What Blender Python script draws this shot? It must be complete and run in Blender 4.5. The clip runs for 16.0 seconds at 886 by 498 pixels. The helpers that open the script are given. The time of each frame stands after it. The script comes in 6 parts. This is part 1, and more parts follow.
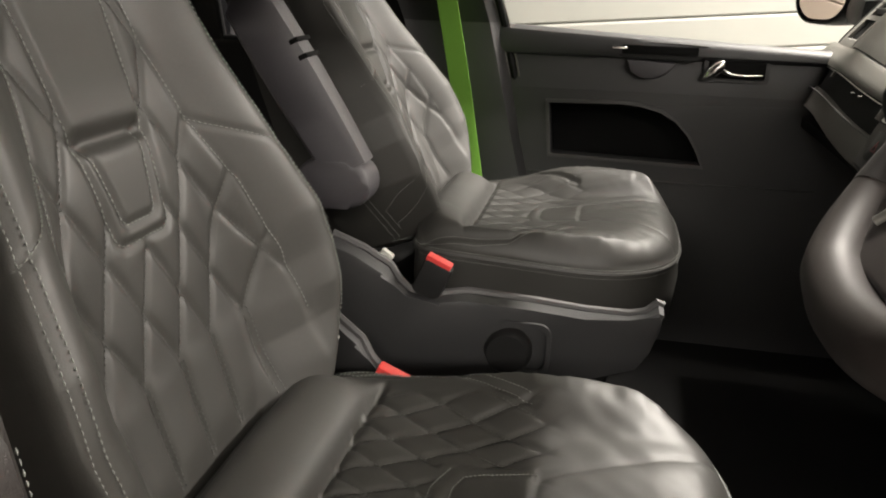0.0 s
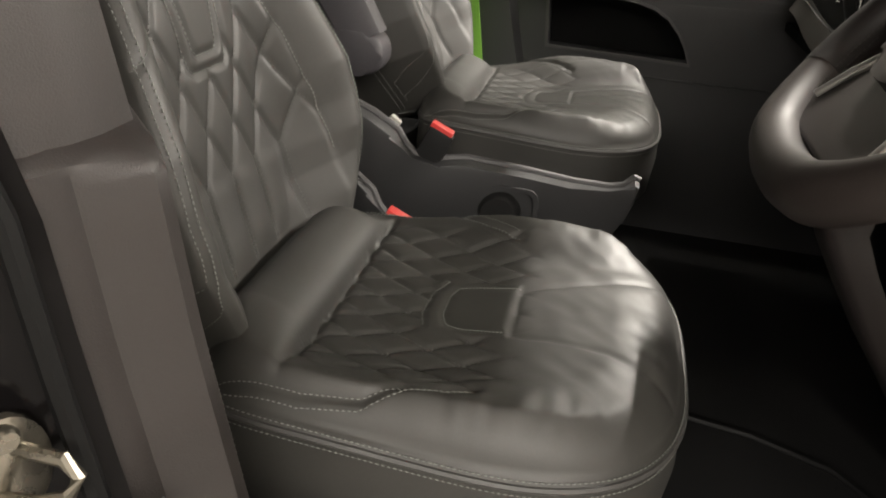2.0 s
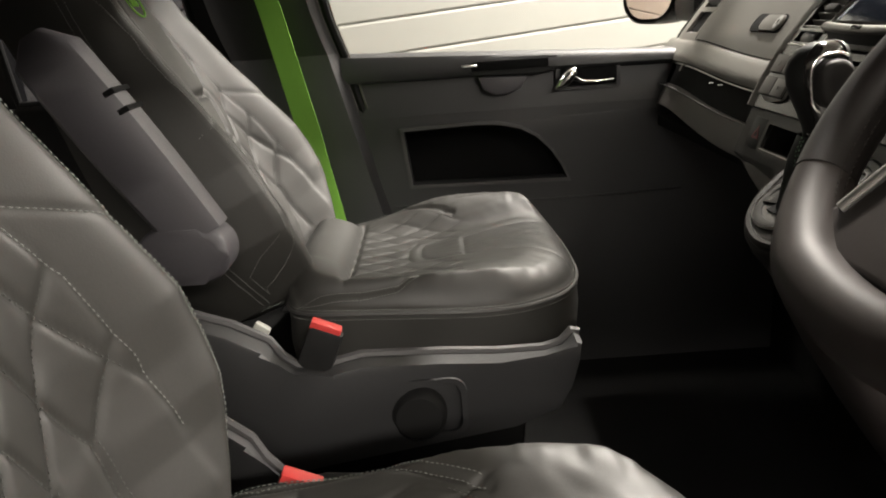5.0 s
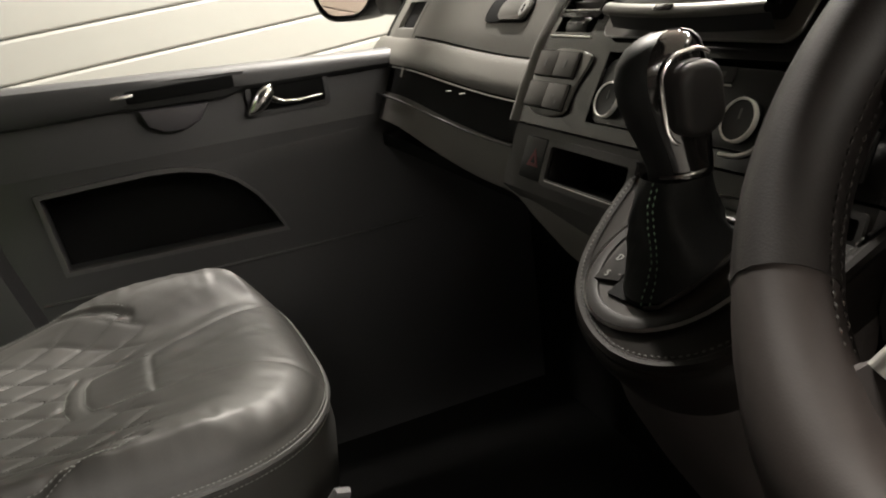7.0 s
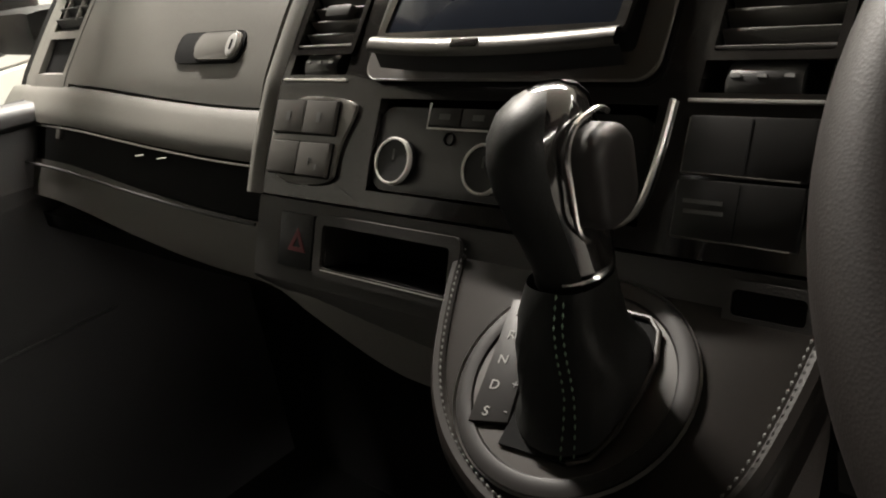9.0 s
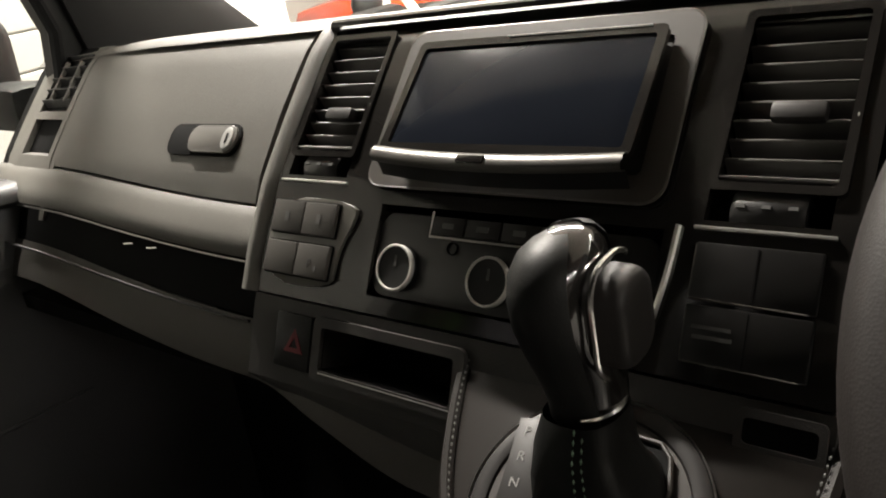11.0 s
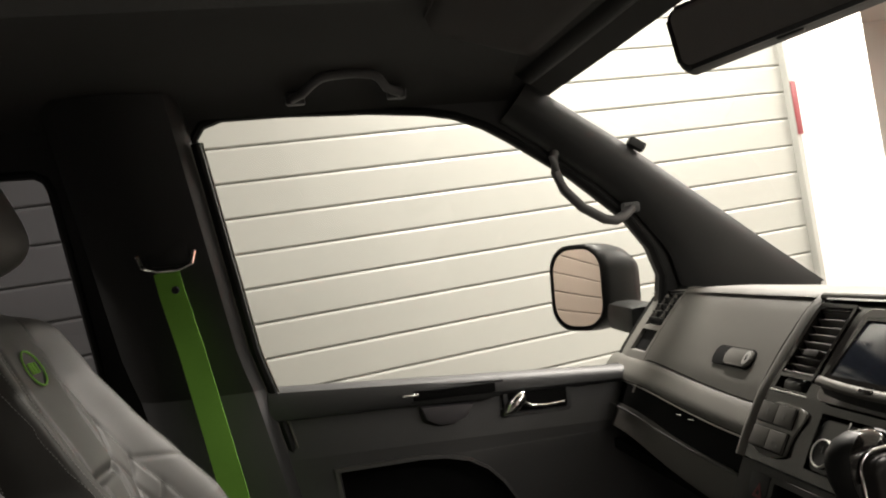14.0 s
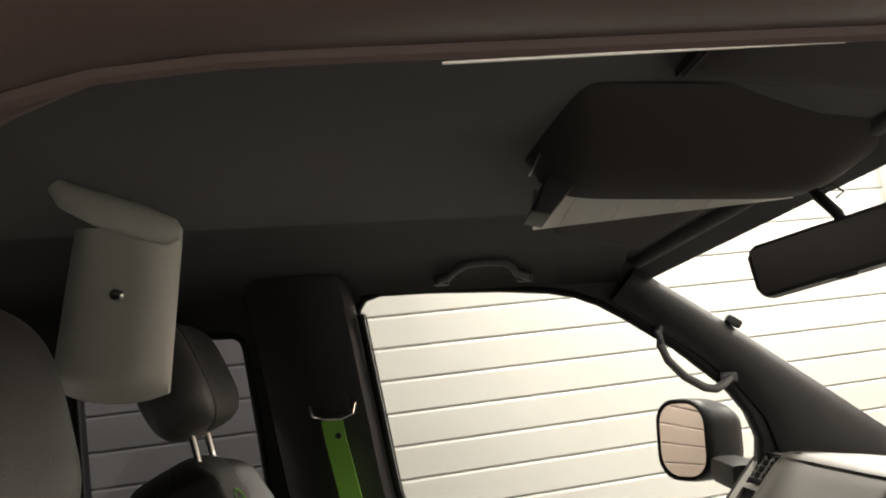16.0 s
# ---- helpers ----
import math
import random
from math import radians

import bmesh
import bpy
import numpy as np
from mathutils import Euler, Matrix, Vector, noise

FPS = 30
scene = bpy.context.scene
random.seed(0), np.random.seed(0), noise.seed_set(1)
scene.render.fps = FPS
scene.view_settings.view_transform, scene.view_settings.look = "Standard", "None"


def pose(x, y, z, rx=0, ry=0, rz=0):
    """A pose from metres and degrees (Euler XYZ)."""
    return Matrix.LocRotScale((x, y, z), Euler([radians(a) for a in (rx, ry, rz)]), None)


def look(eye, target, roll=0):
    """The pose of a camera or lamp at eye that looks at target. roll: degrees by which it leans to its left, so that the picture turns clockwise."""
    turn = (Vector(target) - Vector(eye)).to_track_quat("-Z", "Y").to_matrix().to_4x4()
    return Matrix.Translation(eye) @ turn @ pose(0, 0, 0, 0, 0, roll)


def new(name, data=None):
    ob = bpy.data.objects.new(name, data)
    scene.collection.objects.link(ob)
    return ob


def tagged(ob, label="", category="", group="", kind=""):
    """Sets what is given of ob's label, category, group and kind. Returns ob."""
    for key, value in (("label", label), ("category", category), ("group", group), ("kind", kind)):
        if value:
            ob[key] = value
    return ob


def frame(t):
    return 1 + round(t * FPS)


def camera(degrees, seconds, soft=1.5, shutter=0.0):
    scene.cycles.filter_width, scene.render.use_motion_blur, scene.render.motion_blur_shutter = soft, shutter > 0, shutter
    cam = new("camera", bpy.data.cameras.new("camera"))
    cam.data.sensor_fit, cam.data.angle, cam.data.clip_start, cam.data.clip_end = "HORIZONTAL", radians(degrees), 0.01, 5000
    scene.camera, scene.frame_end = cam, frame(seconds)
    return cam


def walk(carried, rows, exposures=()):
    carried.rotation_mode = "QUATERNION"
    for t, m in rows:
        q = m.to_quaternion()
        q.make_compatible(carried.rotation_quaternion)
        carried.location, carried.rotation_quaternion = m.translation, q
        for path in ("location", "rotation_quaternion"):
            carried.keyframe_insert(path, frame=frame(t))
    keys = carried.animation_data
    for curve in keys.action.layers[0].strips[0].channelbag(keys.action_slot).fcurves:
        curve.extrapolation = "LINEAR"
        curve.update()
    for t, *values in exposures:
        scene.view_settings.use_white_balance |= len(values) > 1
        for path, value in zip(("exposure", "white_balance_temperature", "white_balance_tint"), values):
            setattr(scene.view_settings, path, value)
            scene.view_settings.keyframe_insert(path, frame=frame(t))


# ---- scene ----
cam = camera(59.1, 16.0, 2.0)
PATH = [
    (0, (0.385, -1.084, 1.367), (-0.007, 0.76, 0.699), 1.3),
    (0.5, (0.398, -1.118, 1.363), (-0.054, 0.701, 0.665), 0.8),
    (1, (0.407, -1.167, 1.367), (0.003, 0.654, 0.646), 0.6),
    (1.5, (0.406, -1.202, 1.361), (0.077, 0.6, 0.559), 3.0),
    (2, (0.398, -1.241, 1.357), (0.072, 0.521, 0.469), 5.0),
    (2.5, (0.397, -1.252, 1.358), (0.051, 0.491, 0.439), 5.3),
    (3, (0.398, -1.238, 1.357), (0.036, 0.511, 0.457), 4.4),
    (3.5, (0.393, -1.205, 1.361), (0.02, 0.571, 0.52), 2.8),
    (4, (0.364, -1.135, 1.363), (0.023, 0.697, 0.637), 0.3),
    (4.5, (0.31, -1.042, 1.356), (0.071, 0.839, 0.718), -1.6),
    (5, (0.314, -0.943, 1.337), (0.304, 0.969, 0.75), -4.2),
    (5.2, (0.316, -0.9, 1.333), (0.391, 1.015, 0.762), -4.3),
    (7.3, (0.388, -0.513, 1.331), (1.146, 1.209, 0.654), -8.3),
    (7.5, (0.39, -0.494, 1.343), (1.211, 1.195, 0.656), -8.7),
    (8, (0.399, -0.429, 1.35), (1.405, 1.149, 0.644), -9.6),
    (8.5, (0.406, -0.368, 1.35), (1.585, 1.077, 0.628), -9.3),
    (9, (0.418, -0.327, 1.352), (1.752, 0.958, 0.599), -9.3),
    (9.5, (0.416, -0.303, 1.356), (1.832, 0.907, 0.628), -8.2),
    (9.7, (0.421, -0.294, 1.358), (1.862, 0.895, 0.644), -7.8),
    (11.8, (0.401, -0.34, 1.406), (1.79, 0.991, 0.86), -6.4),
    (12, (0.395, -0.364, 1.395), (1.711, 1.041, 0.851), -5.7),
    (12.5, (0.375, -0.442, 1.373), (1.381, 1.192, 0.808), -5.8),
    (13, (0.343, -0.575, 1.367), (1.102, 1.202, 0.853), -7.1),
    (13.5, (0.294, -0.703, 1.418), (0.843, 1.195, 1.11), -7.1),
    (14, (0.249, -0.772, 1.463), (0.548, 1.205, 1.505), -5.5),
    (14.5, (0.226, -0.867, 1.545), (0.442, 1.099, 1.839), -3.6),
    (15, (0.208, -0.976, 1.566), (0.327, 0.975, 1.991), -2.5),
    (15.5, (0.195, -1.034, 1.569), (0.238, 0.918, 2.001), -2.7),
    (16, (0.184, -1.056, 1.557), (0.237, 0.914, 1.901), -3.1),
]
EXPOSURES = [(0.0, 0.15), (4.0, 0.15), (5.0, 0.1), (7.5, 0.05), (8.0, 0.0), (9.5, 0.2), (12.0, 0.0), (12.5, 0.05), (13.0, 0.25), (13.5, 0.3), (14.0, -0.45), (14.5, -0.95), (15.0, -0.72), (15.5, -0.33), (16.0, -0.02)]
# van and camera tilted to fit the garage door's slat lines in view
RAKE = Matrix.Translation((0.3, 0, 0.9)) @ pose(0, 0, 0, 0, 3.9, 0) @ Matrix.Translation((-0.3, 0, -0.9))
walk(cam, [(t, RAKE @ look(eye, target, roll)) for t, eye, target, roll in PATH], EXPOSURES)

# ---- light ----
world = bpy.data.worlds.new("garage_air")
world.use_nodes = True
world.node_tree.nodes["Background"].inputs[0].default_value = (0.9, 0.93, 1.0, 1)
world.node_tree.nodes["Background"].inputs[1].default_value = 0.02
scene.world = world


def unseen_lamp(x, y, z, length, along_y, watts, width=0.16):
    """An unseen ceiling strip added to light the cab: an area light under its fixture."""
    data = bpy.data.lights.new("unseen_strip_light", "AREA")
    data.shape, data.size, data.size_y, data.energy, data.color = "RECTANGLE", width, length, watts, (1.0, 0.93, 0.84)
    ob = new("unseen_strip_light", data)
    ob.matrix_world = pose(x, y, z, 0, 0, 0 if along_y else 90)
    return ob


# unseen; the first makes the seat's shadow edge, the rest brighten cab and wall
LAMPS = [
    (1.80, 1.74, 3.42, 0.9, True, 365, 0.06), (4.6, -2.4, 3.42, 3.0, True, 160, 0.6), (4.8, 2.2, 3.42, 3.0, True, 800), (2.6, -5.4, 3.42, 3.0, False, 480, 0.6),
    (0.4, -5.8, 3.42, 3.4, False, 300), (3.6, -8.4, 3.42, 3.0, True, 120), (-3.2, -2.4, 3.42, 2.4, False, 60), (-3.0, 1.0, 3.42, 1.6, False, 240), (7.0, -0.6, 3.42, 3.0, True, 200),
]
for lamp in LAMPS:
    unseen_lamp(*lamp)

# ---- materials ----
def material(name, color, rough=0.5, metal=0.0, grain=0.0, grain_scale=300.0, mottle=0.0, mottle_scale=8.0, bump=0.0, bump_scale=400.0, spec=0.5, kind="noise", rough_var=0.0, coat=0.0, sheen=0.0):
    """A surface with fine grain, broad mottling and relief at real size."""
    m = bpy.data.materials.new(name)
    m.use_nodes = True
    n, l = m.node_tree.nodes, m.node_tree.links
    b = n["Principled BSDF"]
    b.inputs["Base Color"].default_value = (*color, 1)
    b.inputs["Roughness"].default_value, b.inputs["Metallic"].default_value = rough, metal
    b.inputs["Specular IOR Level"].default_value, b.inputs["Coat Weight"].default_value = spec, coat
    b.inputs["Sheen Weight"].default_value = sheen
    co = n.new("ShaderNodeTexCoord").outputs["Object"]
    value = None
    if mottle or grain:
        a, c = n.new("ShaderNodeTexNoise"), n.new("ShaderNodeTexNoise")
        a.inputs["Scale"].default_value, a.inputs["Detail"].default_value = mottle_scale, 5
        c.inputs["Scale"].default_value, c.inputs["Detail"].default_value = grain_scale, 2
        l.new(co, a.inputs["Vector"]), l.new(co, c.inputs["Vector"])
        mul, add = n.new("ShaderNodeMath"), n.new("ShaderNodeMath")
        mul.operation, add.operation = "MULTIPLY_ADD", "MULTIPLY_ADD"
        l.new(a.outputs[0], mul.inputs[0])
        mul.inputs[1].default_value, mul.inputs[2].default_value = 2 * mottle, 1 - mottle - grain
        l.new(c.outputs[0], add.inputs[0]), l.new(mul.outputs[0], add.inputs[2])
        add.inputs[1].default_value = 2 * grain
        mix = n.new("ShaderNodeVectorMath")
        mix.operation = "SCALE"
        mix.inputs[0].default_value = color
        l.new(add.outputs[0], mix.inputs["Scale"])
        l.new(mix.outputs[0], b.inputs["Base Color"])
        if rough_var:
            r = n.new("ShaderNodeMath")
            r.operation = "MULTIPLY_ADD"
            l.new(a.outputs[0], r.inputs[0])
            r.inputs[1].default_value, r.inputs[2].default_value = 2 * rough_var, rough - rough_var
            l.new(r.outputs[0], b.inputs["Roughness"])
    if bump:
        t = n.new("ShaderNodeTexVoronoi" if kind == "leather" else "ShaderNodeTexNoise")
        t.inputs["Scale"].default_value = bump_scale
        l.new(co, t.inputs["Vector"])
        bp = n.new("ShaderNodeBump")
        bp.inputs["Strength"].default_value, bp.inputs["Distance"].default_value = bump, 0.001
        l.new(t.outputs[0], bp.inputs["Height"]), l.new(bp.outputs[0], b.inputs["Normal"])
    return m


def pane_material(name, tint, gloss=0.03, rough=0.0):
    """Clear glass: what is behind it, tinted, with a mirror gloss that grows at grazing angles."""
    m = bpy.data.materials.new(name)
    m.use_nodes = True
    n, l = m.node_tree.nodes, m.node_tree.links
    n.remove(n["Principled BSDF"])
    t, g, mix, f = n.new("ShaderNodeBsdfTransparent"), n.new("ShaderNodeBsdfGlossy"), n.new("ShaderNodeMixShader"), n.new("ShaderNodeLayerWeight")
    t.inputs[0].default_value = (*tint, 1)
    g.inputs["Roughness"].default_value = rough
    f.inputs[0].default_value = 0.5
    p, q = n.new("ShaderNodeMath"), n.new("ShaderNodeMath")
    p.operation, q.operation = "POWER", "MULTIPLY_ADD"
    p.inputs[1].default_value, q.inputs[1].default_value, q.inputs[2].default_value = 5.0, 0.5, gloss
    l.new(f.outputs["Facing"], p.inputs[0]), l.new(p.outputs[0], q.inputs[0])
    l.new(q.outputs[0], mix.inputs[0]), l.new(t.outputs[0], mix.inputs[1]), l.new(g.outputs[0], mix.inputs[2])
    l.new(mix.outputs[0], n["Material Output"].inputs[0])
    return m


LEATHER = material("black_leather", (0.031, 0.030, 0.027), 0.55, grain=0.12, mottle=0.18, mottle_scale=14, bump=0.05, bump_scale=700, kind="leather", rough_var=0.10, spec=0.65)
GEAR_LEATHER = material("gear_leather", (0.010, 0.0103, 0.0098), 0.45, grain=0.1, mottle=0.1, bump=0.06, bump_scale=600, kind="leather", rough_var=0.06, spec=0.2)
LEATHER_MATT = material("leather_side", (0.045, 0.044, 0.042), 0.5, grain=0.12, mottle=0.12, bump=0.2, bump_scale=480, kind="leather", rough_var=0.08)
THREAD = material("pale_thread", (0.19, 0.20, 0.185), 0.8, grain=0.2)
GREEN_THREAD = material("green_thread", (0.12, 0.20, 0.13), 0.8, grain=0.2)
TRIM = material("grey_trim_plastic", (0.048, 0.046, 0.047), 0.56, grain=0.1, mottle=0.08, bump=0.3, bump_scale=900, rough_var=0.06)
TRIM_DARK = material("dark_trim_plastic", (0.0225, 0.0225, 0.0235), 0.55, grain=0.1, mottle=0.08, bump=0.3, bump_scale=900, rough_var=0.06)
ARMREST = material("armrest_vinyl", (0.047, 0.044, 0.049), 0.55, grain=0.1, mottle=0.1, bump=0.25, bump_scale=700, rough_var=0.06)
PILLAR = material("pillar_trim_plastic", (0.019, 0.0158, 0.0147), 0.5, grain=0.1, mottle=0.08, bump=0.3, bump_scale=800, rough_var=0.06)
DASH = material("dash_soft_plastic", (0.108, 0.104, 0.093), 0.52, grain=0.1, mottle=0.06, bump=0.3, bump_scale=850, rough_var=0.06)
DASH_LOW = material("dash_lower_plastic", (0.031, 0.029, 0.027), 0.55, grain=0.1, mottle=0.08, bump=0.3, bump_scale=850, rough_var=0.05)
# dash plastic lightened for the lip, the light on it put into colour
LIT_DASH_LIP = material("dash_lip_lit", (0.060, 0.056, 0.050), 0.55, grain=0.1, mottle=0.08, bump=0.3, bump_scale=850, rough_var=0.05)
GLOSS = material("gloss_black", (0.013, 0.012, 0.011), 0.12, mottle=0.2, grain=0.0, mottle_scale=20, rough_var=0.04, coat=0.3)
BUTTON = material("button_plastic", (0.022, 0.020, 0.019), 0.5, grain=0.08, mottle=0.06, spec=0.3)
DARK_KEY = material("dark_key_plastic", (0.015, 0.0145, 0.014), 0.36, grain=0.1, mottle=0.1)
HEATER = material("heater_black", (0.011, 0.0105, 0.010), 0.30, grain=0.05, mottle=0.1)
SELECTOR = material("selector_black", (0.011, 0.010, 0.0095), 0.40, mottle=0.1, rough_var=0.05, spec=0.14)
PADDLE = material("latch_plastic", (0.115, 0.11, 0.10), 0.45, grain=0.06, mottle=0.06)
FRAME_GREY = material("frame_grey", (0.085, 0.080, 0.070), 0.32, grain=0.05, mottle=0.06, coat=0.2)
BLACK = material("black_plastic", (0.011, 0.011, 0.011), 0.5, grain=0.1, mottle=0.1, bump=0.15, bump_scale=700, spec=0.28)
# near-black for black parts, and for hollows whose shade goes into the colour
BLACK_AND_SHADE = material("black_and_shade", (0.005, 0.005, 0.005), 0.8, grain=0.1, mottle=0.1, spec=0.08)
CHROME = material("chrome", (0.85, 0.84, 0.81), 0.22, 1.0, mottle=0.08, mottle_scale=30, rough_var=0.06)
SATIN = material("satin_silver", (0.55, 0.54, 0.51), 0.36, 0.85, mottle=0.1, mottle_scale=40, rough_var=0.08)
BAR_SILVER = material("bar_silver", (0.10, 0.095, 0.087), 0.36, 0.5, mottle=0.15, mottle_scale=60, rough_var=0.08)
POST_DARK = material("pillar_dark", (0.015, 0.015, 0.015), 0.6, grain=0.12, mottle=0.1, bump=0.3, bump_scale=800, spec=0.3)
QUILT_THREAD = material("quilt_thread", (0.080, 0.083, 0.076), 0.8, grain=0.2)
FAINT_THREAD = material("faint_thread", (0.024, 0.021, 0.018), 0.8, grain=0.2)
SILVER = material("silver_paint", (0.72, 0.71, 0.67), 0.35, 0.1, mottle=0.08, mottle_scale=40, rough_var=0.06)
SWITCH = material("switch_plastic", (0.048, 0.044, 0.039), 0.5, grain=0.08, mottle=0.08)
SLAT_GREY = material("slat_plastic", (0.085, 0.082, 0.076), 0.32, grain=0.06, mottle=0.08)
# mirror glass tinted pink, the warm wall's reflection put into its colour
WARM_MIRROR = material("warm_mirror_glass", (0.97, 0.79, 0.71), 0.02, 1.0)
BEZEL = material("bezel_grey", (0.042, 0.037, 0.032), 0.40, grain=0.08, mottle=0.06)
SCREEN = material("screen_glass", (0.010, 0.012, 0.017), 0.12, mottle=0.15, mottle_scale=12, rough_var=0.05, spec=0.22)
HOUSING = material("mirror_housing", (0.0025, 0.0025, 0.0025), 0.5, grain=0.1, mottle=0.1, spec=0.12)
CARPET = material("black_carpet", (0.010, 0.010, 0.010), 0.95, grain=0.4, grain_scale=900, mottle=0.25, bump=0.8, bump_scale=1200, spec=0.1)
LINER = material("black_headlining", (0.0085, 0.0080, 0.0072), 0.92, grain=0.25, grain_scale=700, mottle=0.15, bump=0.5, bump_scale=900, spec=0.15, sheen=0.2)
VISOR = material("visor_vinyl", (0.016, 0.012, 0.011), 0.85, grain=0.1, mottle=0.1, bump=0.3, bump_scale=700)
BELT = material("green_webbing", (0.24, 0.54, 0.07), 0.7, grain=0.22, grain_scale=900, mottle=0.1, bump=0.5, bump_scale=1500)
RED = material("red_plastic", (0.62, 0.05, 0.045), 0.4, grain=0.05, mottle=0.08)
RED_PRINT = material("red_print", (0.14, 0.014, 0.02), 0.5, grain=0.1)
PRINT = material("white_print", (0.34, 0.34, 0.325), 0.6, grain=0.1)
DIM_PRINT = material("grey_print", (0.075, 0.075, 0.072), 0.6, grain=0.1)
PAINT = material("black_car_paint", (0.004, 0.0036, 0.0038), 0.14, mottle=0.1, rough_var=0.03, spec=0.09)
RUBBER = material("rubber_seal", (0.005, 0.005, 0.005), 0.6, grain=0.1, mottle=0.1, spec=0.15)
STEEL = material("zinc_steel", (0.26, 0.24, 0.20), 0.28, 0.95, grain=0.1, mottle=0.2, mottle_scale=60, rough_var=0.1)
MIRROR = material("mirror_glass", (0.86, 0.82, 0.80), 0.01, 1.0)
# white door paint darkened to grey, dimmer light put into its colour
DIMMED_DOOR = material("white_door_dimmed", (0.252, 0.249, 0.233), 0.42, grain=0.02, grain_scale=500, mottle=0.03, mottle_scale=2, bump=0.12, bump_scale=300)
UNSEEN_WALL = material("unseen_wall_grey", (0.16, 0.155, 0.15), 0.8, grain=0.05, mottle=0.1, mottle_scale=2, bump=0.2, bump_scale=120)
WALL = material("white_wall_paint", (0.68, 0.66, 0.625), 0.8, grain=0.03, mottle=0.05, mottle_scale=3, bump=0.2, bump_scale=120)
CONCRETE = material("floor_concrete", (0.29, 0.28, 0.265), 0.55, grain=0.1, grain_scale=60, mottle=0.15, mottle_scale=1.5, bump=0.3, bump_scale=60)
WINDOW = pane_material("window_glass", (0.93, 0.95, 0.93))
TINT = pane_material("tinted_glass", (0.155, 0.155, 0.175))
RAIL = material("rail_trim", (0.076, 0.050, 0.047), 0.6, grain=0.1, mottle=0.15, bump=0.06, bump_scale=600)
PANEL_GREY = material("grey_panel", (0.46, 0.46, 0.42), 0.34, grain=0.06, mottle=0.08, bump=0.2, bump_scale=700)
HEADREST = material("headrest_leather", (0.045, 0.044, 0.042), 0.45, grain=0.12, mottle=0.12, bump=0.25, bump_scale=480, kind="leather", rough_var=0.08)
PLINTH = material("plinth_leather", (0.0085, 0.0068, 0.0057), 0.50, grain=0.1, mottle=0.15, bump=0.025, bump_scale=700, kind="leather", spec=0.16)
RING = material("ring_satin", (0.018, 0.015, 0.013), 0.38, mottle=0.1, rough_var=0.05, spec=0.3)
CONSOLE = material("console_plastic", (0.045, 0.038, 0.036), 0.55, grain=0.1, mottle=0.08, bump=0.3, bump_scale=850, rough_var=0.05)
LETTER = material("letter_grey", (0.15, 0.15, 0.14), 0.6, grain=0.1)
WHEEL_LEATHER = material("wheel_leather", (0.028, 0.0228, 0.0208), 0.52, grain=0.12, mottle=0.12, bump=0.03, bump_scale=900, kind="leather", rough_var=0.08, spec=0.25)
# perforated leather, darker than the rim to put the grips' shade into colour
GRIP_SHADED = material("perforated_leather_shaded", (0.012, 0.010, 0.0092), 0.52, grain=0.2, grain_scale=600, bump=0.08, bump_scale=800, kind="leather", spec=0.25)

# ---- building helpers ----
def finish(bm, sharp=38):
    bmesh.ops.recalc_face_normals(bm, faces=bm.faces)
    for f in bm.faces:
        f.smooth = True
    for e in bm.edges:
        e.smooth = len(e.link_faces) == 2 and e.calc_face_angle(0) < radians(sharp)


def part(name, bm, mat, parent=None, label="", sharp=38, recalc=True):
    """Links a bmesh as one mesh object under a thing or a part."""
    if recalc:
        finish(bm, sharp)
    me = bpy.data.meshes.new(name)
    bm.to_mesh(me)
    bm.free()
    me.materials.append(mat)
    ob = new(name, me)
    if parent is not None:
        ob.parent = parent
        ob.matrix_parent_inverse = parent.matrix_world.inverted() if parent.type == "EMPTY" else Matrix()
        if parent.type != "EMPTY":
            ob.matrix_parent_inverse = WORLD_OF.get(parent.name, Matrix()).inverted()
    if label:
        ob["label"] = label
    return ob


WORLD_OF = {}


def thing(name, place, label, category, group="", kind=""):
    """An Empty at the base of a thing; its parts are built in world places."""
    ob = new(name)
    ob.empty_display_size = 0.05
    ob.matrix_world = Matrix.Translation(place)
    ob.matrix_basis = Matrix.Translation(place)
    WORLD_OF[ob.name] = Matrix.Translation(place)
    bpy.context.view_layer.update()
    return tagged(ob, label, category, group, kind)


def box(x, y, z, sx, sy, sz, bevel=0.0, m=None, seg=2, bm=None):
    bm = bm or bmesh.new()
    made = bmesh.ops.create_cube(bm, size=1.0)["verts"]
    bmesh.ops.scale(bm, vec=(sx, sy, sz), verts=made)
    if bevel:
        edges = {e for v in made for e in v.link_edges}
        made = list({v for f in bmesh.ops.bevel(bm, geom=list(edges), offset=bevel, segments=seg, affect="EDGES", profile=0.6)["faces"] for v in f.verts} | {v for v in made if v.is_valid})
    bmesh.ops.transform(bm, matrix=Matrix.Translation((x, y, z)) @ (m or Matrix()), verts=made)
    return bm


def prism(points, depth, m, bevel=0.0, seg=2, bm=None):
    """A flat outline (a, b) in the plane of m, extruded by depth along its third axis."""
    bm = bm or bmesh.new()
    low = [bm.verts.new((a, b, 0)) for a, b in points]
    high = [bm.verts.new((a, b, depth)) for a, b in points]
    top = bm.faces.new(high)
    bm.faces.new(low[::-1])
    for i in range(len(points)):
        j = (i + 1) % len(points)
        bm.faces.new((low[i], low[j], high[j], high[i]))
    verts = low + high
    if bevel:
        made = bmesh.ops.bevel(bm, geom=list(top.edges), offset=bevel, segments=seg, affect="EDGES", profile=0.6)
        verts = [v for v in verts if v.is_valid] + [v for v in made["verts"]]
    bmesh.ops.transform(bm, matrix=m, verts=list(set(verts)))
    return bm


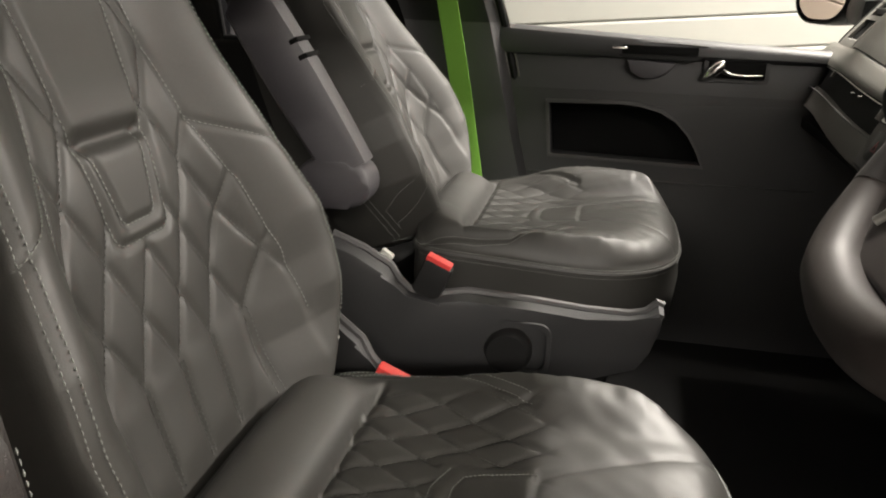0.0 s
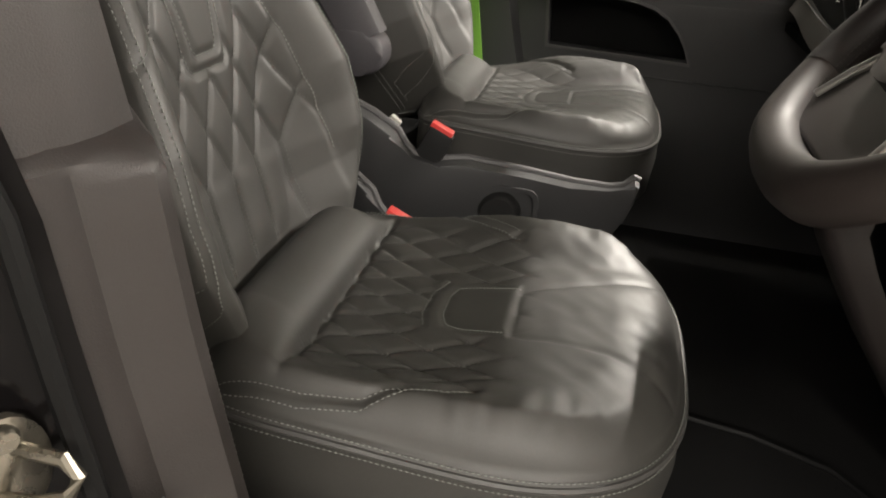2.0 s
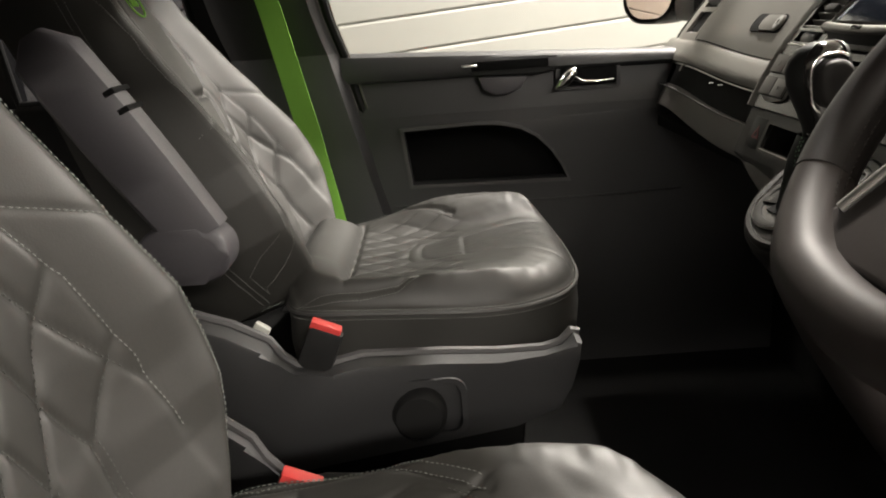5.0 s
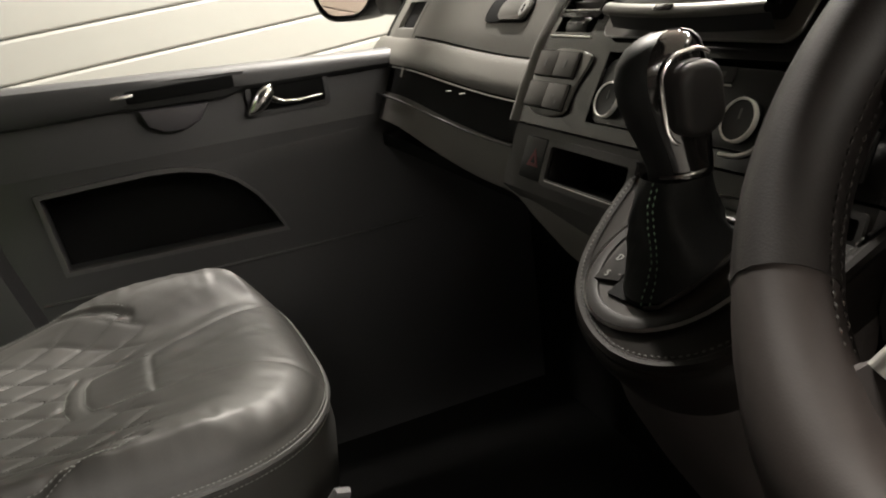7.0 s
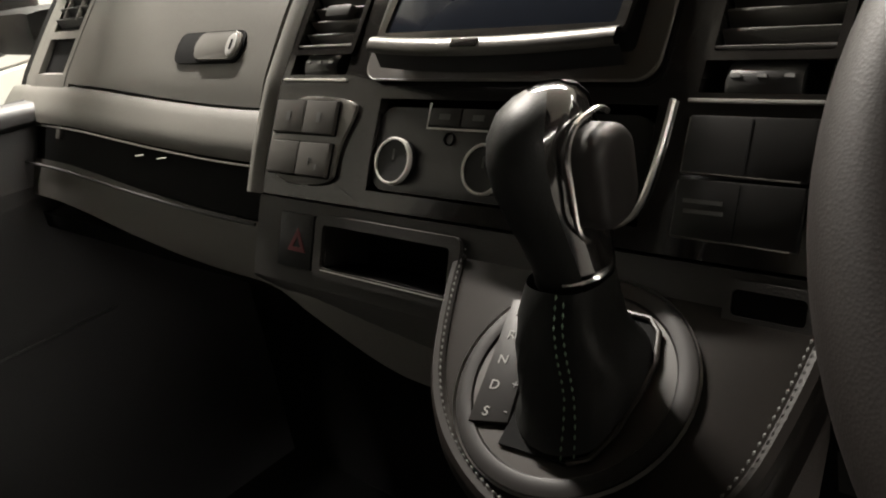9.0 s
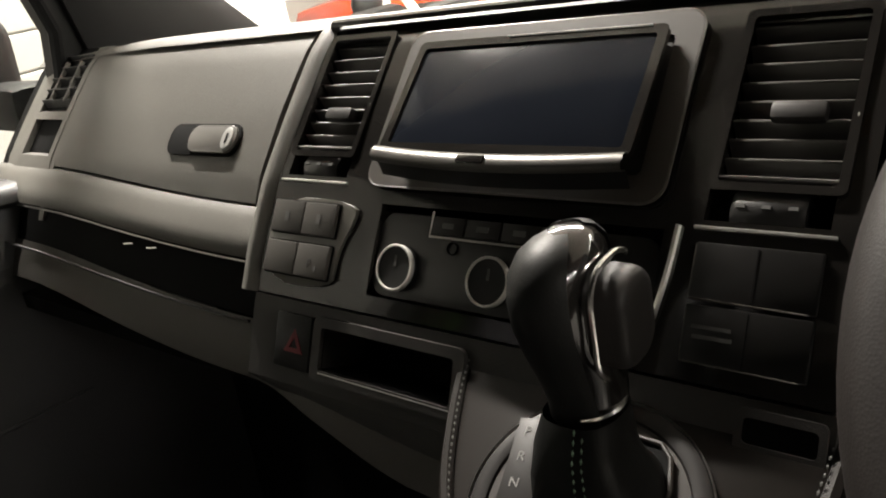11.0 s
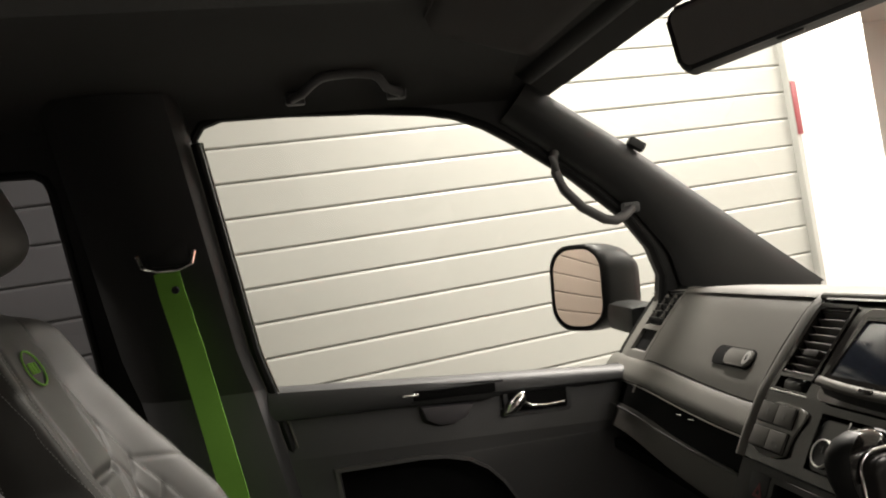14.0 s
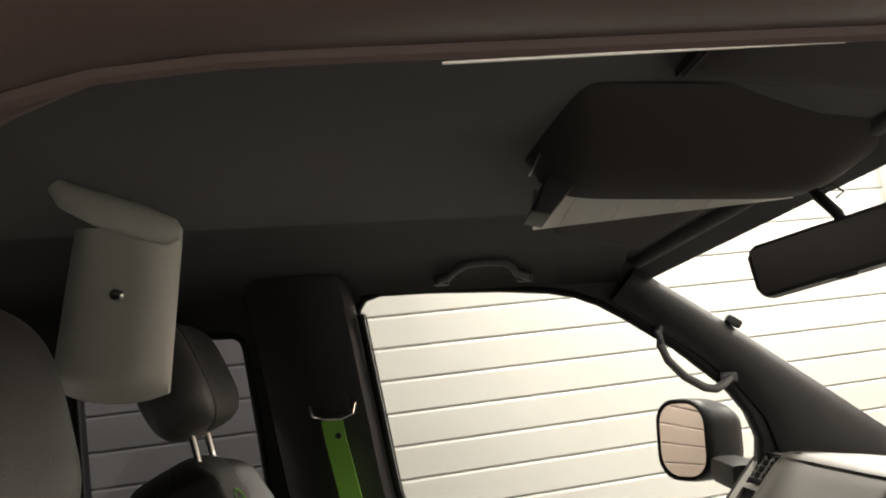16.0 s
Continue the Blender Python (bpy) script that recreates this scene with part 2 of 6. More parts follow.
def sweep(points, radius, seg=10, closed=False, bm=None, squash=1.0, up=(0, 0, 1), caps=True):
    """A round bar along points; radius may be one number or one a point."""
    bm = bm or bmesh.new()
    pts = [Vector(p) for p in points]
    n, rings = len(pts), []
    for i, p in enumerate(pts):
        d = (pts[(i + 1) % n] - pts[i - 1]) if closed else (pts[min(i + 1, n - 1)] - pts[max(i - 1, 0)])
        d.normalize()
        a = d.cross(Vector(up))
        a = a.normalized() if a.length > 1e-4 else d.orthogonal().normalized()
        b = a.cross(d).normalized()
        r = radius[i] if isinstance(radius, (list, tuple)) else radius
        rings.append([bm.verts.new(p + r * (math.cos(t) * a + squash * math.sin(t) * b)) for t in (2 * math.pi * k / seg for k in range(seg))])
    for i in range(n if closed else n - 1):
        one, two = rings[i], rings[(i + 1) % n]
        for k in range(seg):
            bm.faces.new((one[k], one[(k + 1) % seg], two[(k + 1) % seg], two[k]))
    if caps and not closed:
        bm.faces.new(rings[0][::-1])
        bm.faces.new(rings[-1])
    return bm


def lathe(profile, m, seg=28, bm=None):
    """(radius, height) pairs turned round the third axis of m."""
    bm = bm or bmesh.new()
    rings = []
    for r, h in profile:
        if r < 1e-6:
            rings.append([bm.verts.new(m @ Vector((0, 0, h)))])
        else:
            rings.append([bm.verts.new(m @ Vector((r * math.cos(t), r * math.sin(t), h))) for t in (2 * math.pi * k / seg for k in range(seg))])
    for one, two in zip(rings, rings[1:]):
        for k in range(seg):
            j = (k + 1) % seg
            if len(one) == 1 and len(two) > 1:
                bm.faces.new((one[0], two[k], two[j]))
            elif len(two) == 1 and len(one) > 1:
                bm.faces.new((one[k], one[j], two[0]))
            elif len(one) > 1:
                bm.faces.new((one[k], one[j], two[j], two[k]))
    return bm


def sheet(fn, us, vs, bm=None, closed_v=False):
    """A surface of points fn(u, v)."""
    bm = bm or bmesh.new()
    grid = [[bm.verts.new(fn(u, v)) for v in vs] for u in us]
    for i in range(len(us) - 1):
        for j in range(len(vs) - (0 if closed_v else 1)):
            k = (j + 1) % len(vs)
            bm.faces.new((grid[i][j], grid[i + 1][j], grid[i + 1][k], grid[i][k]))
    return bm, grid


def span(a, b, n):
    return [a + (b - a) * i / (n - 1) for i in range(n)]


def thick(bm, depth, way=(1, 0, 0)):
    """Gives a surface a body: a second skin behind it, joined round the edge."""
    back = Vector(way).normalized() * depth
    faces, edges = list(bm.faces), [e for e in bm.edges if len(e.link_faces) == 1]
    twin = {v: bm.verts.new(v.co + back) for v in list(bm.verts)}
    for f in faces:
        bm.faces.new([twin[v] for v in reversed(f.verts)])
    for e in edges:
        a, b = e.verts
        bm.faces.new((a, b, twin[b], twin[a]))
    return bm


def rounded(w, h, r, n=5, cx=0.0, cy=0.0):
    """The outline of a rounded rectangle."""
    out = []
    for qx, qy, a0 in ((1, 1, 0), (-1, 1, 90), (-1, -1, 180), (1, -1, 270)):
        for k in range(n + 1):
            a = radians(a0 + 90 * k / n)
            out.append((cx + qx * (w / 2 - r) + r * math.cos(a), cy + qy * (h / 2 - r) + r * math.sin(a)))
    return out


def ring_plate(outer, inner, depth, m, bm=None):
    """A frame between two outlines of equally many points."""
    bm = bm or bmesh.new()
    loops = [[bm.verts.new(m @ Vector((a, b, h))) for a, b in line] for line, h in ((outer, 0), (outer, depth), (inner, depth), (inner, 0))]
    n = len(outer)
    for a, b in zip(loops, loops[1:] + loops[:1]):
        for i in range(n):
            j = (i + 1) % n
            bm.faces.new((a[i], a[j], b[j], b[i]))
    return bm


def axes(place, a, b):
    """A frame at a place with first axis a, second axis b made square to it, and the third across both."""
    a = Vector(a).normalized()
    c = a.cross(Vector(b)).normalized()
    b = c.cross(a)
    return Matrix.Translation(place) @ Matrix((a, b, c)).transposed().to_4x4()


def resample(points, step):
    pts, out, left = [Vector(p) for p in points], [], 0.0
    for a, b in zip(pts, pts[1:]):
        d = (b - a).length
        while left < d:
            out.append((a + (b - a) * (left / d), (b - a).normalized()))
            left += step
        left -= d
    return out


def stitches(points, step=0.0052, long=0.0044, wide=0.0007, bm=None, lift=(0, 0, 0)):
    """A row of thread dashes along a line."""
    bm = bm or bmesh.new()
    for p, d in resample(points, step):
        a = d.orthogonal().normalized()
        b = d.cross(a)
        p = p + Vector(lift)
        ends = [bm.verts.new(p - d * long / 2), bm.verts.new(p + d * long / 2)]
        mid = [bm.verts.new(p + wide * v) for v in (a, b, -a, -b)]
        for k in range(4):
            bm.faces.new((ends[0], mid[(k + 1) % 4], mid[k]))
            bm.faces.new((ends[1], mid[k], mid[(k + 1) % 4]))
    return bm


def smooth(a, b, x):
    t = min(1.0, max(0.0, (x - a) / (b - a)))
    return t * t * (3 - 2 * t)


def line_gap(x, y, lines):
    """The distance from a point of a plane to the nearest of some lines."""
    best = 9.0
    for line in lines:
        for (ax, ay), (bx, by) in zip(line, line[1:]):
            dx, dy = bx - ax, by - ay
            t = max(0.0, min(1.0, ((x - ax) * dx + (y - ay) * dy) / (dx * dx + dy * dy + 1e-12)))
            best = min(best, math.hypot(x - ax - t * dx, y - ay - t * dy))
    return best


def lettering(name, text, size, m, mat, parent):
    """Built-in font letters as a thin mesh."""
    data = bpy.data.curves.new(name, "FONT")
    data.body, data.size, data.extrude, data.align_x, data.align_y = text, size, 0.0002, "CENTER", "CENTER"
    tmp = bpy.data.objects.new(name, data)
    me = bpy.data.meshes.new_from_object(tmp)
    bpy.data.objects.remove(tmp)
    bpy.data.curves.remove(data)
    bm = bmesh.new()
    bm.from_mesh(me)
    bpy.data.meshes.remove(me)
    bmesh.ops.transform(bm, matrix=m, verts=bm.verts)
    return part(name, bm, mat, parent)


def rounder(points, times=2, closed=False):
    """An outline with its corners cut again and again until it runs smoothly."""
    p = [Vector(q) for q in points]
    for _ in range(times):
        out = [] if closed else [p[0]]
        pairs = list(zip(p, p[1:] + p[:1])) if closed else list(zip(p, p[1:]))
        for a, b in pairs:
            out += [a * 0.75 + b * 0.25, a * 0.25 + b * 0.75]
        p = out if closed else out + [p[-1]]
    return [tuple(q) for q in p]


def quilt_lines(wide, tall, a0, b0, box_ab, keep):
    """The seams of the quilting as runs of points within a field."""
    lo_a, hi_a, lo_b, hi_b = box_ab
    runs = []
    for sign in (1, -1):
        for n in range(-14, 15):
            run = []
            for k in range(140):
                a = lo_a + (hi_a - lo_a) * k / 139
                b = b0 + sign * tall * (n - (a - a0) / wide)
                if lo_b <= b <= hi_b and keep(a, b):
                    run.append((a, b, 0))
                elif len(run) > 3:
                    runs.append(run)
                    run = []
                else:
                    run = []
            if len(run) > 3:
                runs.append(run)
    return runs

# ---- the garage round the van ----
DOOR_Y = 2.5
SKEW = pose(0, 0, 0, 0, 0, 12)  # wall not parallel to the van: turned to fit its slat lines in view
def wall_spot(u, d):
    """A spot on the door wall: so far along it, so far behind its face."""
    p = Vector((0.5, DOOR_Y, 0)) + SKEW.to_3x3() @ Vector((u - 0.5, d, 0))
    return p.x, p.y


bm, _ = sheet(lambda u, v: (u, v, 0.0), span(-7, 9, 9), span(-11, 8, 11))
tagged(part("ground", bm, CONCRETE), "grey concrete garage floor", "floor", kind="structure")
# rear and open walls are unseen, coloured grey to darken what the paint mirrors
tagged(part("garage_wall_rear", box(-7.1, -1.5, 1.75, 0.2, 19, 3.5), UNSEEN_WALL), "unseen garage wall, grey to keep reflections dark", "wall", kind="structure")
tagged(part("garage_wall_far", box(9.1, -1.5, 1.75, 0.2, 19, 3.5), WALL), "white painted garage wall", "wall", kind="structure")
tagged(part("garage_wall_open", box(1, -11.1, 1.75, 16, 0.2, 3.5), UNSEEN_WALL), "unseen garage wall, grey to keep reflections dark", "wall", kind="structure")
tagged(part("garage_wall_end", box(5.85, 8.1, 1.75, 6.3, 0.2, 3.5), WALL), "white painted garage wall", "wall", kind="structure")
tagged(part("garage_wall_lintel", box(*wall_spot(-2.0, 0.30), 3.27, 9.72, 0.2, 0.5, 0.0, SKEW), WALL), "white painted wall over the garage door", "wall", kind="structure")
tagged(part("garage_ceiling", box(1, -1.5, 3.6, 16.4, 19.4, 0.2), WALL), "white painted garage ceiling", "ceiling", kind="structure")
pier = tagged(part("garage_pier", box(*wall_spot(3.26, 0.30), 1.75, 0.78, 0.3, 3.5, 0.01, SKEW), WALL), "white painted wall pier beside the garage door", "wall", kind="structure")

# sectional door: ribbed white slats
slat_door = tagged(new("door_1"), "white ribbed sectional garage door, closed", "garage door", kind="structure")
RIB, DOOR_RIGHT, DOOR_LEFT = 0.1416, 2.83, -6.9
slat_door.matrix_basis = slat_door.matrix_world = Matrix.Translation((0.5, DOOR_Y, 0)) @ SKEW @ Matrix.Translation((-0.5, -DOOR_Y, 0))


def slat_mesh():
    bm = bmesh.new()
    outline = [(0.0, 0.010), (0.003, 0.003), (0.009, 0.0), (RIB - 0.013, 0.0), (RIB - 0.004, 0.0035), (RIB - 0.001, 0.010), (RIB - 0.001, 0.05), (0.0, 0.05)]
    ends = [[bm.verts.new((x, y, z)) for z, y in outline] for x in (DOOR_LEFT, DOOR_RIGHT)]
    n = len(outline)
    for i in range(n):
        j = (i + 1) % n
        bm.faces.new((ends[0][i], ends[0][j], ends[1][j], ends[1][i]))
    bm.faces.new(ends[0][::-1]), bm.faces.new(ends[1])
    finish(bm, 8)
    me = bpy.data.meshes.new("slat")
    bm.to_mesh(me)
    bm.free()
    me.materials.append(DIMMED_DOOR)
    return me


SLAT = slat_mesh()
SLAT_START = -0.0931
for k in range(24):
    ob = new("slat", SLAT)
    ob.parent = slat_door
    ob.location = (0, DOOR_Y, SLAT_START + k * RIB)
for ob in (part("door_frame", box(DOOR_RIGHT + 0.015, DOOR_Y - 0.01, 1.5, 0.03, 0.06, 3.0, 0.004), DIMMED_DOOR), part("warning_plate", box(DOOR_RIGHT + 0.02, DOOR_Y - 0.045, 1.935, 0.034, 0.006, 0.28, 0.001), RED_PRINT)):
    ob.parent = slat_door
WORLD_OF[slat_door.name] = Matrix()

hx, hy = wall_spot(2.93, 0.138)
hook = thing("wall_hook", (hx, hy, 1.34), "dark T shaped metal handle on the white pier", "hook")
part("shank", box(hx, hy, 1.34, 0.011, 0.020, 0.11, 0.002, SKEW), BLACK, hook)
part("crossbar", box(hx, hy, 1.395, 0.07, 0.018, 0.012, 0.002, SKEW), BLACK, hook)

GARAGE = set(scene.objects)

# ---- the van's cab ----
FLOOR, SILL = 0.52, 1.235


def wall_y(x, z):
    """The van's passenger side leans in towards the roof."""
    lean = 0.80 - 0.24 * max(0.0, z - 1.24) if z > 1.24 else 0.80
    return lean + 0.05 * smooth(0.75, 1.3, x)


bm = box(0.05, -0.075, FLOOR - 0.03, 2.5, 1.75, 0.06)
tagged(part("floor", bm, CARPET), "black carpeted cab floor", "floor", kind="structure")


def mat_edge(x, y):
    return (x, y, FLOOR + 0.012)


mat_line = [(0.42, -0.80), (0.42, -0.22), (0.50, -0.12), (0.62, -0.08), (0.74, -0.10), (0.86, -0.15), (0.95, -0.26), (1.0, -0.40), (1.0, -0.80)]
floor_mat = thing("floor_mat", (0.7, -0.5, FLOOR), "black carpet floor mat with a bound edge", "mat")
bm = bmesh.new()
prism(mat_line, 0.009, Matrix.Translation((0, 0, FLOOR)), bm=bm)
part("mat", bm, CARPET, floor_mat)
part("binding", sweep([mat_edge(*p) for p in mat_line], 0.006, 6, closed=True), RUBBER, floor_mat)

# passenger side: one skin with the door window, the rear windows and the screen pillar
from mathutils.geometry import tessellate_polygon


def skin(outer, holes, place, back, bm=None):
    """A plate with openings: place(a, b) gives the face, back the way to its other side."""
    bm = bm or bmesh.new()
    loops = [[Vector((a, b, 0)) for a, b in line] for line in (outer, *holes)]
    flat = [p for line in loops for p in line]
    front = [bm.verts.new(place(p.x, p.y)) for p in flat]
    rear = [bm.verts.new(Vector(place(p.x, p.y)) + Vector(back)) for p in flat]
    for tri in tessellate_polygon(loops):
        try:
            bm.faces.new([front[i] for i in tri])
            bm.faces.new([rear[i] for i in tri[::-1]])
        except ValueError:
            pass
    at = 0
    for line in loops:
        n = len(line)
        for i in range(n):
            j = (i + 1) % n
            bm.faces.new((front[at + i], front[at + j], rear[at + j], rear[at + i]))
        at += n
    return bm


def bowed(points, step=0.05):
    """More points along an outline, so that the skin can follow the body's curve."""
    out = []
    for (ax, ay), (bx, by) in zip(points, points[1:] + points[:1]):
        n = max(1, int(math.hypot(bx - ax, by - ay) / step))
        out += [(ax + (bx - ax) * k / n, ay + (by - ay) * k / n) for k in range(n)]
    return out


DOOR_WINDOW = [(0.108, 1.215), (0.030, 1.700), (0.034, 1.735), (0.050, 1.757), (0.085, 1.768), (0.20, 1.769), (0.353, 1.764), (0.46, 1.755), (0.517, 1.744), (0.575, 1.722), (0.629, 1.691), (0.745, 1.616), (0.864, 1.521), (0.915, 1.46), (0.942, 1.40), (0.940, 1.33), (0.915, 1.27), (0.875, 1.225), (0.84, 1.215)]
REAR_WINDOW = [(-0.170, 1.20), (-0.218, 1.66), (-0.226, 1.682), (-0.245, 1.692), (-0.58, 1.692), (-0.597, 1.68), (-0.600, 1.66), (-0.600, 1.20)]
BACK_WINDOW = [(-0.67, 1.20), (-0.67, 1.66), (-0.70, 1.69), (-1.6, 1.69), (-1.6, 1.20)]
outer = [(-1.9, 0.42), (-1.9, 1.82), (0.62, 1.82), (0.665, 1.79), (1.33, 1.35), (1.33, 0.42)]
bm = skin(bowed(outer), [bowed(DOOR_WINDOW), bowed(REAR_WINDOW), bowed(BACK_WINDOW)], lambda x, z: (x, wall_y(x, z), z), (0, 0.045, 0))
tagged(part("wall_passenger", bm, BLACK, sharp=60), "dark trimmed van side with window openings", "van side", kind="structure")
tagged(part("wall_driver", box(-0.95, -0.93, 1.2, 1.9, 0.04, 1.35, 0.01), BLACK), "dark van side behind the driver", "van side", kind="structure")
tagged(part("wall_rear", box(-1.9, -0.08, 1.2, 0.04, 1.75, 1.35, 0.01), BLACK), "dark rear closing of the van", "van side", kind="structure")


def glazing(name, line, mat, label, shift=0.022):
    win = tagged(new(name), label, "window", kind="structure")
    bm = bmesh.new()
    verts = [bm.verts.new((x, wall_y(x, z) + shift, z)) for x, z in line]
    bm.faces.new(verts)
    bmesh.ops.triangulate(bm, faces=bm.faces)
    pane = part("pane", bm, mat, win)
    pane.visible_shadow = False
    seal = [(x, wall_y(x, z) + 0.004, z) for x, z in line]
    part("window_seal", sweep(seal, 0.009, 8, closed=True, up=(0, 1, 0)), RUBBER, win)
    return win


glazing("window_1", DOOR_WINDOW, WINDOW, "clear passenger door window, closed")
glazing("window_2", REAR_WINDOW, TINT, "dark tinted rear side window")
glazing("window_3", BACK_WINDOW, TINT, "dark tinted rear side window")

# screen pillar cover, a smooth grey-black moulding with a clip
PIL = [(0.655, 1.792), (0.74, 1.738), (0.86, 1.662), (0.985, 1.580), (1.12, 1.492), (1.25, 1.405), (1.33, 1.35)]
PIL_LOW = [(0.60, 1.725), (0.70, 1.660), (0.80, 1.590), (0.885, 1.520), (0.95, 1.445), (0.98, 1.37), (0.985, 1.30)]


def pillar_point(u, v):
    i = min(int(u), len(PIL) - 2)
    f = u - i
    hx, hz = (PIL[i][k] + (PIL[i + 1][k] - PIL[i][k]) * f for k in (0, 1))
    lx, lz = (PIL_LOW[i][k] + (PIL_LOW[i + 1][k] - PIL_LOW[i][k]) * f for k in (0, 1))
    x, z = lx + (hx - lx) * v, lz + (hz - lz) * v
    return (x, wall_y(x, z) - 0.012 - 0.028 * math.sin(math.pi * min(1, max(0, v))) ** 0.7, z)


bm, _ = sheet(pillar_point, span(0, len(PIL) - 1.001, 30), span(0, 1, 10))
thick(bm, 0.006, (0, 1, 0))
tagged(part("pillar_screen", bm, POST_DARK), "dark grey moulded windscreen pillar cover", "pillar trim", kind="structure")
clip = thing("pillar_clip", (0.865, 0.70, 1.66), "small black clip on the windscreen pillar", "clip")
part("clip_body", box(0.872, wall_y(0.87, 1.66) - 0.02, 1.664, 0.035, 0.02, 0.018, 0.004, pose(0, 0, 0, 0, 33, 0)), BLACK, clip)

# centre pillar behind the passenger door: trim below, black above
def post_section(z):
    lean = 0.108 - (z - 1.232) * 0.158 - 0.012 * smooth(1.232, 1.35, z) if z > 1.232 else 0.108 + (1.232 - z) * 0.25
    return lean


def post_trim(z0, z1, n, mat, name, parent=None):
    bm, ring = bmesh.new(), []
    for z in span(z0, z1, n):
        e, y = post_section(z), min(0.80, wall_y(0.1, z)) - 0.012
        bulge = 0.05 + 0.02 * smooth(1.3, 1.0, z)
        ring.append([bm.verts.new(p) for p in ((e + 0.015, y + 0.03, z), (e + 0.012, y - bulge * 0.55, z), (e - 0.006, y - bulge, z), (e - 0.09, y - bulge - 0.012, z), (e - 0.18, y - bulge, z), (e - 0.215, y - bulge * 0.4, z), (e - 0.22, y + 0.03, z))])
    for a, b in zip(ring, ring[1:]):
        for i in range(6):
            bm.faces.new((a[i], a[i + 1], b[i + 1], b[i]))
    return part(name, bm, mat, parent)


b_post = tagged(post_trim(0.56, 1.262, 16, TRIM_DARK, "pillar_passenger"), "dark moulded pillar trim behind the passenger door", "pillar trim", kind="structure")
post_trim(1.262, 1.80, 14, BLACK, "upper_trim", b_post)
seal_line = [(post_section(z) + 0.022, min(0.80, wall_y(0.1, z)) - 0.030, z) for z in span(0.6, 1.72, 30)]
part("door_seal", sweep(seal_line, 0.009, 8), RUBBER, b_post, "black rubber door seal")
for off, dy in ((0.012, -0.004), (-0.010, -0.006)):
    part("seal_lip", sweep([(x + off, y + dy, z) for x, y, z in seal_line], 0.0022, 6), FRAME_GREY, b_post, "thin grey lip of the seal")

# passenger door lining
door = tagged(new("door_2"), "dark grey moulded van door lining with a map pocket", "van door", kind="structure")
POCKET = [(0.240, 1.088), (0.252, 0.972), (0.588, 0.966), (0.575, 0.995), (0.555, 1.027), (0.525, 1.058), (0.490, 1.078), (0.445, 1.089), (0.40, 1.092)]


def lining(x, z):
    return (x, 0.745 + 0.03 * smooth(1.07, 1.19, z), z)


low_outline = [(0.24, 0.50), (0.165, 1.0), (0.137, 1.12), (1.28, 1.12), (1.28, 0.50)]
bm = skin(low_outline, [POCKET], lining, (0, 0.03, 0))
part("lining", bm, TRIM_DARK, door, sharp=50)
bm, _ = sheet(lambda x, z: lining(x - (0.137 - 0.118) * (z - 1.12) / 0.092 * smooth(0.5, 0.1, x), z), span(0.137, 1.28, 24), span(1.12, 1.212, 14))
part("upper_lining", thick(bm, 0.02, (0, 1, 0)), TRIM_DARK, door, sharp=60)
rim_out = [(0.415 + (x - 0.415) * 1.055, 1.03 + (z - 1.03) * 1.14) for x, z in POCKET]
bm = bmesh.new()
n = len(POCKET)
loops = [[bm.verts.new(Vector(lining(x, z)) + Vector((0, d, 0))) for x, z in line] for line, d in ((rim_out, 0.002), (rim_out, -0.008), ([(0.415 + (x - 0.415) * 1.01, 1.03 + (z - 1.03) * 1.02) for x, z in POCKET], -0.008), (POCKET, 0.004))]
for a, b in zip(loops, loops[1:]):
    for i in range(n):
        j = (i + 1) % n
        bm.faces.new((a[i], a[j], b[j], b[i]))
part("pocket_rim", bm, TRIM, door, "raised grey rim round the map pocket")
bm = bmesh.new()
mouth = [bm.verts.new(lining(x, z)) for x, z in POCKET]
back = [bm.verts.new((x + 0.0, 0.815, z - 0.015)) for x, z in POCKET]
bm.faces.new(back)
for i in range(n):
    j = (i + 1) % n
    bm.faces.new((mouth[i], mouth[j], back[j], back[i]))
# pocket inside coloured near-black, its shade put into the colour
part("map_pocket", bm, BLACK_AND_SHADE, door, "recessed map pocket, its shade coloured near-black")
# belt-line moulding and sill
def sill(x, k):
    """The moulding under the window, which falls slightly forwards."""
    y, z = ((0.776, 1.192), (0.758, 1.197), (0.752, 1.206), (0.752, 1.226), (0.758, 1.237), (0.772, 1.243), (0.80, 1.244), (0.84, 1.238))[int(k)]
    return (x, y, z + (0.014 - 0.050 * (x - 0.13)) * smooth(1.195, 1.23, z))


bm, _ = sheet(sill, span(0.118, 0.99, 16), range(8))
part("door_sill", bm, TRIM_DARK, door, "dark window sill moulding")
part("crease", sweep([(x, 0.7445, 0.924 - 0.006 * math.sin(4 * (x - 0.2))) for x in span(0.20, 0.84, 16)], 0.0028, 6), TRIM_DARK, door)
# pull cup
bm = bmesh.new()
top = [(0.375, 1.234), (0.578, 1.228), (0.568, 1.198), (0.540, 1.190), (0.395, 1.194), (0.376, 1.204)]
prism(top, 0.022, axes((0, 0.776, 0), (1, 0, 0), (0, 0, 1)), 0.006, bm=bm)
pull = part("pull_cup", bm, BLACK, door)
# flat near-black plate, drawn as the shade inside the grip
part("grip_shade", box(0.475, 0.7525, 1.214, 0.165, 0.006, 0.020, 0.004), BLACK_AND_SHADE, pull)
part("cup", prism([(0.405, 1.192), (0.512, 1.188), (0.496, 1.163), (0.470, 1.152), (0.440, 1.152), (0.415, 1.165)], 0.016, axes((0, 0.764, 0), (1, 0, 0), (0, 0, 1)), 0.008), ARMREST, pull, "worn grey cup of the pull")
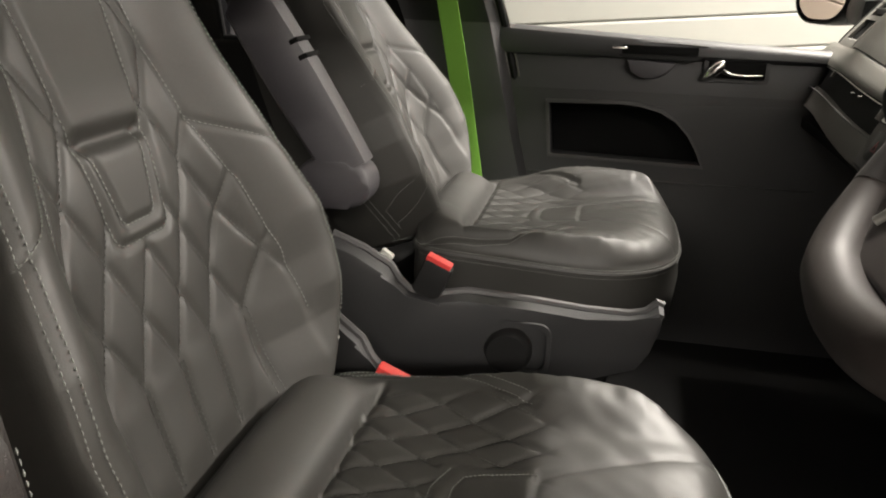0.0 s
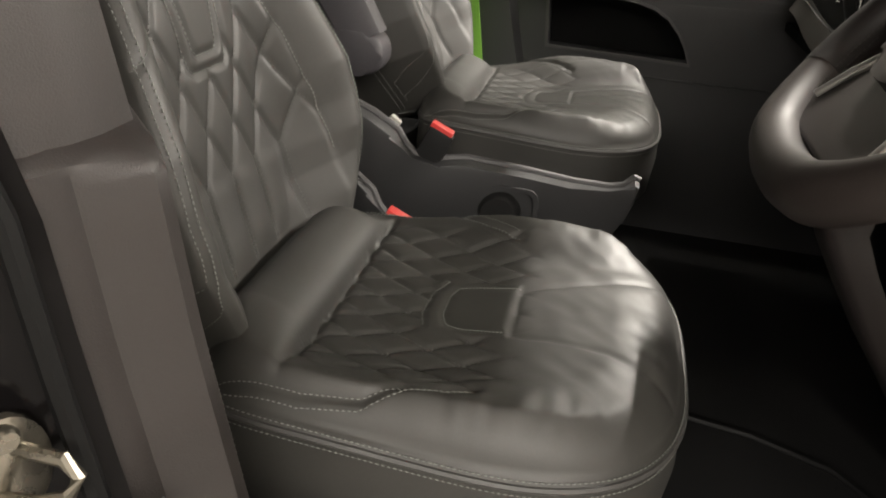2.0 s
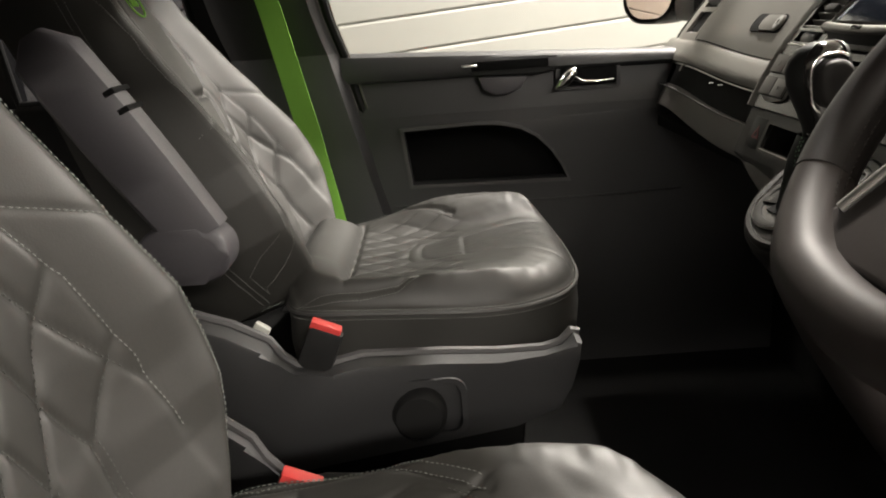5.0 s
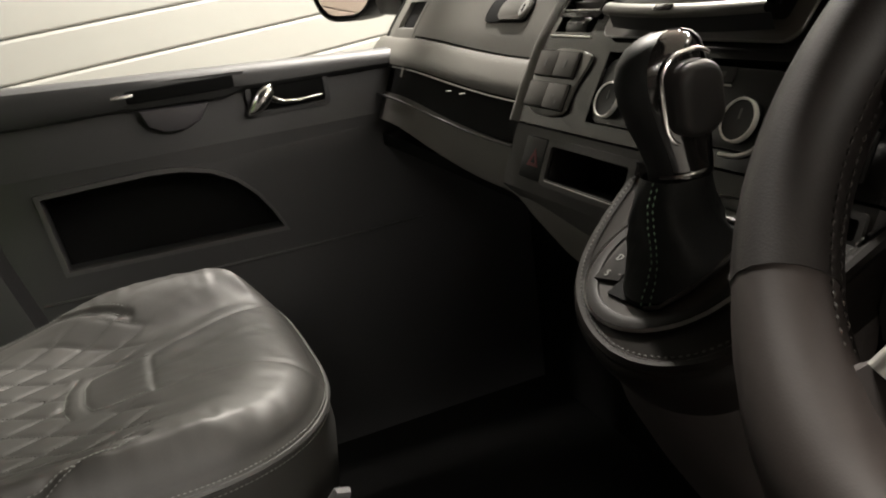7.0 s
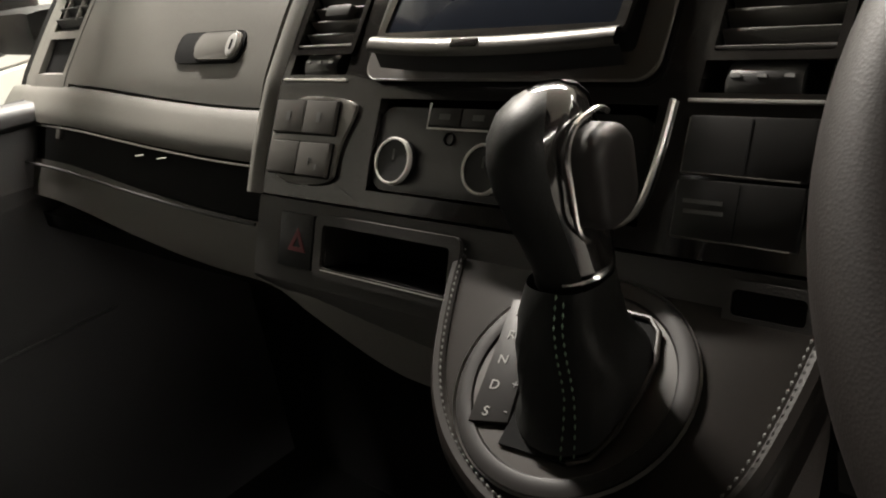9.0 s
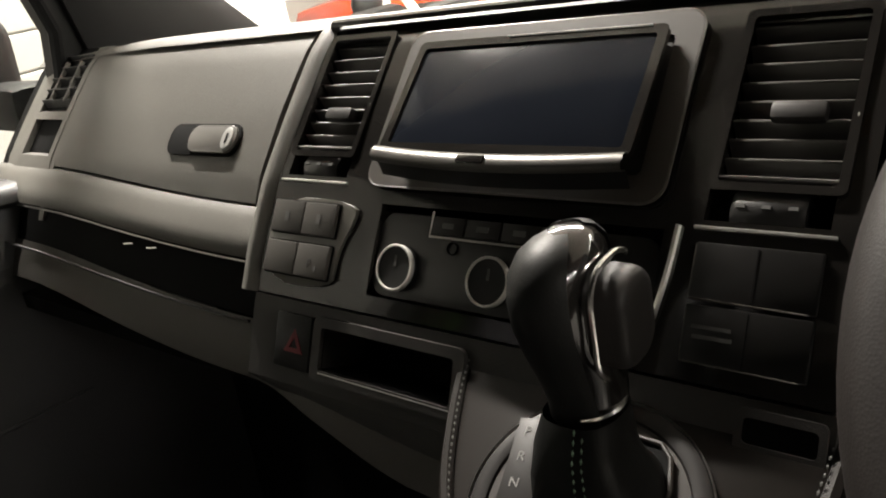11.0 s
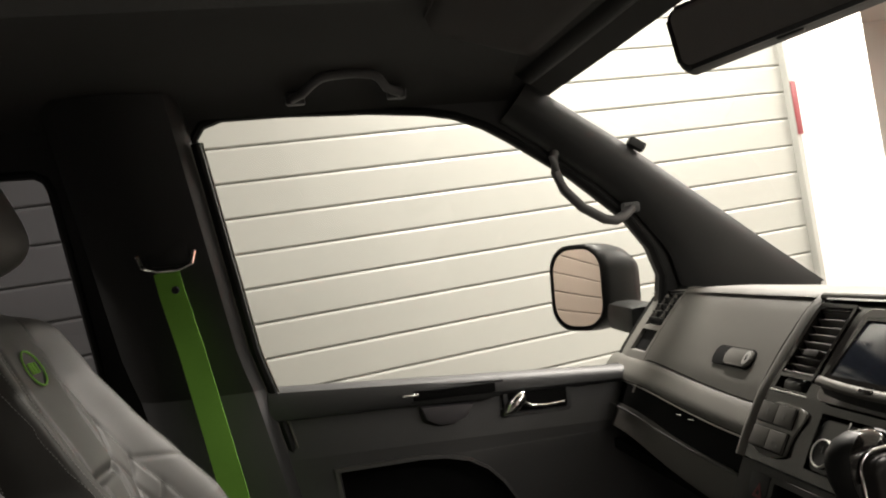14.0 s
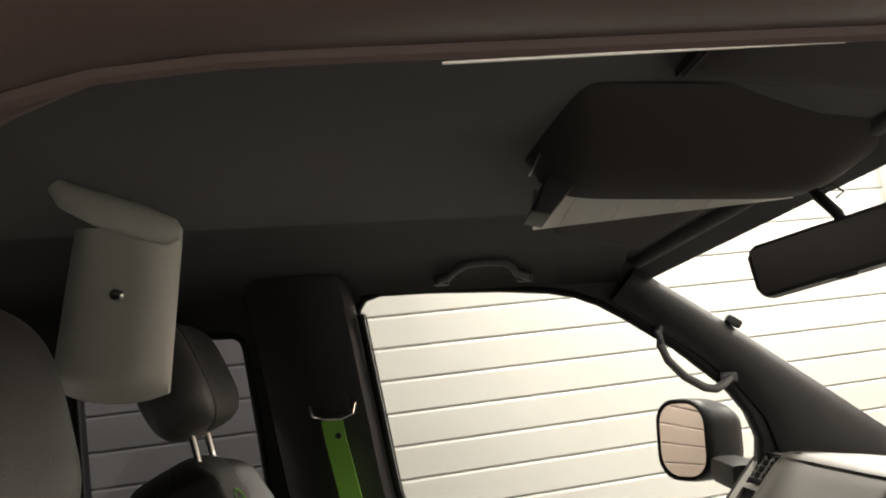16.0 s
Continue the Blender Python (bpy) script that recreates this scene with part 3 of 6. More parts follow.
part("lock_slide", box(0.388, 0.750, 1.217, 0.034, 0.006, 0.006, 0.002), CHROME, pull)
# lever handle in its dish
dish = part("handle_dish", ring_plate(rounded(0.138, 0.060, 0.008, 4), rounded(0.122, 0.046, 0.006, 4), 0.006, axes((0.642, 0.766, 1.180), (1, 0, 0), (0, 0, 1))), TRIM_DARK, door)
# dark plate before the lining puts the dish's shade into colour
part("dish_shade", box(0.644, 0.7655, 1.181, 0.120, 0.004, 0.045), BLACK_AND_SHADE, dish)
part("lever_grip", sweep([(0.572, 0.757, 1.156), (0.580, 0.752, 1.163), (0.590, 0.748, 1.172), (0.600, 0.747, 1.182), (0.608, 0.748, 1.191), (0.613, 0.752, 1.198)], [0.005, 0.010, 0.013, 0.014, 0.011, 0.004], 14), CHROME, dish, "chrome lever handle")
part("lever_arm", sweep([(0.604, 0.750, 1.182), (0.616, 0.752, 1.174), (0.630, 0.754, 1.168), (0.660, 0.757, 1.166), (0.697, 0.760, 1.168)], [0.008, 0.006, 0.0045, 0.0038, 0.003], 10), CHROME, dish)
part("lock_pin", sweep([(0.128, 0.775, 1.236), (0.128, 0.775, 1.262)], 0.004, 8), BLACK, door)

# footwell: bulkhead, wheel arch carpet and side kick panels
tagged(part("bulkhead", box(1.08, -0.08, 0.9, 0.04, 1.75, 0.78), CARPET), "black carpeted footwell bulkhead", "bulkhead", kind="structure")

# headlining
def roof_z(x, y):
    across = (y + 0.10) / 0.78
    return 1.880 - 0.045 * abs(across) ** 3 - 0.035 * smooth(0.45, 0.74, x)


bm, _ = sheet(lambda x, y: (x, y, roof_z(x, y)), span(-1.9, 0.73, 40), span(-0.86, 0.72, 30))
thick(bm, 0.02, (0, 0, 1))
ceiling = tagged(part("ceiling", bm, LINER), "black fabric van headlining", "headlining", kind="structure")
bm, _ = sheet(lambda x, k: [(x, wall_y(x, 1.765) - 0.004, 1.764), (x, 0.645, 1.784), (x, 0.610, 1.802), (x, 0.560, 1.822), (x, 0.500, 1.838), (x, 0.430, roof_z(x, 0.43) - 0.004), (x, 0.36, roof_z(x, 0.36) + 0.004)][int(k)], span(-1.9, 0.62, 40), range(7))
tagged(part("trim_cantrail", bm, LINER), "black trim along the roof edge", "roof trim", kind="structure")

# windscreen and its header
def screen_point(u, v):
    y = -0.93 + 1.72 * u
    bow = 1 - ((u - 0.5) * 2) ** 2
    x0, z0 = 0.665 + 0.10 * bow, 1.800 + 0.045 * bow
    x1, z1 = 1.39 + 0.14 * bow, 1.305
    return (x0 + (x1 - x0) * v, y * (1 - 0.10 * (1 - v)), z0 + (z1 - z0) * v)


windscreen = tagged(new("window_4"), "clear van windscreen", "windscreen", kind="structure")
bm, _ = sheet(screen_point, span(0, 1, 17), span(0, 1, 9))
pane = part("pane", bm, WINDOW, windscreen)
pane.visible_shadow = False
bm, _ = sheet(lambda u, v: Vector(screen_point(u, 0.05 * v)) + Vector((-0.02 * (1 - v), 0, -0.004)), span(0, 1, 17), span(-0.2, 1, 5))
part("header", bm, LINER, windscreen)
part("header_roll", sweep([Vector(screen_point(u, 0.0)) + Vector((-0.012, 0, 0.010)) for u in span(0, 1, 17)], 0.022, 10), LINER, windscreen)

# driver's door opening: roof rail with its seal, rear pillar, sill
def rail_point(x, k):
    drop = 0.20 * smooth(0.15, -0.25, x) ** 1.5 + 0.12 * smooth(0.45, 0.95, x) ** 1.2
    prof = [(-0.70, 1.800), (-0.735, 1.735), (-0.745, 1.700), (-0.765, 1.690), (-0.785, 1.694), (-0.805, 1.680), (-0.83, 1.660), (-0.86, 1.652), (-0.885, 1.648), (-0.91, 1.660), (-0.93, 1.70), (-0.93, 1.78), (-0.86, 1.86)]
    y, z = prof[int(k)]
    return (x, y, z - drop)


bm, _ = sheet(rail_point, span(-0.30, 0.95, 40), range(13))
rail = tagged(part("door_frame_roof", bm, RAIL, sharp=60), "dull brown-black painted roof rail over the open driver's door", "door frame", kind="structure")
def rail_line(k, dy, dz, n=30):
    return [Vector(rail_point(x, k)) + Vector((0, dy, dz)) for x in span(-0.28, 0.90, n)]


for k, r in ((6, 0.0035), (9, 0.0035)):
    part("seal_ridge", sweep(rail_line(k, 0.0, -0.001), r, 8), RAIL, rail, "soft ridge of the door seal")
# short bright line placed to fit the camera's view, clear of the rail
part("seal_streak", sweep([(x, -0.70, 1.7105 + 0.012 * (x - 0.2)) for x in span(0.198, 0.396, 8)], 0.0012, 6), SATIN, rail, "short bright streak placed beside the door seal")

POST = [(0.56, 0.282), (0.80, 0.234), (0.93, 0.190), (1.08, 0.160), (1.20, 0.142), (1.205, 0.132), (1.30, 0.112), (1.45, 0.08), (1.66, 0.02)]
bm = bmesh.new()
ring = []
zs = sorted(set(span(0.56, 1.66, 34) + [1.186, 1.190, 1.194, 1.198, 1.202, 1.206]))
for z in zs:
    e = np.interp(z, [p[0] for p in POST], [p[1] for p in POST])
    upper = smooth(1.186, 1.206, z)
    inner = -0.845 + 0.03 * upper
    bulge = 0.018 * (1 - upper)
    pts = [(e - 0.20, -0.93), (e - 0.035, -0.945), (e - 0.020, -0.935), (e - 0.012, -0.918), (e - 0.010, -0.905), (e - 0.004 + bulge * 0.3, -0.893), (e + bulge, -0.872), (e + bulge, -0.860), (e + bulge * 0.6, -0.852 + 0.01 * upper), (e - 0.03, inner + 0.01), (e - 0.10, inner + 0.03), (e - 0.20, inner + 0.03)]
    ring.append([bm.verts.new((x, y, z)) for x, y in pts])
for a, b in zip(ring, ring[1:]):
    for i in range(len(a) - 1):
        bm.faces.new((a[i], a[i + 1], b[i + 1], b[i]))
post = tagged(part("pillar_driver", bm, PILLAR, sharp=30), "brown-grey moulded pillar trim beside the driver's seat", "pillar trim", kind="structure")
bm = bmesh.new()
stitches([(float(np.interp(z, [p[0] for p in POST], [p[1] for p in POST])) + 0.010, -0.8495, z) for z in span(0.90, 1.18, 36)], bm=bm)
part("stitching", bm, THREAD, post, "pale edge stitching", recalc=False)
# painted body behind it, with the door striker
bm = bmesh.new()
ring = []
for z in span(0.35, 1.66, 20):
    e = np.interp(z, [p[0] for p in POST], [p[1] for p in POST])
    ring.append([bm.verts.new(p) for p in ((e - 0.012, -0.930, z), (e - 0.03, -0.955, z), (e - 0.045, -0.962, z), (e - 0.06, -0.972, z), (e - 0.075, -1.00, z), (e - 0.16, -1.02, z), (e - 0.5, -1.04, z))])
for a, b in zip(ring, ring[1:]):
    for i in range(6):
        bm.faces.new((a[i], a[i + 1], b[i + 1], b[i]))
body = tagged(part("body_side", bm, PAINT, sharp=50), "gloss black painted door shut of the van", "van side", kind="structure")
bm = sweep([(np.interp(z, [p[0] for p in POST], [p[1] for p in POST]) - 0.018, -0.948, z) for z in span(0.5, 1.64, 26)], 0.007, 8)
part("shut_seal", bm, RUBBER, body, "black rubber seal")
striker = thing("door_striker", (0.075, -0.985, 1.02), "zinc plated steel door striker loop on its plate", "door striker")
SM = axes((0.127, -0.978, 1.052), (0.42, 0.90, 0.0), (0.0, 0.0, 1))
part("plate", lathe([(0, 0.004), (0.026, 0.004), (0.030, 0.002), (0.030, -0.004), (0, -0.004)], SM @ Matrix.Diagonal((0.8, 1.15, 1, 1)), 24), STEEL, striker)
part("loop", sweep([SM @ Vector(p) for p in ((-0.010, -0.012, 0), (0.004, -0.012, 0.020), (0.016, -0.010, 0.030), (0.022, 0.002, 0.032), (0.018, 0.012, 0.026), (0.004, 0.014, 0.0))], 0.0042, 8), STEEL, striker)
for a in (0.018, -0.018):
    part("bolt", lathe([(0, 0.007), (0.006, 0.007), (0.008, 0.004), (0.008, 0.0)], SM @ Matrix.Translation((0.0, a * 1.35, 0.003)), 12), STEEL, striker)
part("shut_cover", prism([(0.0, 0.0), (0.045, 0.012), (0.060, -0.09), (0.02, -0.13), (-0.02, -0.05)], 0.006, axes((0.160, -0.962, 0.985), (0.42, 0.90, 0), (0, 0, 1)), 0.002), TRIM, body, "grey plastic shut cover")
part("type_label", box(0.150, -0.985, 0.940, 0.030, 0.001, 0.018, 0.0, pose(0, 0, 0, 0, 8, 64)), PRINT, body, "small pale paper label")
tagged(part("door_step", box(0.62, -0.87, FLOOR - 0.02, 1.0, 0.16, 0.08, 0.02), TRIM_DARK), "dark plastic door step", "door step", kind="structure")

# ---- seats ----
def quilt(a, b, wide, tall):
    """Diamond quilting: padded lozenges between stitched grooves."""
    p, q = a / wide + b / tall, a / wide - b / tall
    across = 1 / math.hypot(1 / wide, 1 / tall)
    g = 0.0
    for t in (p, q):
        d = abs(t - round(t)) * across
        g += math.exp(-((d / 0.0030) ** 2))
    puff = abs(math.sin(math.pi * p) * math.sin(math.pi * q)) ** 0.6
    return 0.0027 * puff - 0.0025 * min(1.2, g)


def make_seat(yc, lean, label, inner, seed, L=0.60, head_up=0.125, head_on=-0.012, back_dy=0.0, outer=0.036, reach=1.0, creased=0.0, wide=0.226, square=3.8, puffed=1.0):
    """A captain's seat; x forward. inner: +1 where the armrest side is to +y."""
    s = thing("captain_seat", (0.28, yc, FLOOR), label, "seat", "front seats")

    # cushion: plan (x, y about the middle)
    X0, HX, HY = 0.300, 0.223, 0.226
    SEAMS = [[(0.348, 0.048), (0.390, 0.062), (0.445, 0.082), (0.512, 0.110)], [(0.348, -0.048), (0.390, -0.050), (0.445, -0.062), (0.512, -0.098)], [(0.348, -0.050), (0.348, 0.050)],
             [(0.348, 0.048), (0.300, 0.045), (0.283, 0.040), (0.276, 0.022), (0.276, -0.018), (0.283, -0.040), (0.300, -0.046), (0.348, -0.048)], [(0.268, 0.050), (0.256, 0.02), (0.254, -0.02), (0.262, -0.05)]]
    SIDE = [[(0.10, 0.203), (0.19, 0.207), (0.245, 0.202), (0.285, 0.178), (0.335, 0.150)], [(0.10, -0.196), (0.19, -0.200), (0.245, -0.196), (0.28, -0.178), (0.335, -0.165)]]
    rnd = noise.random_unit_vector() * 0 + Vector((seed * 3.1, seed * 1.7, 0.3))

    def plan(u, v):
        """The cushion's outline: square at the back, well rounded in front."""
        m = max(abs(u), abs(v), 1e-9)
        n = 7.0 if u < 0 else square if v > 0 else 3.0
        r = ((abs(u) / m) ** n + (abs(v) / m) ** n) ** (-1 / n)
        return X0 + HX * u * r, (wide if v > 0 else HY - 0.010) * v * r

    def lift(x):
        """The seam round the cushion climbs towards the backrest."""
        return 0.012 * smooth(0.42, 0.12, x)

    def top(u, v):
        x, y = plan(u, v)
        gap = (1 - max(abs(u), abs(v))) * 0.224
        p, q = (x - X0) / HX, abs(y) / HY
        r, z = 0.036, 0.942
        if gap < r:
            z -= r * (1 - math.sqrt(max(0, 1 - (1 - gap / r) ** 2)))
        z = max(z, 0.912 + lift(x))
        z += 0.014 * smooth(0.27, 0.40, x) * (1 - q ** 4) * smooth(0.0, 0.075, gap)
        edge = min(1.0, gap / 0.03)
        z += ((outer * smooth(0.12, 0.34, x) - 0.010) * smooth(reach, reach - 0.40, p) if v > 0 else 0.018 * smooth(0.98, 0.25, p)) * smooth(0.48, 0.84, q) * edge
        z -= 0.012 * max(0.0, 1 - q * q) * smooth(1, 0.3, abs(p))
        roll = math.sqrt(max(0.0, 1 - ((x - 0.106) / 0.058) ** 2)) * smooth(0.92, 0.50, q)
        z += 0.034 * roll - 0.005 * math.exp(-(((x - 0.166) / 0.006) ** 2)) * smooth(0.9, 0.7, q)
        inside = smooth(0.160, 0.172, x) * smooth(0.375, 0.330, x) * smooth(0.175, 0.155, abs(y))
        tab = smooth(0.250, 0.262, x) * smooth(0.352, 0.345, x) * smooth(0.062, 0.052, abs(y))
        z += puffed * (quilt(x - 0.2, y, 0.076, 0.043) * inside * (1 - tab) + 0.0035 * tab)
        g = line_gap(x, y, SEAMS)
        z -= 0.0016 * math.exp(-((g / 0.0045) ** 2)) - 0.0006 * math.exp(-(((g - 0.018) / 0.012) ** 2)) * smooth(0.30, 0.40, x)
        z -= 0.005 * math.exp(-((line_gap(x, y, SIDE) / 0.005) ** 2))
        crumple = (0.45 * noise.noise(Vector((x * 15, y * 30, 0)) + rnd) + 0.6 * noise.noise(Vector(((x + y) * 40, (y - x) * 22, 4)) + rnd)) * smooth(0.34, 0.42, x) + 1.1 * noise.noise(Vector((x * 70, y * 22, 2)) + rnd) * smooth(0.66, 0.9, abs(v)) * smooth(0.2, 0.3, x)
        z += creased * noise.noise(Vector((x * 9, (y - 0.25 * x * (1 if y > 0 else -1)) * 62, 7)) + rnd) * smooth(0.24, 0.36, x) * edge
        z += 0.0022 * crumple * edge + 0.0010 * noise.noise(Vector((x * 14, y * 14, 5)) + rnd)
        return Vector((x, yc + y, z))

    N = 176
    us = span(-1, 1, N)
    bm, grid = sheet(top, us, us)
    rim = grid[-1] + [row[-1] for row in grid[::-1]][1:] + grid[0][::-1][1:] + [row[0] for row in grid][1:-1]
    edge_line = [v.co.copy() for v in rim]
    prev = rim
    mid = Vector((X0, yc, 0))
    for z, grow in ((0.906, 0.007), (0.896, 0.005), (0.86, 0.008), (0.80, 0.002), (0.785, -0.02)):
        now = []
        for v, p in zip(rim, edge_line):
            out = Vector((p.x - mid.x, p.y - mid.y, 0))
            out.normalize()
            now.append(bm.verts.new((p.x + out.x * grow, p.y + out.y * grow, z + (lift(p.x) if z > 0.88 else 0))))
        for i in range(len(rim)):
            j = (i + 1) % len(rim)
            bm.faces.new((prev[i], prev[j], now[j], now[i]))
        prev = now
    bm.faces.new(prev)
    cushion = part("cushion", bm, LEATHER, s, sharp=70)
    pipe = []
    for p in edge_line[::3]:
        out = Vector((p.x - mid.x, p.y - mid.y, 0)).normalized()
        pipe.append((p.x + out.x * 0.006, p.y + out.y * 0.006, 0.904 + lift(p.x)))
    part("piping", sweep(pipe, 0.0035, 6, closed=True), LEATHER_MATT, cushion)

    def on_cushion(x, y):
        """The leather's height over a spot of the plan."""
        u, v = (x - X0) / HX, y / HY
        for _ in range(6):
            px, py = plan(max(-1, min(1, u)), max(-1, min(1, v)))
            u, v = u + (x - px) / HX, v + (y - py) / HY
        p = top(max(-1, min(1, u)), max(-1, min(1, v)))
        return Vector((p.x, p.y, p.z + 0.0012))

    bm = bmesh.new()
    for line in SIDE:
        for off in (0.0, 0.009):
            sg = 1 if line[0][1] > 0 else -1
            stitches([on_cushion(p.x, p.y + sg * off) for p, _ in resample([(a, b, 0) for a, b in line], 0.006)], bm=bm)
    for line in SEAMS[3:]:
        stitches([on_cushion(p.x, p.y) for p, _ in resample([(a, b, 0) for a, b in line], 0.006)], 0.004, 0.0036, bm=bm)
    for z, g in ((0.9105, 0.005), (0.8965, 0.0075)):
        line = []
        for p in edge_line + edge_line[:1]:
            out = Vector((p.x - mid.x, p.y - mid.y, 0)).normalized()
            line.append((p.x + out.x * g, p.y + out.y * g, z + lift(p.x)))
        stitches(line, bm=bm)
    tagged(part("stitching", bm, THREAD, cushion, "pale twin stitching", recalc=False), kind="stuff")
    bm = bmesh.new()
    for run in quilt_lines(0.076, 0.043, 0.2, 0.0, (0.168, 0.345, -0.158, 0.158), lambda a, b: not (a > 0.252 and abs(b) < 0.062)):
        stitches([on_cushion(p.x, p.y) for p, _ in resample(run, 0.008)], 0.0050, 0.0036, 0.0007, bm=bm)
    tagged(part("quilt_stitching", bm, QUILT_THREAD, cushion, "fine grey quilting stitches", recalc=False), kind="stuff")

    # backrest: (a across, b up the leather) laid back from the hinge line
    hinge, tilt = Vector((0.085, yc + back_dy, 0.930)), radians(lean)
    up, ahead = Vector((-math.sin(tilt), 0, math.cos(tilt))), Vector((math.cos(tilt), 0, math.sin(tilt)))
    STRAP = [[(0.058, 0.56), (0.052, 0.42), (0.047, 0.34), (0.042, 0.30), (0.036, 0.243), (0.030, 0.237), (-0.030, 0.237), (-0.036, 0.243), (-0.042, 0.30), (-0.047, 0.34), (-0.052, 0.42), (-0.058, 0.56)]]
    LOOP = [[(0.034, 0.318), (0.022, 0.257), (0.018, 0.252), (-0.018, 0.252), (-0.022, 0.257), (-0.034, 0.318)], [(0.036, 0.322), (-0.036, 0.322)]]
    BOL = [[(sg * 0.066, 0.47), (sg * 0.082, 0.379), (sg * 0.098, 0.317), (sg * 0.150, 0.285), (sg * 0.196, 0.262)] for sg in (1, -1)] + [[(sg * 0.098, 0.317), (sg * 0.125, 0.25), (sg * 0.145, 0.17), (sg * 0.150, 0.10)] for sg in (1, -1)]
    B0 = -0.035

    def half(b):
        return float(np.interp(b, (-0.035, 0.03, 0.08, 0.15, 0.20, 0.265, 0.37, 0.42, 0.54, 0.60), (0.160, 0.190, 0.212, 0.221, 0.217, 0.199, 0.172, 0.162, 0.150, 0.146)))

    def bolster(b):
        """How far the side bolsters stand proud of the middle."""
        return float(np.interp(b, (0.0, 0.05, 0.12, 0.20, 0.27, 0.37, 0.45, 0.60), (0.045, 0.058, 0.070, 0.068, 0.052, 0.032, 0.020, 0.010)))

    def field(b):
        """Half the width of the quilted field."""
        return float(np.interp(b, (0.0, 0.17, 0.25, 0.317, 0.379, 0.47), (0.150, 0.147, 0.127, 0.100, 0.084, 0.068)))

    def strap_half(b):
        return float(np.interp(b, (0.237, 0.30, 0.34, 0.42, 0.56), (0.034, 0.042, 0.047, 0.052, 0.058)))

    def back(u, v):
        mid, tall = (L + B0) / 2, (L - B0) / 2
        bb = mid + tall * u
        k = 0.5 if u > 0 else 0.40
        b = mid + tall * u * math.sqrt(1 - k * v * v * 0.5)
        a = half(bb) * v * math.sqrt(1 - k * u ** 6 * 0.5)
        du, dv = (1 - abs(u)) * tall, (1 - abs(v)) * half(bb)
        h = 0.0
        for d, r in ((du, 0.05 if u > 0 else 0.012), (dv, 0.032)):
            if d < r:
                h -= r * (1 - math.sqrt(max(0, 1 - (1 - d / r) ** 2)))
        edge = min(1.0, min(du, dv) / 0.012)
        h += bolster(b) * smooth(0.42, 0.86, abs(v)) * edge
        h -= 0.010 * (1 - v * v)
        h += 0.010 * smooth(0.10, 0.30, b) * smooth(0.5, 0.3, b) * (1 - v * v)
        inside = smooth(field(b) + 0.004, field(b) - 0.008, abs(a)) * smooth(0.02, 0.06, b)
        sw = strap_half(b)
        strap = smooth(0.226, 0.238, b) * smooth(sw + 0.006, sw - 0.004, abs(a))
        low = smooth(0.136, 0.114, b)
        channel = 0.0045 * abs(math.sin(math.pi * a / 0.053)) ** 0.6 - 0.003 * math.exp(-(((a / 0.053 - round(a / 0.053)) * 0.053 / 0.0035) ** 2))
        h += (quilt(a, b - 0.0215, 0.053, 0.105) * (1 - low) + channel * low) * inside * (1 - strap) + 0.003 * strap
        h -= 0.004 * math.exp(-((line_gap(a, b, STRAP) / 0.004) ** 2))
        h -= 0.004 * math.exp(-((line_gap(a, b, LOOP[:1]) / 0.0035) ** 2)) + 0.010 * math.exp(-((line_gap(a, b, LOOP[1:]) / 0.008) ** 2))
        h -= 0.0015 * math.exp(-((line_gap(a, b, BOL) / 0.0035) ** 2))
        h += 0.0012 * noise.noise(Vector((a * 18, b * 18, 7)) + rnd)
        return hinge + Vector((0, a, 0)) + up * b + ahead * h

    bm, grid = sheet(back, us, us)
    rim = grid[-1] + [row[-1] for row in grid[::-1]][1:] + grid[0][::-1][1:] + [row[0] for row in grid][1:-1]
    prev, edge_line = rim, [v.co.copy() for v in rim]
    for h, shrink in ((-0.040, 1.0), (-0.085, 0.99), (-0.12, 0.94)):
        now = []
        for p in edge_line:
            c = hinge + up * (L / 2)
            q = p - c
            now.append(bm.verts.new(c + q * shrink + ahead * h))
        for i in range(len(rim)):
            j = (i + 1) % len(rim)
            bm.faces.new((prev[i], prev[j], now[j], now[i]))
        prev = now
    bm.faces.new(prev)
    backrest = part("backrest", bm, LEATHER, s, sharp=70)

    def on_back(a, b):
        u, v = 2 * (b - B0) / (L - B0) - 1, a / half(b)
        for _ in range(6):
            p = back(max(-1, min(1, u)), max(-1, min(1, v)))
            q = p - hinge
            u, v = u + (b - q.dot(up)) * 2 / L, v + (a - q.y) / 0.24
        return back(max(-1, min(1, u)), max(-1, min(1, v))) + ahead * 0.0012

    bm = bmesh.new()
    for sg in (1, -1):
        for inset in (0.885, 0.925):
            stitches([on_back(sg * inset * half(b), b) for b in span(0.02, L - 0.08, 50)], bm=bm)
    for line in STRAP + LOOP[:1] + BOL:
        stitches([on_back(p.x, p.y) for p, _ in resample([(a, b, 0) for a, b in line], 0.008)], bm=bm)
    mid_back = hinge + up * (L / 2)
    edge_line = [p + (p - mid_back).normalized() * 0.0012 for p in edge_line]
    stitches([p + ahead * -0.010 for p in edge_line], bm=bm)
    stitches([p + ahead * -0.020 for p in edge_line], bm=bm)
    tagged(part("stitching", bm, THREAD, backrest, "pale twin stitching", recalc=False), kind="stuff")
    bm = bmesh.new()
    for run in quilt_lines(0.053, 0.105, 0.0, 0.0215, (-0.148, 0.148, 0.126, 0.47), lambda a, b: abs(a) < field(b) - 0.004 and not (b > 0.230 and abs(a) < strap_half(b) + 0.004)):
        stitches([on_back(p.x, p.y) for p, _ in resample(run, 0.010)], 0.0052, 0.0036, 0.0007, bm=bm)
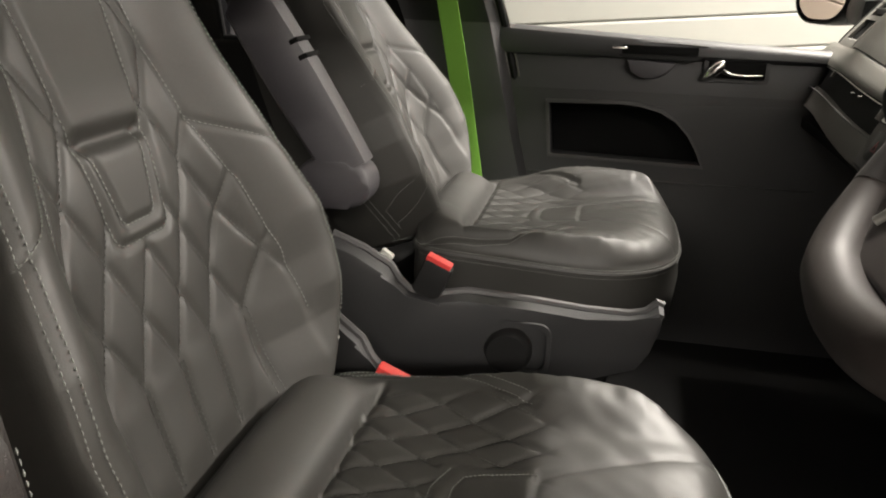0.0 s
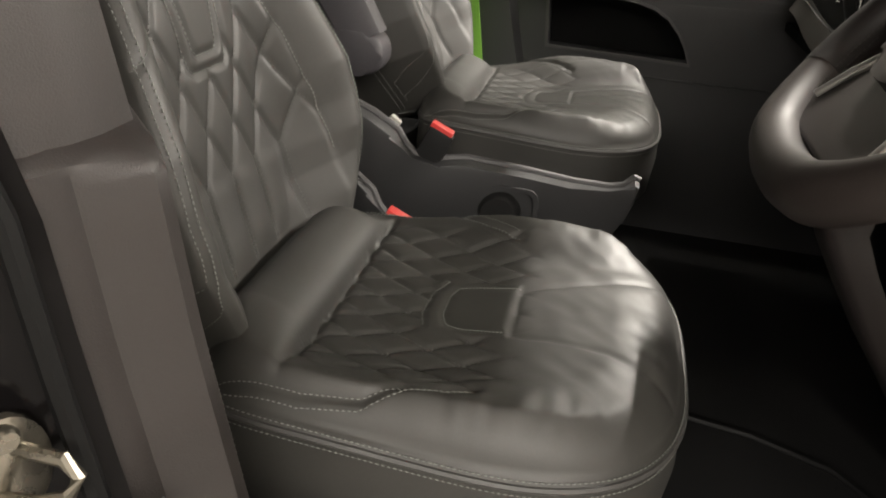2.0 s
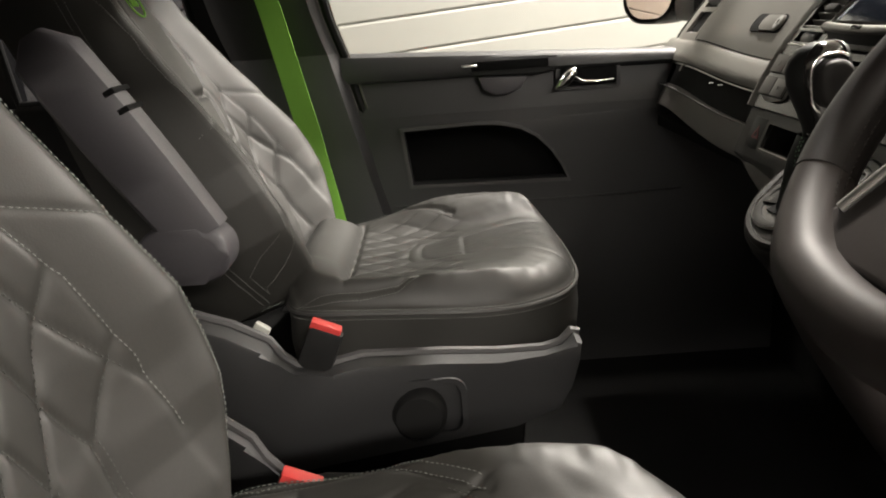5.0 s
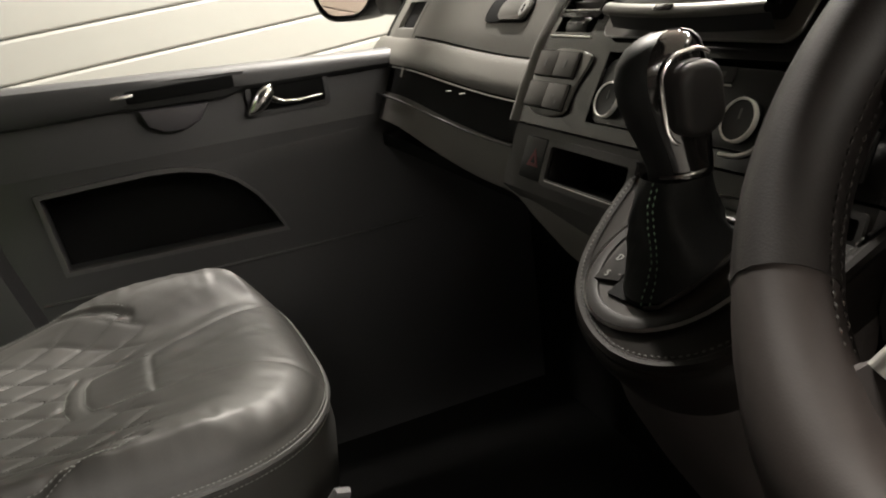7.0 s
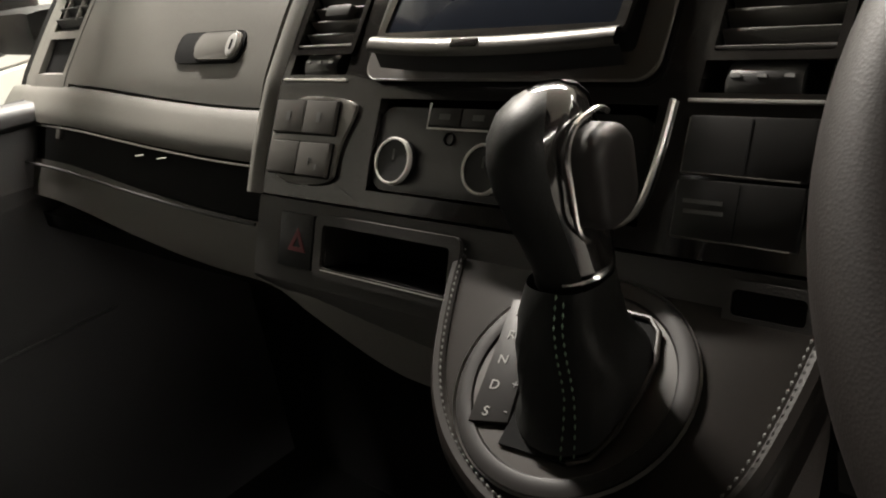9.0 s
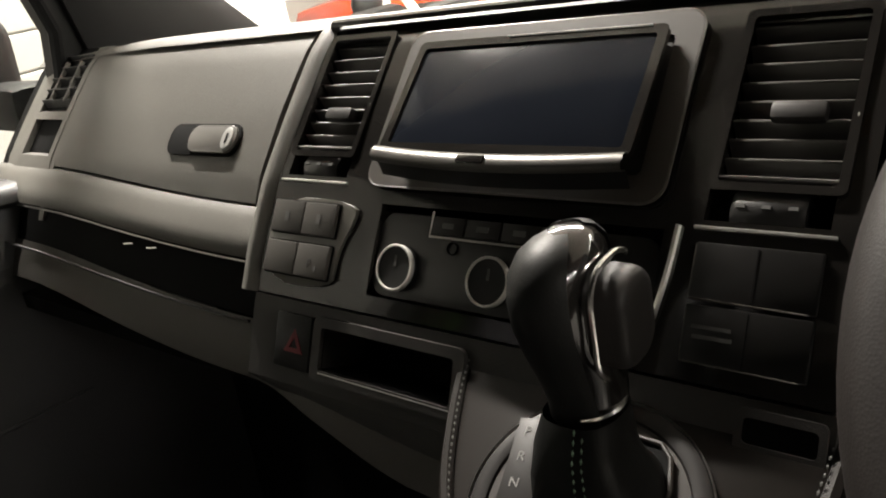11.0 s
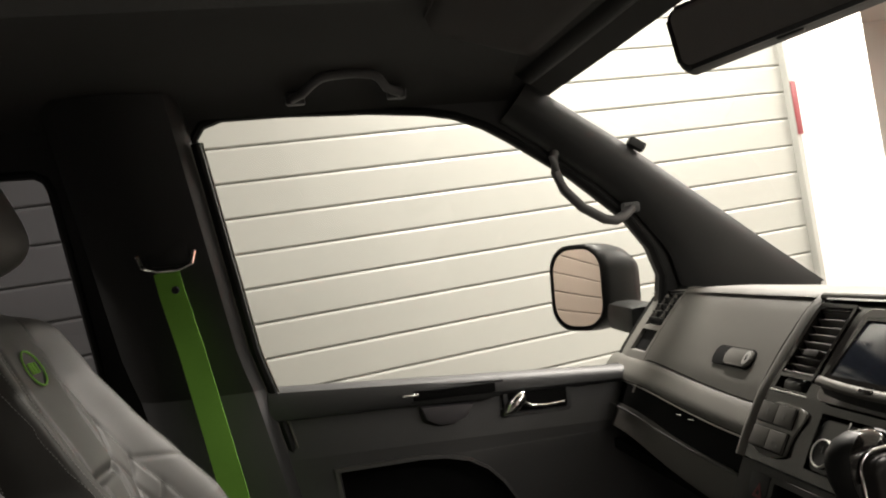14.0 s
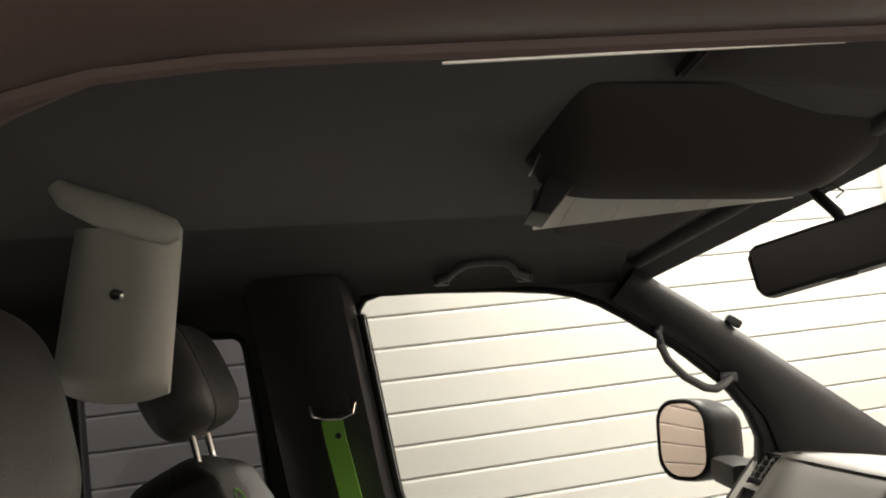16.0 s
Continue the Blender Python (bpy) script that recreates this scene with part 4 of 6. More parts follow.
    for k in range(-2, 3):
        for off in (-0.0028, 0.0028):
            stitches([on_back(0.053 * k + off, b) for b in span(0.035, 0.128, 12)], 0.0052, 0.0038, 0.0008, bm=bm)
    tagged(part("quilt_stitching", bm, QUILT_THREAD, backrest, "fine grey quilting stitches", recalc=False), kind="stuff")
    badge = bmesh.new()
    bb = 0.49 * L / 0.60 + (0.02 if inner > 0 else 0.0)
    bc = [on_back(0.026 * math.cos(t), bb + 0.026 * math.sin(t)) + ahead * 0.001 for t in span(0, 2 * math.pi, 25)[:-1]]
    sweep(bc, 0.0014, 6, closed=True, bm=badge)
    for a0 in (-0.010, 0.0, 0.010):
        sweep([on_back(a0, bb - 0.008) + ahead * 0.001, on_back(a0, bb + 0.008) + ahead * 0.001], 0.0018, 6, bm=badge)
    part("badge", badge, BELT, backrest, "embroidered green ring badge")

    # headrest on two posts
    head = hinge + up * (L + head_up) + ahead * head_on

    def pillow(t, p):
        e = 0.55
        ct, st, cp, sp = math.cos(t), math.sin(t), math.cos(p), math.sin(p)
        f = lambda w: math.copysign(abs(w) ** e, w)
        y, z, x = 0.130 * f(cp) * f(ct), 0.100 * f(st), 0.058 * f(sp) * f(ct)
        x += 0.020 * (y / 0.125) ** 2 * (1 if x > 0 else 0.4)
        return head + Vector((0, y, 0)) + up * z + ahead * x

    bm, _ = sheet(pillow, span(-math.pi / 2 + 0.01, math.pi / 2 - 0.01, 25), span(0, 2 * math.pi, 41)[:-1], closed_v=True)
    bmesh.ops.holes_fill(bm, edges=bm.edges)
    headrest = part("headrest", bm, HEADREST, s, sharp=80)
    ring_seam = [pillow(t, radians(115)) for t in span(-1.5, 1.5, 40)]
    part("seam", sweep([p for p in ring_seam], 0.002, 6), LEATHER_MATT, headrest)
    for a in (-0.045, 0.045):
        part("headrest_post", sweep([hinge + up * (L - 0.03) + ahead * -0.03 + Vector((0, a, 0)), head + Vector((0, a, 0)) - up * 0.06], 0.006, 10), CHROME, s, "chrome headrest post")

    # armrest folded up beside the backrest
    ya = yc + inner * (0.305 if inner < 0 else 0.275)
    set_back = 0.0 if inner < 0 else -0.075
    foot = Vector((0.010 + set_back, ya, 1.072))
    tip = Vector((-0.140 + set_back, ya + inner * 0.020, 1.330))
    bm = bmesh.new()
    rows = []
    for i, f in enumerate(span(0, 1, 12)):
        c = foot + (tip - foot) * f
        grow = math.sqrt(max(0.05, 1 - max(0, (f - 0.94) / 0.065) ** 2)) if f > 0.94 else 1.0
        w, d = 0.027 * grow, (0.036 + 0.005 * math.sin(f * 3)) * grow
        rows.append([bm.verts.new(c + Vector((0, w * px, 0)) + ahead * (d * py)) for px, py in ((1, -0.8), (1, 0.6), (0.75, 0.92), (0, 1), (-0.75, 0.92), (-1, 0.6), (-1, -0.8), (-0.7, -1), (0.7, -1))])
    for a, b in zip(rows, rows[1:]):
        for i in range(9):
            j = (i + 1) % 9
            bm.faces.new((a[i], a[j], b[j], b[i]))
    bm.faces.new(rows[0][::-1]), bm.faces.new(rows[-1])
    arm = part("armrest", bm, ARMREST, s, "grey padded armrest, folded up", sharp=45)
    for k in (0.20, 0.25):
        part("adjuster_notch", box(0, 0, 0, 0.016, 0.050, 0.007, 0.001, axes(tip - (tip - foot).normalized() * k * 0.5 + ahead * 0.034, ahead, (0, 1, 0))), BLACK_AND_SHADE, arm)
    hub = axes(foot + Vector((-0.022, 0.029, -0.022)), (1, 0, 0), (0, 0, 1))
    part("hinge_hub", prism(rounded(0.118, 0.072, 0.034, 6), 0.058, hub, 0.012, 3), ARMREST, arm, sharp=60)

    # seat base: moulded side covers, belt stalk, height knob
    yb = yc + inner * 0.292
    low = -0.035 if inner > 0 else 0.0
    SIDE_COVER = [(-0.10, 0.955), (-0.05, 0.985), (0.0, 0.985), (0.045, 0.965), (0.085, 0.938), (0.098, 0.915), (0.115, 0.898), (0.15, 0.888), (0.165, 0.893), (0.20, 0.896), (0.30, 0.880), (0.38, 0.866), (0.445, 0.862), (0.470, 0.868), (0.486, 0.884), (0.494, 0.880), (0.490, 0.85), (0.478, 0.815), (0.462, 0.785), (0.40, 0.765), (0.05, 0.762), (-0.08, 0.79), (-0.12, 0.85)]
    bm = bmesh.new()
    prism(SIDE_COVER, 0.030, axes((0, yb + inner * 0.010, 0), (1, 0, 0), (0, 0, 1)), 0.006, bm=bm)
    def swing(x):
        return inner * (0.072 - 0.105 * smooth(-0.05, 0.50, x))

    for v in bm.verts:
        v.co.y += swing(v.co.x)
        v.co.z += low
    cover = part("side_cover", bm, TRIM_DARK, s, "moulded dark grey seat side cover")
    # lip in the lighter trim, the edge's highlight put into its colour
    part("lit_cover_lip", sweep([(x, yb + swing(x) + inner * 0.0, z + low) for x, z in SIDE_COVER[2:16]], 0.007, 8), TRIM, cover)
    knob_m = axes((0.268, yb + inner * 0.012, 0.815), (1, 0, 0), (0, 0, 1))
    if inner < 0:
        knob_m = axes((0.268, yb + swing(0.268) - 0.041, 0.815), (1, 0, 0), (0, 0, 1))
    part("height_knob", lathe([(0, 0.016), (0.030, 0.016), (0.036, 0.010), (0.038, -0.004)], knob_m, 20), BLACK, cover)
    part("knob_dish", ring_plate(rounded(0.13, 0.085, 0.02, 4), rounded(0.115, 0.07, 0.016, 4), 0.005, axes((0.268, yb + swing(0.268) - 0.0405 if inner < 0 else yb + 0.016, 0.822), (1, 0, 0), (0, 0, 1))), TRIM_DARK, cover)
    outer_y = yc - inner * 0.262
    part("outer_cover", prism([(-0.08, 0.90), (0.10, 0.86), (0.46, 0.80), (0.48, 0.785), (0.46, 0.73), (0.0, 0.72), (-0.1, 0.80)], 0.025, axes((0, outer_y + 0.0125, 0), (1, 0, 0), (0, 0, 1)), 0.006), TRIM, s)
    # seat box near-black, the shade under the cushion put into its colour
    part("seat_box", prism([(-0.12, FLOOR), (0.40, FLOOR), (0.43, 0.775), (-0.12, 0.785)], 0.42, axes((0, yc + 0.21, 0), (1, 0, 0), (0, 0, 1)), 0.01), BLACK_AND_SHADE, s)
    for dy in (-0.17, 0.17):
        part("slide_rail", box(0.22, yc + dy, 0.775, 0.46, 0.03, 0.02, 0.004), BLACK, s)

    # buckle stalk
    yk, down = (yc - 0.335, 0.0) if inner < 0 else (yc + 0.246, 0.033)
    buckle = part("belt_buckle", box(0.140, yk, 0.900 - down, 0.046, 0.022, 0.095, 0.006, pose(0, 0, 0, 0, 24, 0)), BLACK, s)
    part("release_button", box(0.1575, yk, 0.9440 - down, 0.041, 0.019, 0.013, 0.003, pose(0, 0, 0, 0, 24, 0)), RED, buckle, "red release button")
    part("hinge_plate", box(0.068, yc + inner * (0.325 if inner < 0 else 0.262), 0.938, 0.022, 0.012, 0.03, 0.004, pose(0, 0, 0, 0, 35, 0)), PANEL_GREY, s)
    return s


make_seat(-0.530, 15, "black quilted leather driver's seat with pale stitching", 1, 1, 0.54, 0.105, -0.075, -0.015)
seat = make_seat(0.325, 26, "black quilted leather passenger seat, armrest folded up", -1, 2, outer=0.050, reach=1.22, creased=0.0010, wide=0.240, square=4.4, puffed=0.55)
seat.matrix_basis = Matrix.Translation((-0.006, 0.0, 0.012)) @ seat.matrix_basis

# ---- dashboard ----
FACE_Z = [0.98, 1.02, 1.10, 1.15, 1.20, 1.25, 1.30, 1.35, 1.37]
FACE_X = [0.725, 0.735, 0.760, 0.780, 0.803, 0.832, 0.872, 0.915, 0.94]


def face_x(z):
    return float(np.interp(z, FACE_Z, FACE_X))


def face(y, z, proud=0.0):
    """A spot of the centre face, proud of it by so much."""
    d = (face_x(z + 0.01) - face_x(z - 0.01)) / 0.02
    n = Vector((-1, 0, d)).normalized()
    return Vector((face_x(z), y, z)) + n * proud


def on_face(y, z, proud=0.0):
    """A frame on the face: first axis to the passenger's side... seen from the seats to the right is -y; second up the slope; third out of it."""
    d = (face_x(z + 0.02) - face_x(z - 0.02)) / 0.04
    return axes(face(y, z, proud), (0, -1, 0), (d, 0, 1))


def pad_x(y, z):
    """The passenger's side of the dash: a softer roll, further forward towards the door."""
    return face_x(z) + 0.018 + 0.012 * smooth(0.45, 0.85, y)


def panel(fn, ys, zs, depth=0.012, gap=None):
    bm, _ = sheet(fn, ys, zs)
    return thick(bm, depth)


dash = thing("dashboard", (1.0, -0.05, FLOOR), "grey van dashboard with gloss black centre panel", "dashboard")
# centre panel in gloss black with vent openings left free
def face_panel(cuts, y0, y1, z0, z1, proud=0.0, deep=0.035):
    ys = sorted({y0, y1, *[c for q in cuts for c in q[:2]]} | set(span(y0, y1, 12)))
    zs = sorted({z0, z1, *[c for q in cuts for c in q[2:]]} | set(span(z0, z1, 14)))
    bm = bmesh.new()
    verts = {}

    def at(i, j, d=0.0):
        if (i, j, d) not in verts:
            verts[i, j, d] = bm.verts.new(face(ys[i], zs[j], proud - d))
        return verts[i, j, d]

    def free(i, j):
        y, z = (ys[i] + ys[i + 1]) / 2, (zs[j] + zs[j + 1]) / 2
        return any(c[0] < y < c[1] and c[2] < z < c[3] for c in cuts)

    for i in range(len(ys) - 1):
        for j in range(len(zs) - 1):
            if free(i, j):
                continue
            bm.faces.new((at(i, j), at(i + 1, j), at(i + 1, j + 1), at(i, j + 1)))
            for (p, q), (a, b) in (((i - 1, j), ((i, j), (i, j + 1))), ((i + 1, j), ((i + 1, j), (i + 1, j + 1))), ((i, j - 1), ((i, j), (i + 1, j))), ((i, j + 1), ((i, j + 1), (i + 1, j + 1)))):
                if not (0 <= p < len(ys) - 1 and 0 <= q < len(zs) - 1) or free(p, q):
                    bm.faces.new((at(*a), at(*b), at(*b, deep), at(*a, deep)))
    return bm


VENTS = [(0.151, 0.222, 1.277, 1.352), (-0.212, -0.145, 1.269, 1.345)]
THUMBS = [(0.151, 0.222, 1.256, 1.272), (-0.210, -0.143, 1.247, 1.262)]
centre = part("centre_panel", face_panel(VENTS + THUMBS + [(-0.121, 0.105, 1.178, 1.2405)], -0.226, 0.236, 1.166, 1.366), GLOSS, dash, "gloss black centre panel", sharp=50)
# grey edge strip at the passenger's side of the panel
part("edge_strip", thick(sheet(lambda z, y: face(y, z, 0.006 - 0.006 * abs(y - 0.242) / 0.012), span(1.165, 1.37, 24), span(0.231, 0.254, 6))[0], 0.01), DASH, dash)

for (y0, y1, z0, z1), (ta, tb, tc, td), lever_z in ((VENTS[0], THUMBS[0], 1.300), (VENTS[1], THUMBS[1], 1.300)):
    vent = part("air_vent", ring_plate(rounded(y1 - y0 + 0.006, 0.118, 0.004, 3), rounded(y1 - y0 - 0.004, 0.108, 0.003, 3), 0.002, on_face((y0 + y1) / 2, (z0 + z1) / 2, 0.0)), GLOSS, dash)
    part("vent_rim", sweep([face(y1 + 0.001, z1 - 0.02, 0.0012), face(y1 + 0.001, z0 - 0.001, 0.0012), face(y0 - 0.001, z0 - 0.001, 0.0012), face(y0 - 0.001, z0 + 0.03, 0.0012)], 0.0009, 6), SATIN, vent, "thin bright vent rim")
    # shallow duct back in near-black, the inner shade put into its colour
    part("duct", sheet(lambda y, z: face(y, z, -0.030), span(y0 - 0.002, y1 + 0.002, 3), span(z0 - 0.03, z1 + 0.003, 6))[0], BLACK_AND_SHADE, vent)
    count = 8
    for k in range(count):
        z = z0 + (z1 - z0) * (k + 0.6) / count
        part("slat", box(0, 0, 0, y1 - y0 - 0.002, 0.0022, 0.020, 0.0008, on_face((y0 + y1) / 2, z, -0.012) @ pose(0, 0, 0, -28, 0, 0), 1), SLAT_GREY, vent)
    part("vent_lever", box(0, 0, 0, 0.030, 0.011, 0.010, 0.003, on_face((y0 + y1) / 2 - 0.004, lever_z, -0.001)), BUTTON, vent)
    part("thumbwheel", lathe([(0, -0.02), (0.013, -0.02), (0.015, -0.017), (0.015, 0.017), (0.013, 0.02), (0, 0.02)], axes(face((ta + tb) / 2, (tc + td) / 2, -0.0135), (0, 0, 1), (1, 0, 0)), 22), DARK_KEY, vent)
    # thumbwheel hollow closed by a near-black sheet that holds its shade
    part("wheel_well", sheet(lambda y, z: face(y, z, -0.022), span(ta, tb, 3), span(tc - 0.004, td + 0.004, 3))[0], BLACK_AND_SHADE, vent)
    for q in (-0.014, 0.0, 0.014):
        part("wheel_mark", box(0, 0, 0, 0.005, 0.002, 0.001, 0, on_face((ta + tb) / 2 + q, (tc + td) / 2, 0.0018)), DIM_PRINT, vent)
    part("vent_edge", sweep([face(tb + 0.004, tc - 0.004, 0.001), face(ta - 0.004, tc - 0.004, 0.001)], 0.0012, 6), SATIN, vent, "bright lower edge")

# screen with its bezel
FR = on_face(0.002, 1.303)
W, H = 0.240, 0.133
bz = part("radio_bezel", ring_plate(rounded(W, H, 0.014), rounded(0.206, 0.098, 0.004), 0.004, on_face(0.002, 1.303, 0.001)), BEZEL, dash, "grey radio surround")
part("bezel_rim", sweep([FR @ Vector((a, b, 0.004)) for a, b in rounded(W + 0.001, H + 0.001, 0.014)], 0.0010, 6, closed=True, up=(1, 0, 0)), FRAME_GREY, bz)
radio = thing("car_radio", tuple(FR @ Vector((0, 0, 0))), "black touch screen car radio with silver lower bar, switched off", "car radio")
part("housing", box(0, 0, 0, 0.205, 0.097, 0.03, 0.002, FR @ Matrix.Translation((0, 0, -0.012))), BLACK, radio)
TILT_S = FR @ pose(0, 0.003, 0.012, -5, 0, 0)
part("screen", box(0, 0, 0, 0.196, 0.090, 0.008, 0.003, TILT_S), SCREEN, radio, "dark switched-off glass screen")
part("screen_frame", ring_plate(rounded(0.203, 0.097, 0.005), rounded(0.190, 0.084, 0.003), 0.004, TILT_S @ Matrix.Translation((0, 0, 0.0015))), GLOSS, radio)
def lip_point(a, k):
    """The silver lip under the screen: a strip that swells towards its middle."""
    q = 1 - (a / 0.101) ** 2
    b, h = ((-0.0435, 0.006), (-0.0445, 0.011), (-0.0480, 0.0145), (-0.0540, 0.0150), (-0.0570, 0.0125), (-0.0575, 0.0085), (-0.0540, 0.004))[int(k)]
    return TILT_S @ Vector((a, b * (0.95 + 0.05 * q) - 0.0045 - 0.0045 * q, h * 0.8 + 0.004 * q))


lip = part("lower_bar", sheet(lip_point, span(-0.101, 0.101, 28), range(7))[0], BAR_SILVER, radio, "curved silver button bar", sharp=50)
part("bar_underside", sheet(lambda a, k: Vector(lip_point(a, 6)) + (TILT_S.to_3x3() @ Vector((0, -0.002 * k, -0.004 * k))), span(-0.101, 0.101, 28), range(4))[0], BLACK, radio)
part("menu_key", box(0, 0, 0, 0.022, 0.006, 0.003, 0.001, TILT_S @ Matrix.Translation((-0.004, -0.0600, 0.0158))), GLOSS, lip)
part("screen_edge", sweep([TILT_S @ Vector((a, 0.0475, 0.006)) for a in (-0.02, 0.09)], 0.0008, 6), SATIN, radio)

# heater panel with three rotary knobs
hv = part("heater_panel", prism(rounded(0.224, 0.063, 0.012), 0.004, on_face(-0.008, 1.2085, -0.0085), 0.001), HEATER, dash)
part("panel_glint", sweep([face(y, z, 0.002) for y, z in rounder([(-0.130, 1.243), (-0.128, 1.215), (-0.122, 1.186), (-0.108, 1.176), (-0.085, 1.175)])], 0.0020, 6), SATIN, hv, "bright curved panel edge")
for y in (0.079, -0.005, -0.092):
    m = on_face(y, 1.200, -0.0115)
    knob = part("heater_knob", lathe([(0.0235, 0.0), (0.0225, 0.002), (0.0180, 0.003), (0.0172, 0.012), (0.0160, 0.013), (0, 0.0125)], m, 32), BLACK, dash)
    # pale diffuse silver puts the chrome's bright reflections into the colour
    part("knob_ring", lathe([(0.0176, 0.0105), (0.0176, 0.0136), (0.0170, 0.0145), (0.0160, 0.0145), (0.0156, 0.0125)], m, 32), SILVER, knob, "chrome knob ring, its reflections painted pale")
    part("knob_mark", box(0, 0, 0, 0.002, 0.008, 0.0006, 0, m @ Matrix.Translation((0, 0.005, 0.0128))), DIM_PRINT, knob)
for i in range(4):
    part("heater_key", box(0, 0, 0, 0.0285, 0.013, 0.003, 0.001, on_face(0.040 - i * 0.0305, 1.2305, -0.0040)), BUTTON, hv)
    part("key_print", box(0, 0, 0, 0.010, 0.004, 0.0005, 0, on_face(0.040 - i * 0.0305, 1.2305, -0.0023)), DIM_PRINT, hv)
part("key_edge", sweep([face(0.056, 1.239, -0.0035), face(0.056, 1.223, -0.0035), face(-0.066, 1.223, -0.0035)], 0.0009, 6), SATIN, hv)
part("sensor", lathe([(0, 0.001), (0.0035, 0.001), (0.0045, 0.003), (0.005, 0.0)], on_face(0.033, 1.217, -0.0055), 14), BLACK_AND_SHADE, hv)

# two by two switches beside it
SURROUND = [(-0.0435, 0.036), (0.0555, 0.036), (0.0545, 0.020), (0.0460, 0.004), (0.0425, -0.012), (0.0420, -0.036), (-0.0425, -0.037)]
SWM = on_face(0.1815, 1.2085, 0.0005)
frame_sw = part("switch_frame", prism(rounder(SURROUND, 2, True), 0.003, SWM, 0.001), FRAME_GREY, dash, "satin grey switch surround")
for row, b in enumerate((0.0185, -0.0155)):
    part("switch_gap", prism(rounded(0.0785, 0.0290, 0.002, 3), 0.0008, SWM @ Matrix.Translation((-0.0005, b, 0.0028))), BLACK_AND_SHADE, frame_sw)
    for col, a in enumerate((-0.0195, 0.0185)):
        m = SWM @ Matrix.Translation((a, b, 0.0045))
        key = part("switch", box(0, 0, 0, 0.0370, 0.0268, 0.005, 0.0012, m), SWITCH, dash)
        if (row, col) == (1, 1):
            lettering("switch_print", "P", 0.010, m @ Matrix.Translation((-0.002, -0.002, 0.0027)), DIM_PRINT, key)
            part("parking_waves", box(0, 0, 0, 0.003, 0.004, 0.0005, 0, m @ Matrix.Translation((0.006, -0.006, 0.0027))), DIM_PRINT, key)
        elif row == 0:
            part("switch_icon", box(0, 0, 0, 0.005, 0.008, 0.0005, 0, m @ Matrix.Translation((0, 0, 0.0027))), DIM_PRINT, key)

# blank switches on the driver's side
for z in (1.2215, 1.1905):
    m = on_face(-0.1760, z, 0.0)
    key = part("switch_blank", box(0, 0, 0, 0.0675, 0.0330, 0.005, 0.0015, m), HEATER, dash)
    part("switch_gap", box(0, 0, 0, 0.0008, 0.0300, 0.0004, 0, m @ Matrix.Translation((0.001, 0, 0.0026))), BLACK_AND_SHADE, key)
    # thin grey line drawn as the highlight on the switch's left and bottom edges
    part("switch_glint", sweep([m @ Vector(q) for q in ((-0.0335, 0.015, 0.0022), (-0.0335, -0.0155, 0.0022), (0.030, -0.0165, 0.0022))], 0.0005, 6), FRAME_GREY, key)
for a, b in ((1.1945, -0.158), (1.1895, -0.159)):
    part("airbag_print", box(0, 0, 0, 0.022, 0.0022, 0.0004, 0, on_face(b, a, 0.0028)), DIM_PRINT, dash)

# lower centre: cubby, hazard switch
part("lower_centre", face_panel([(0.011, 0.145, 1.117, 1.151)], -0.226, 0.236, 1.100, 1.164, -0.002, 0.05), DASH_LOW, dash)
part("centre_skirt", thick(sheet(lambda y, v: face(y, 1.101 + (np.interp(y, [-0.226, 0.0, 0.10, 0.19, 0.236], [1.04, 1.048, 1.068, 1.086, 1.094]) - 1.101) * v, -0.002 - 0.010 * v * v), span(-0.226, 0.236, 24), span(0, 1, 6))[0], 0.012), DASH_LOW, dash)
cub = part("cubby", ring_plate(rounded(0.150, 0.050, 0.006, 4), rounded(0.132, 0.034, 0.003, 4), 0.004, on_face(0.078, 1.134, 0.0)), DASH_LOW, dash)
# black back and floor sheets put the cubby's inner shade into colour
part("cubby_back", sheet(lambda y, z: face(y, z, -0.05), span(0.0, 0.16, 3), span(1.10, 1.165, 3))[0], BLACK_AND_SHADE, cub)
part("cubby_floor", sheet(lambda y, d: face(y, 1.1190, -d), span(0.012, 0.144, 3), span(0.001, 0.049, 3))[0], BLACK_AND_SHADE, cub)
part("cubby_lip", sweep([face(0.143, 1.1165, 0.003), face(0.011, 1.1165, 0.003)], 0.0013, 6), SATIN, cub)
haz = part("hazard_switch", box(0, 0, 0, 0.042, 0.045, 0.005, 0.0015, on_face(0.178, 1.134, 0.0)), BLACK, dash)
m = on_face(0.175, 1.132, 0.0028)
tri3 = [(0.0105 * math.sin(a), 0.0105 * math.cos(a)) for a in (0, 2 * math.pi / 3, 4 * math.pi / 3)]
part("warning_triangle", ring_plate([(1.25 * a, 1.25 * b) for a, b in tri3], [(0.55 * a, 0.55 * b) for a, b in tri3], 0.0006, m), RED_PRINT, haz, "red warning triangle")
coin = part("coin_tray", ring_plate(rounded(0.046, 0.024, 0.004, 4), rounded(0.038, 0.014, 0.003, 4), 0.003, on_face(-0.200, 1.149, -0.001)), DASH_LOW, dash)
part("tray_back", box(0, 0, 0, 0.042, 0.018, 0.002, 0, on_face(-0.200, 1.149, -0.0005)), BLACK_AND_SHADE, coin)

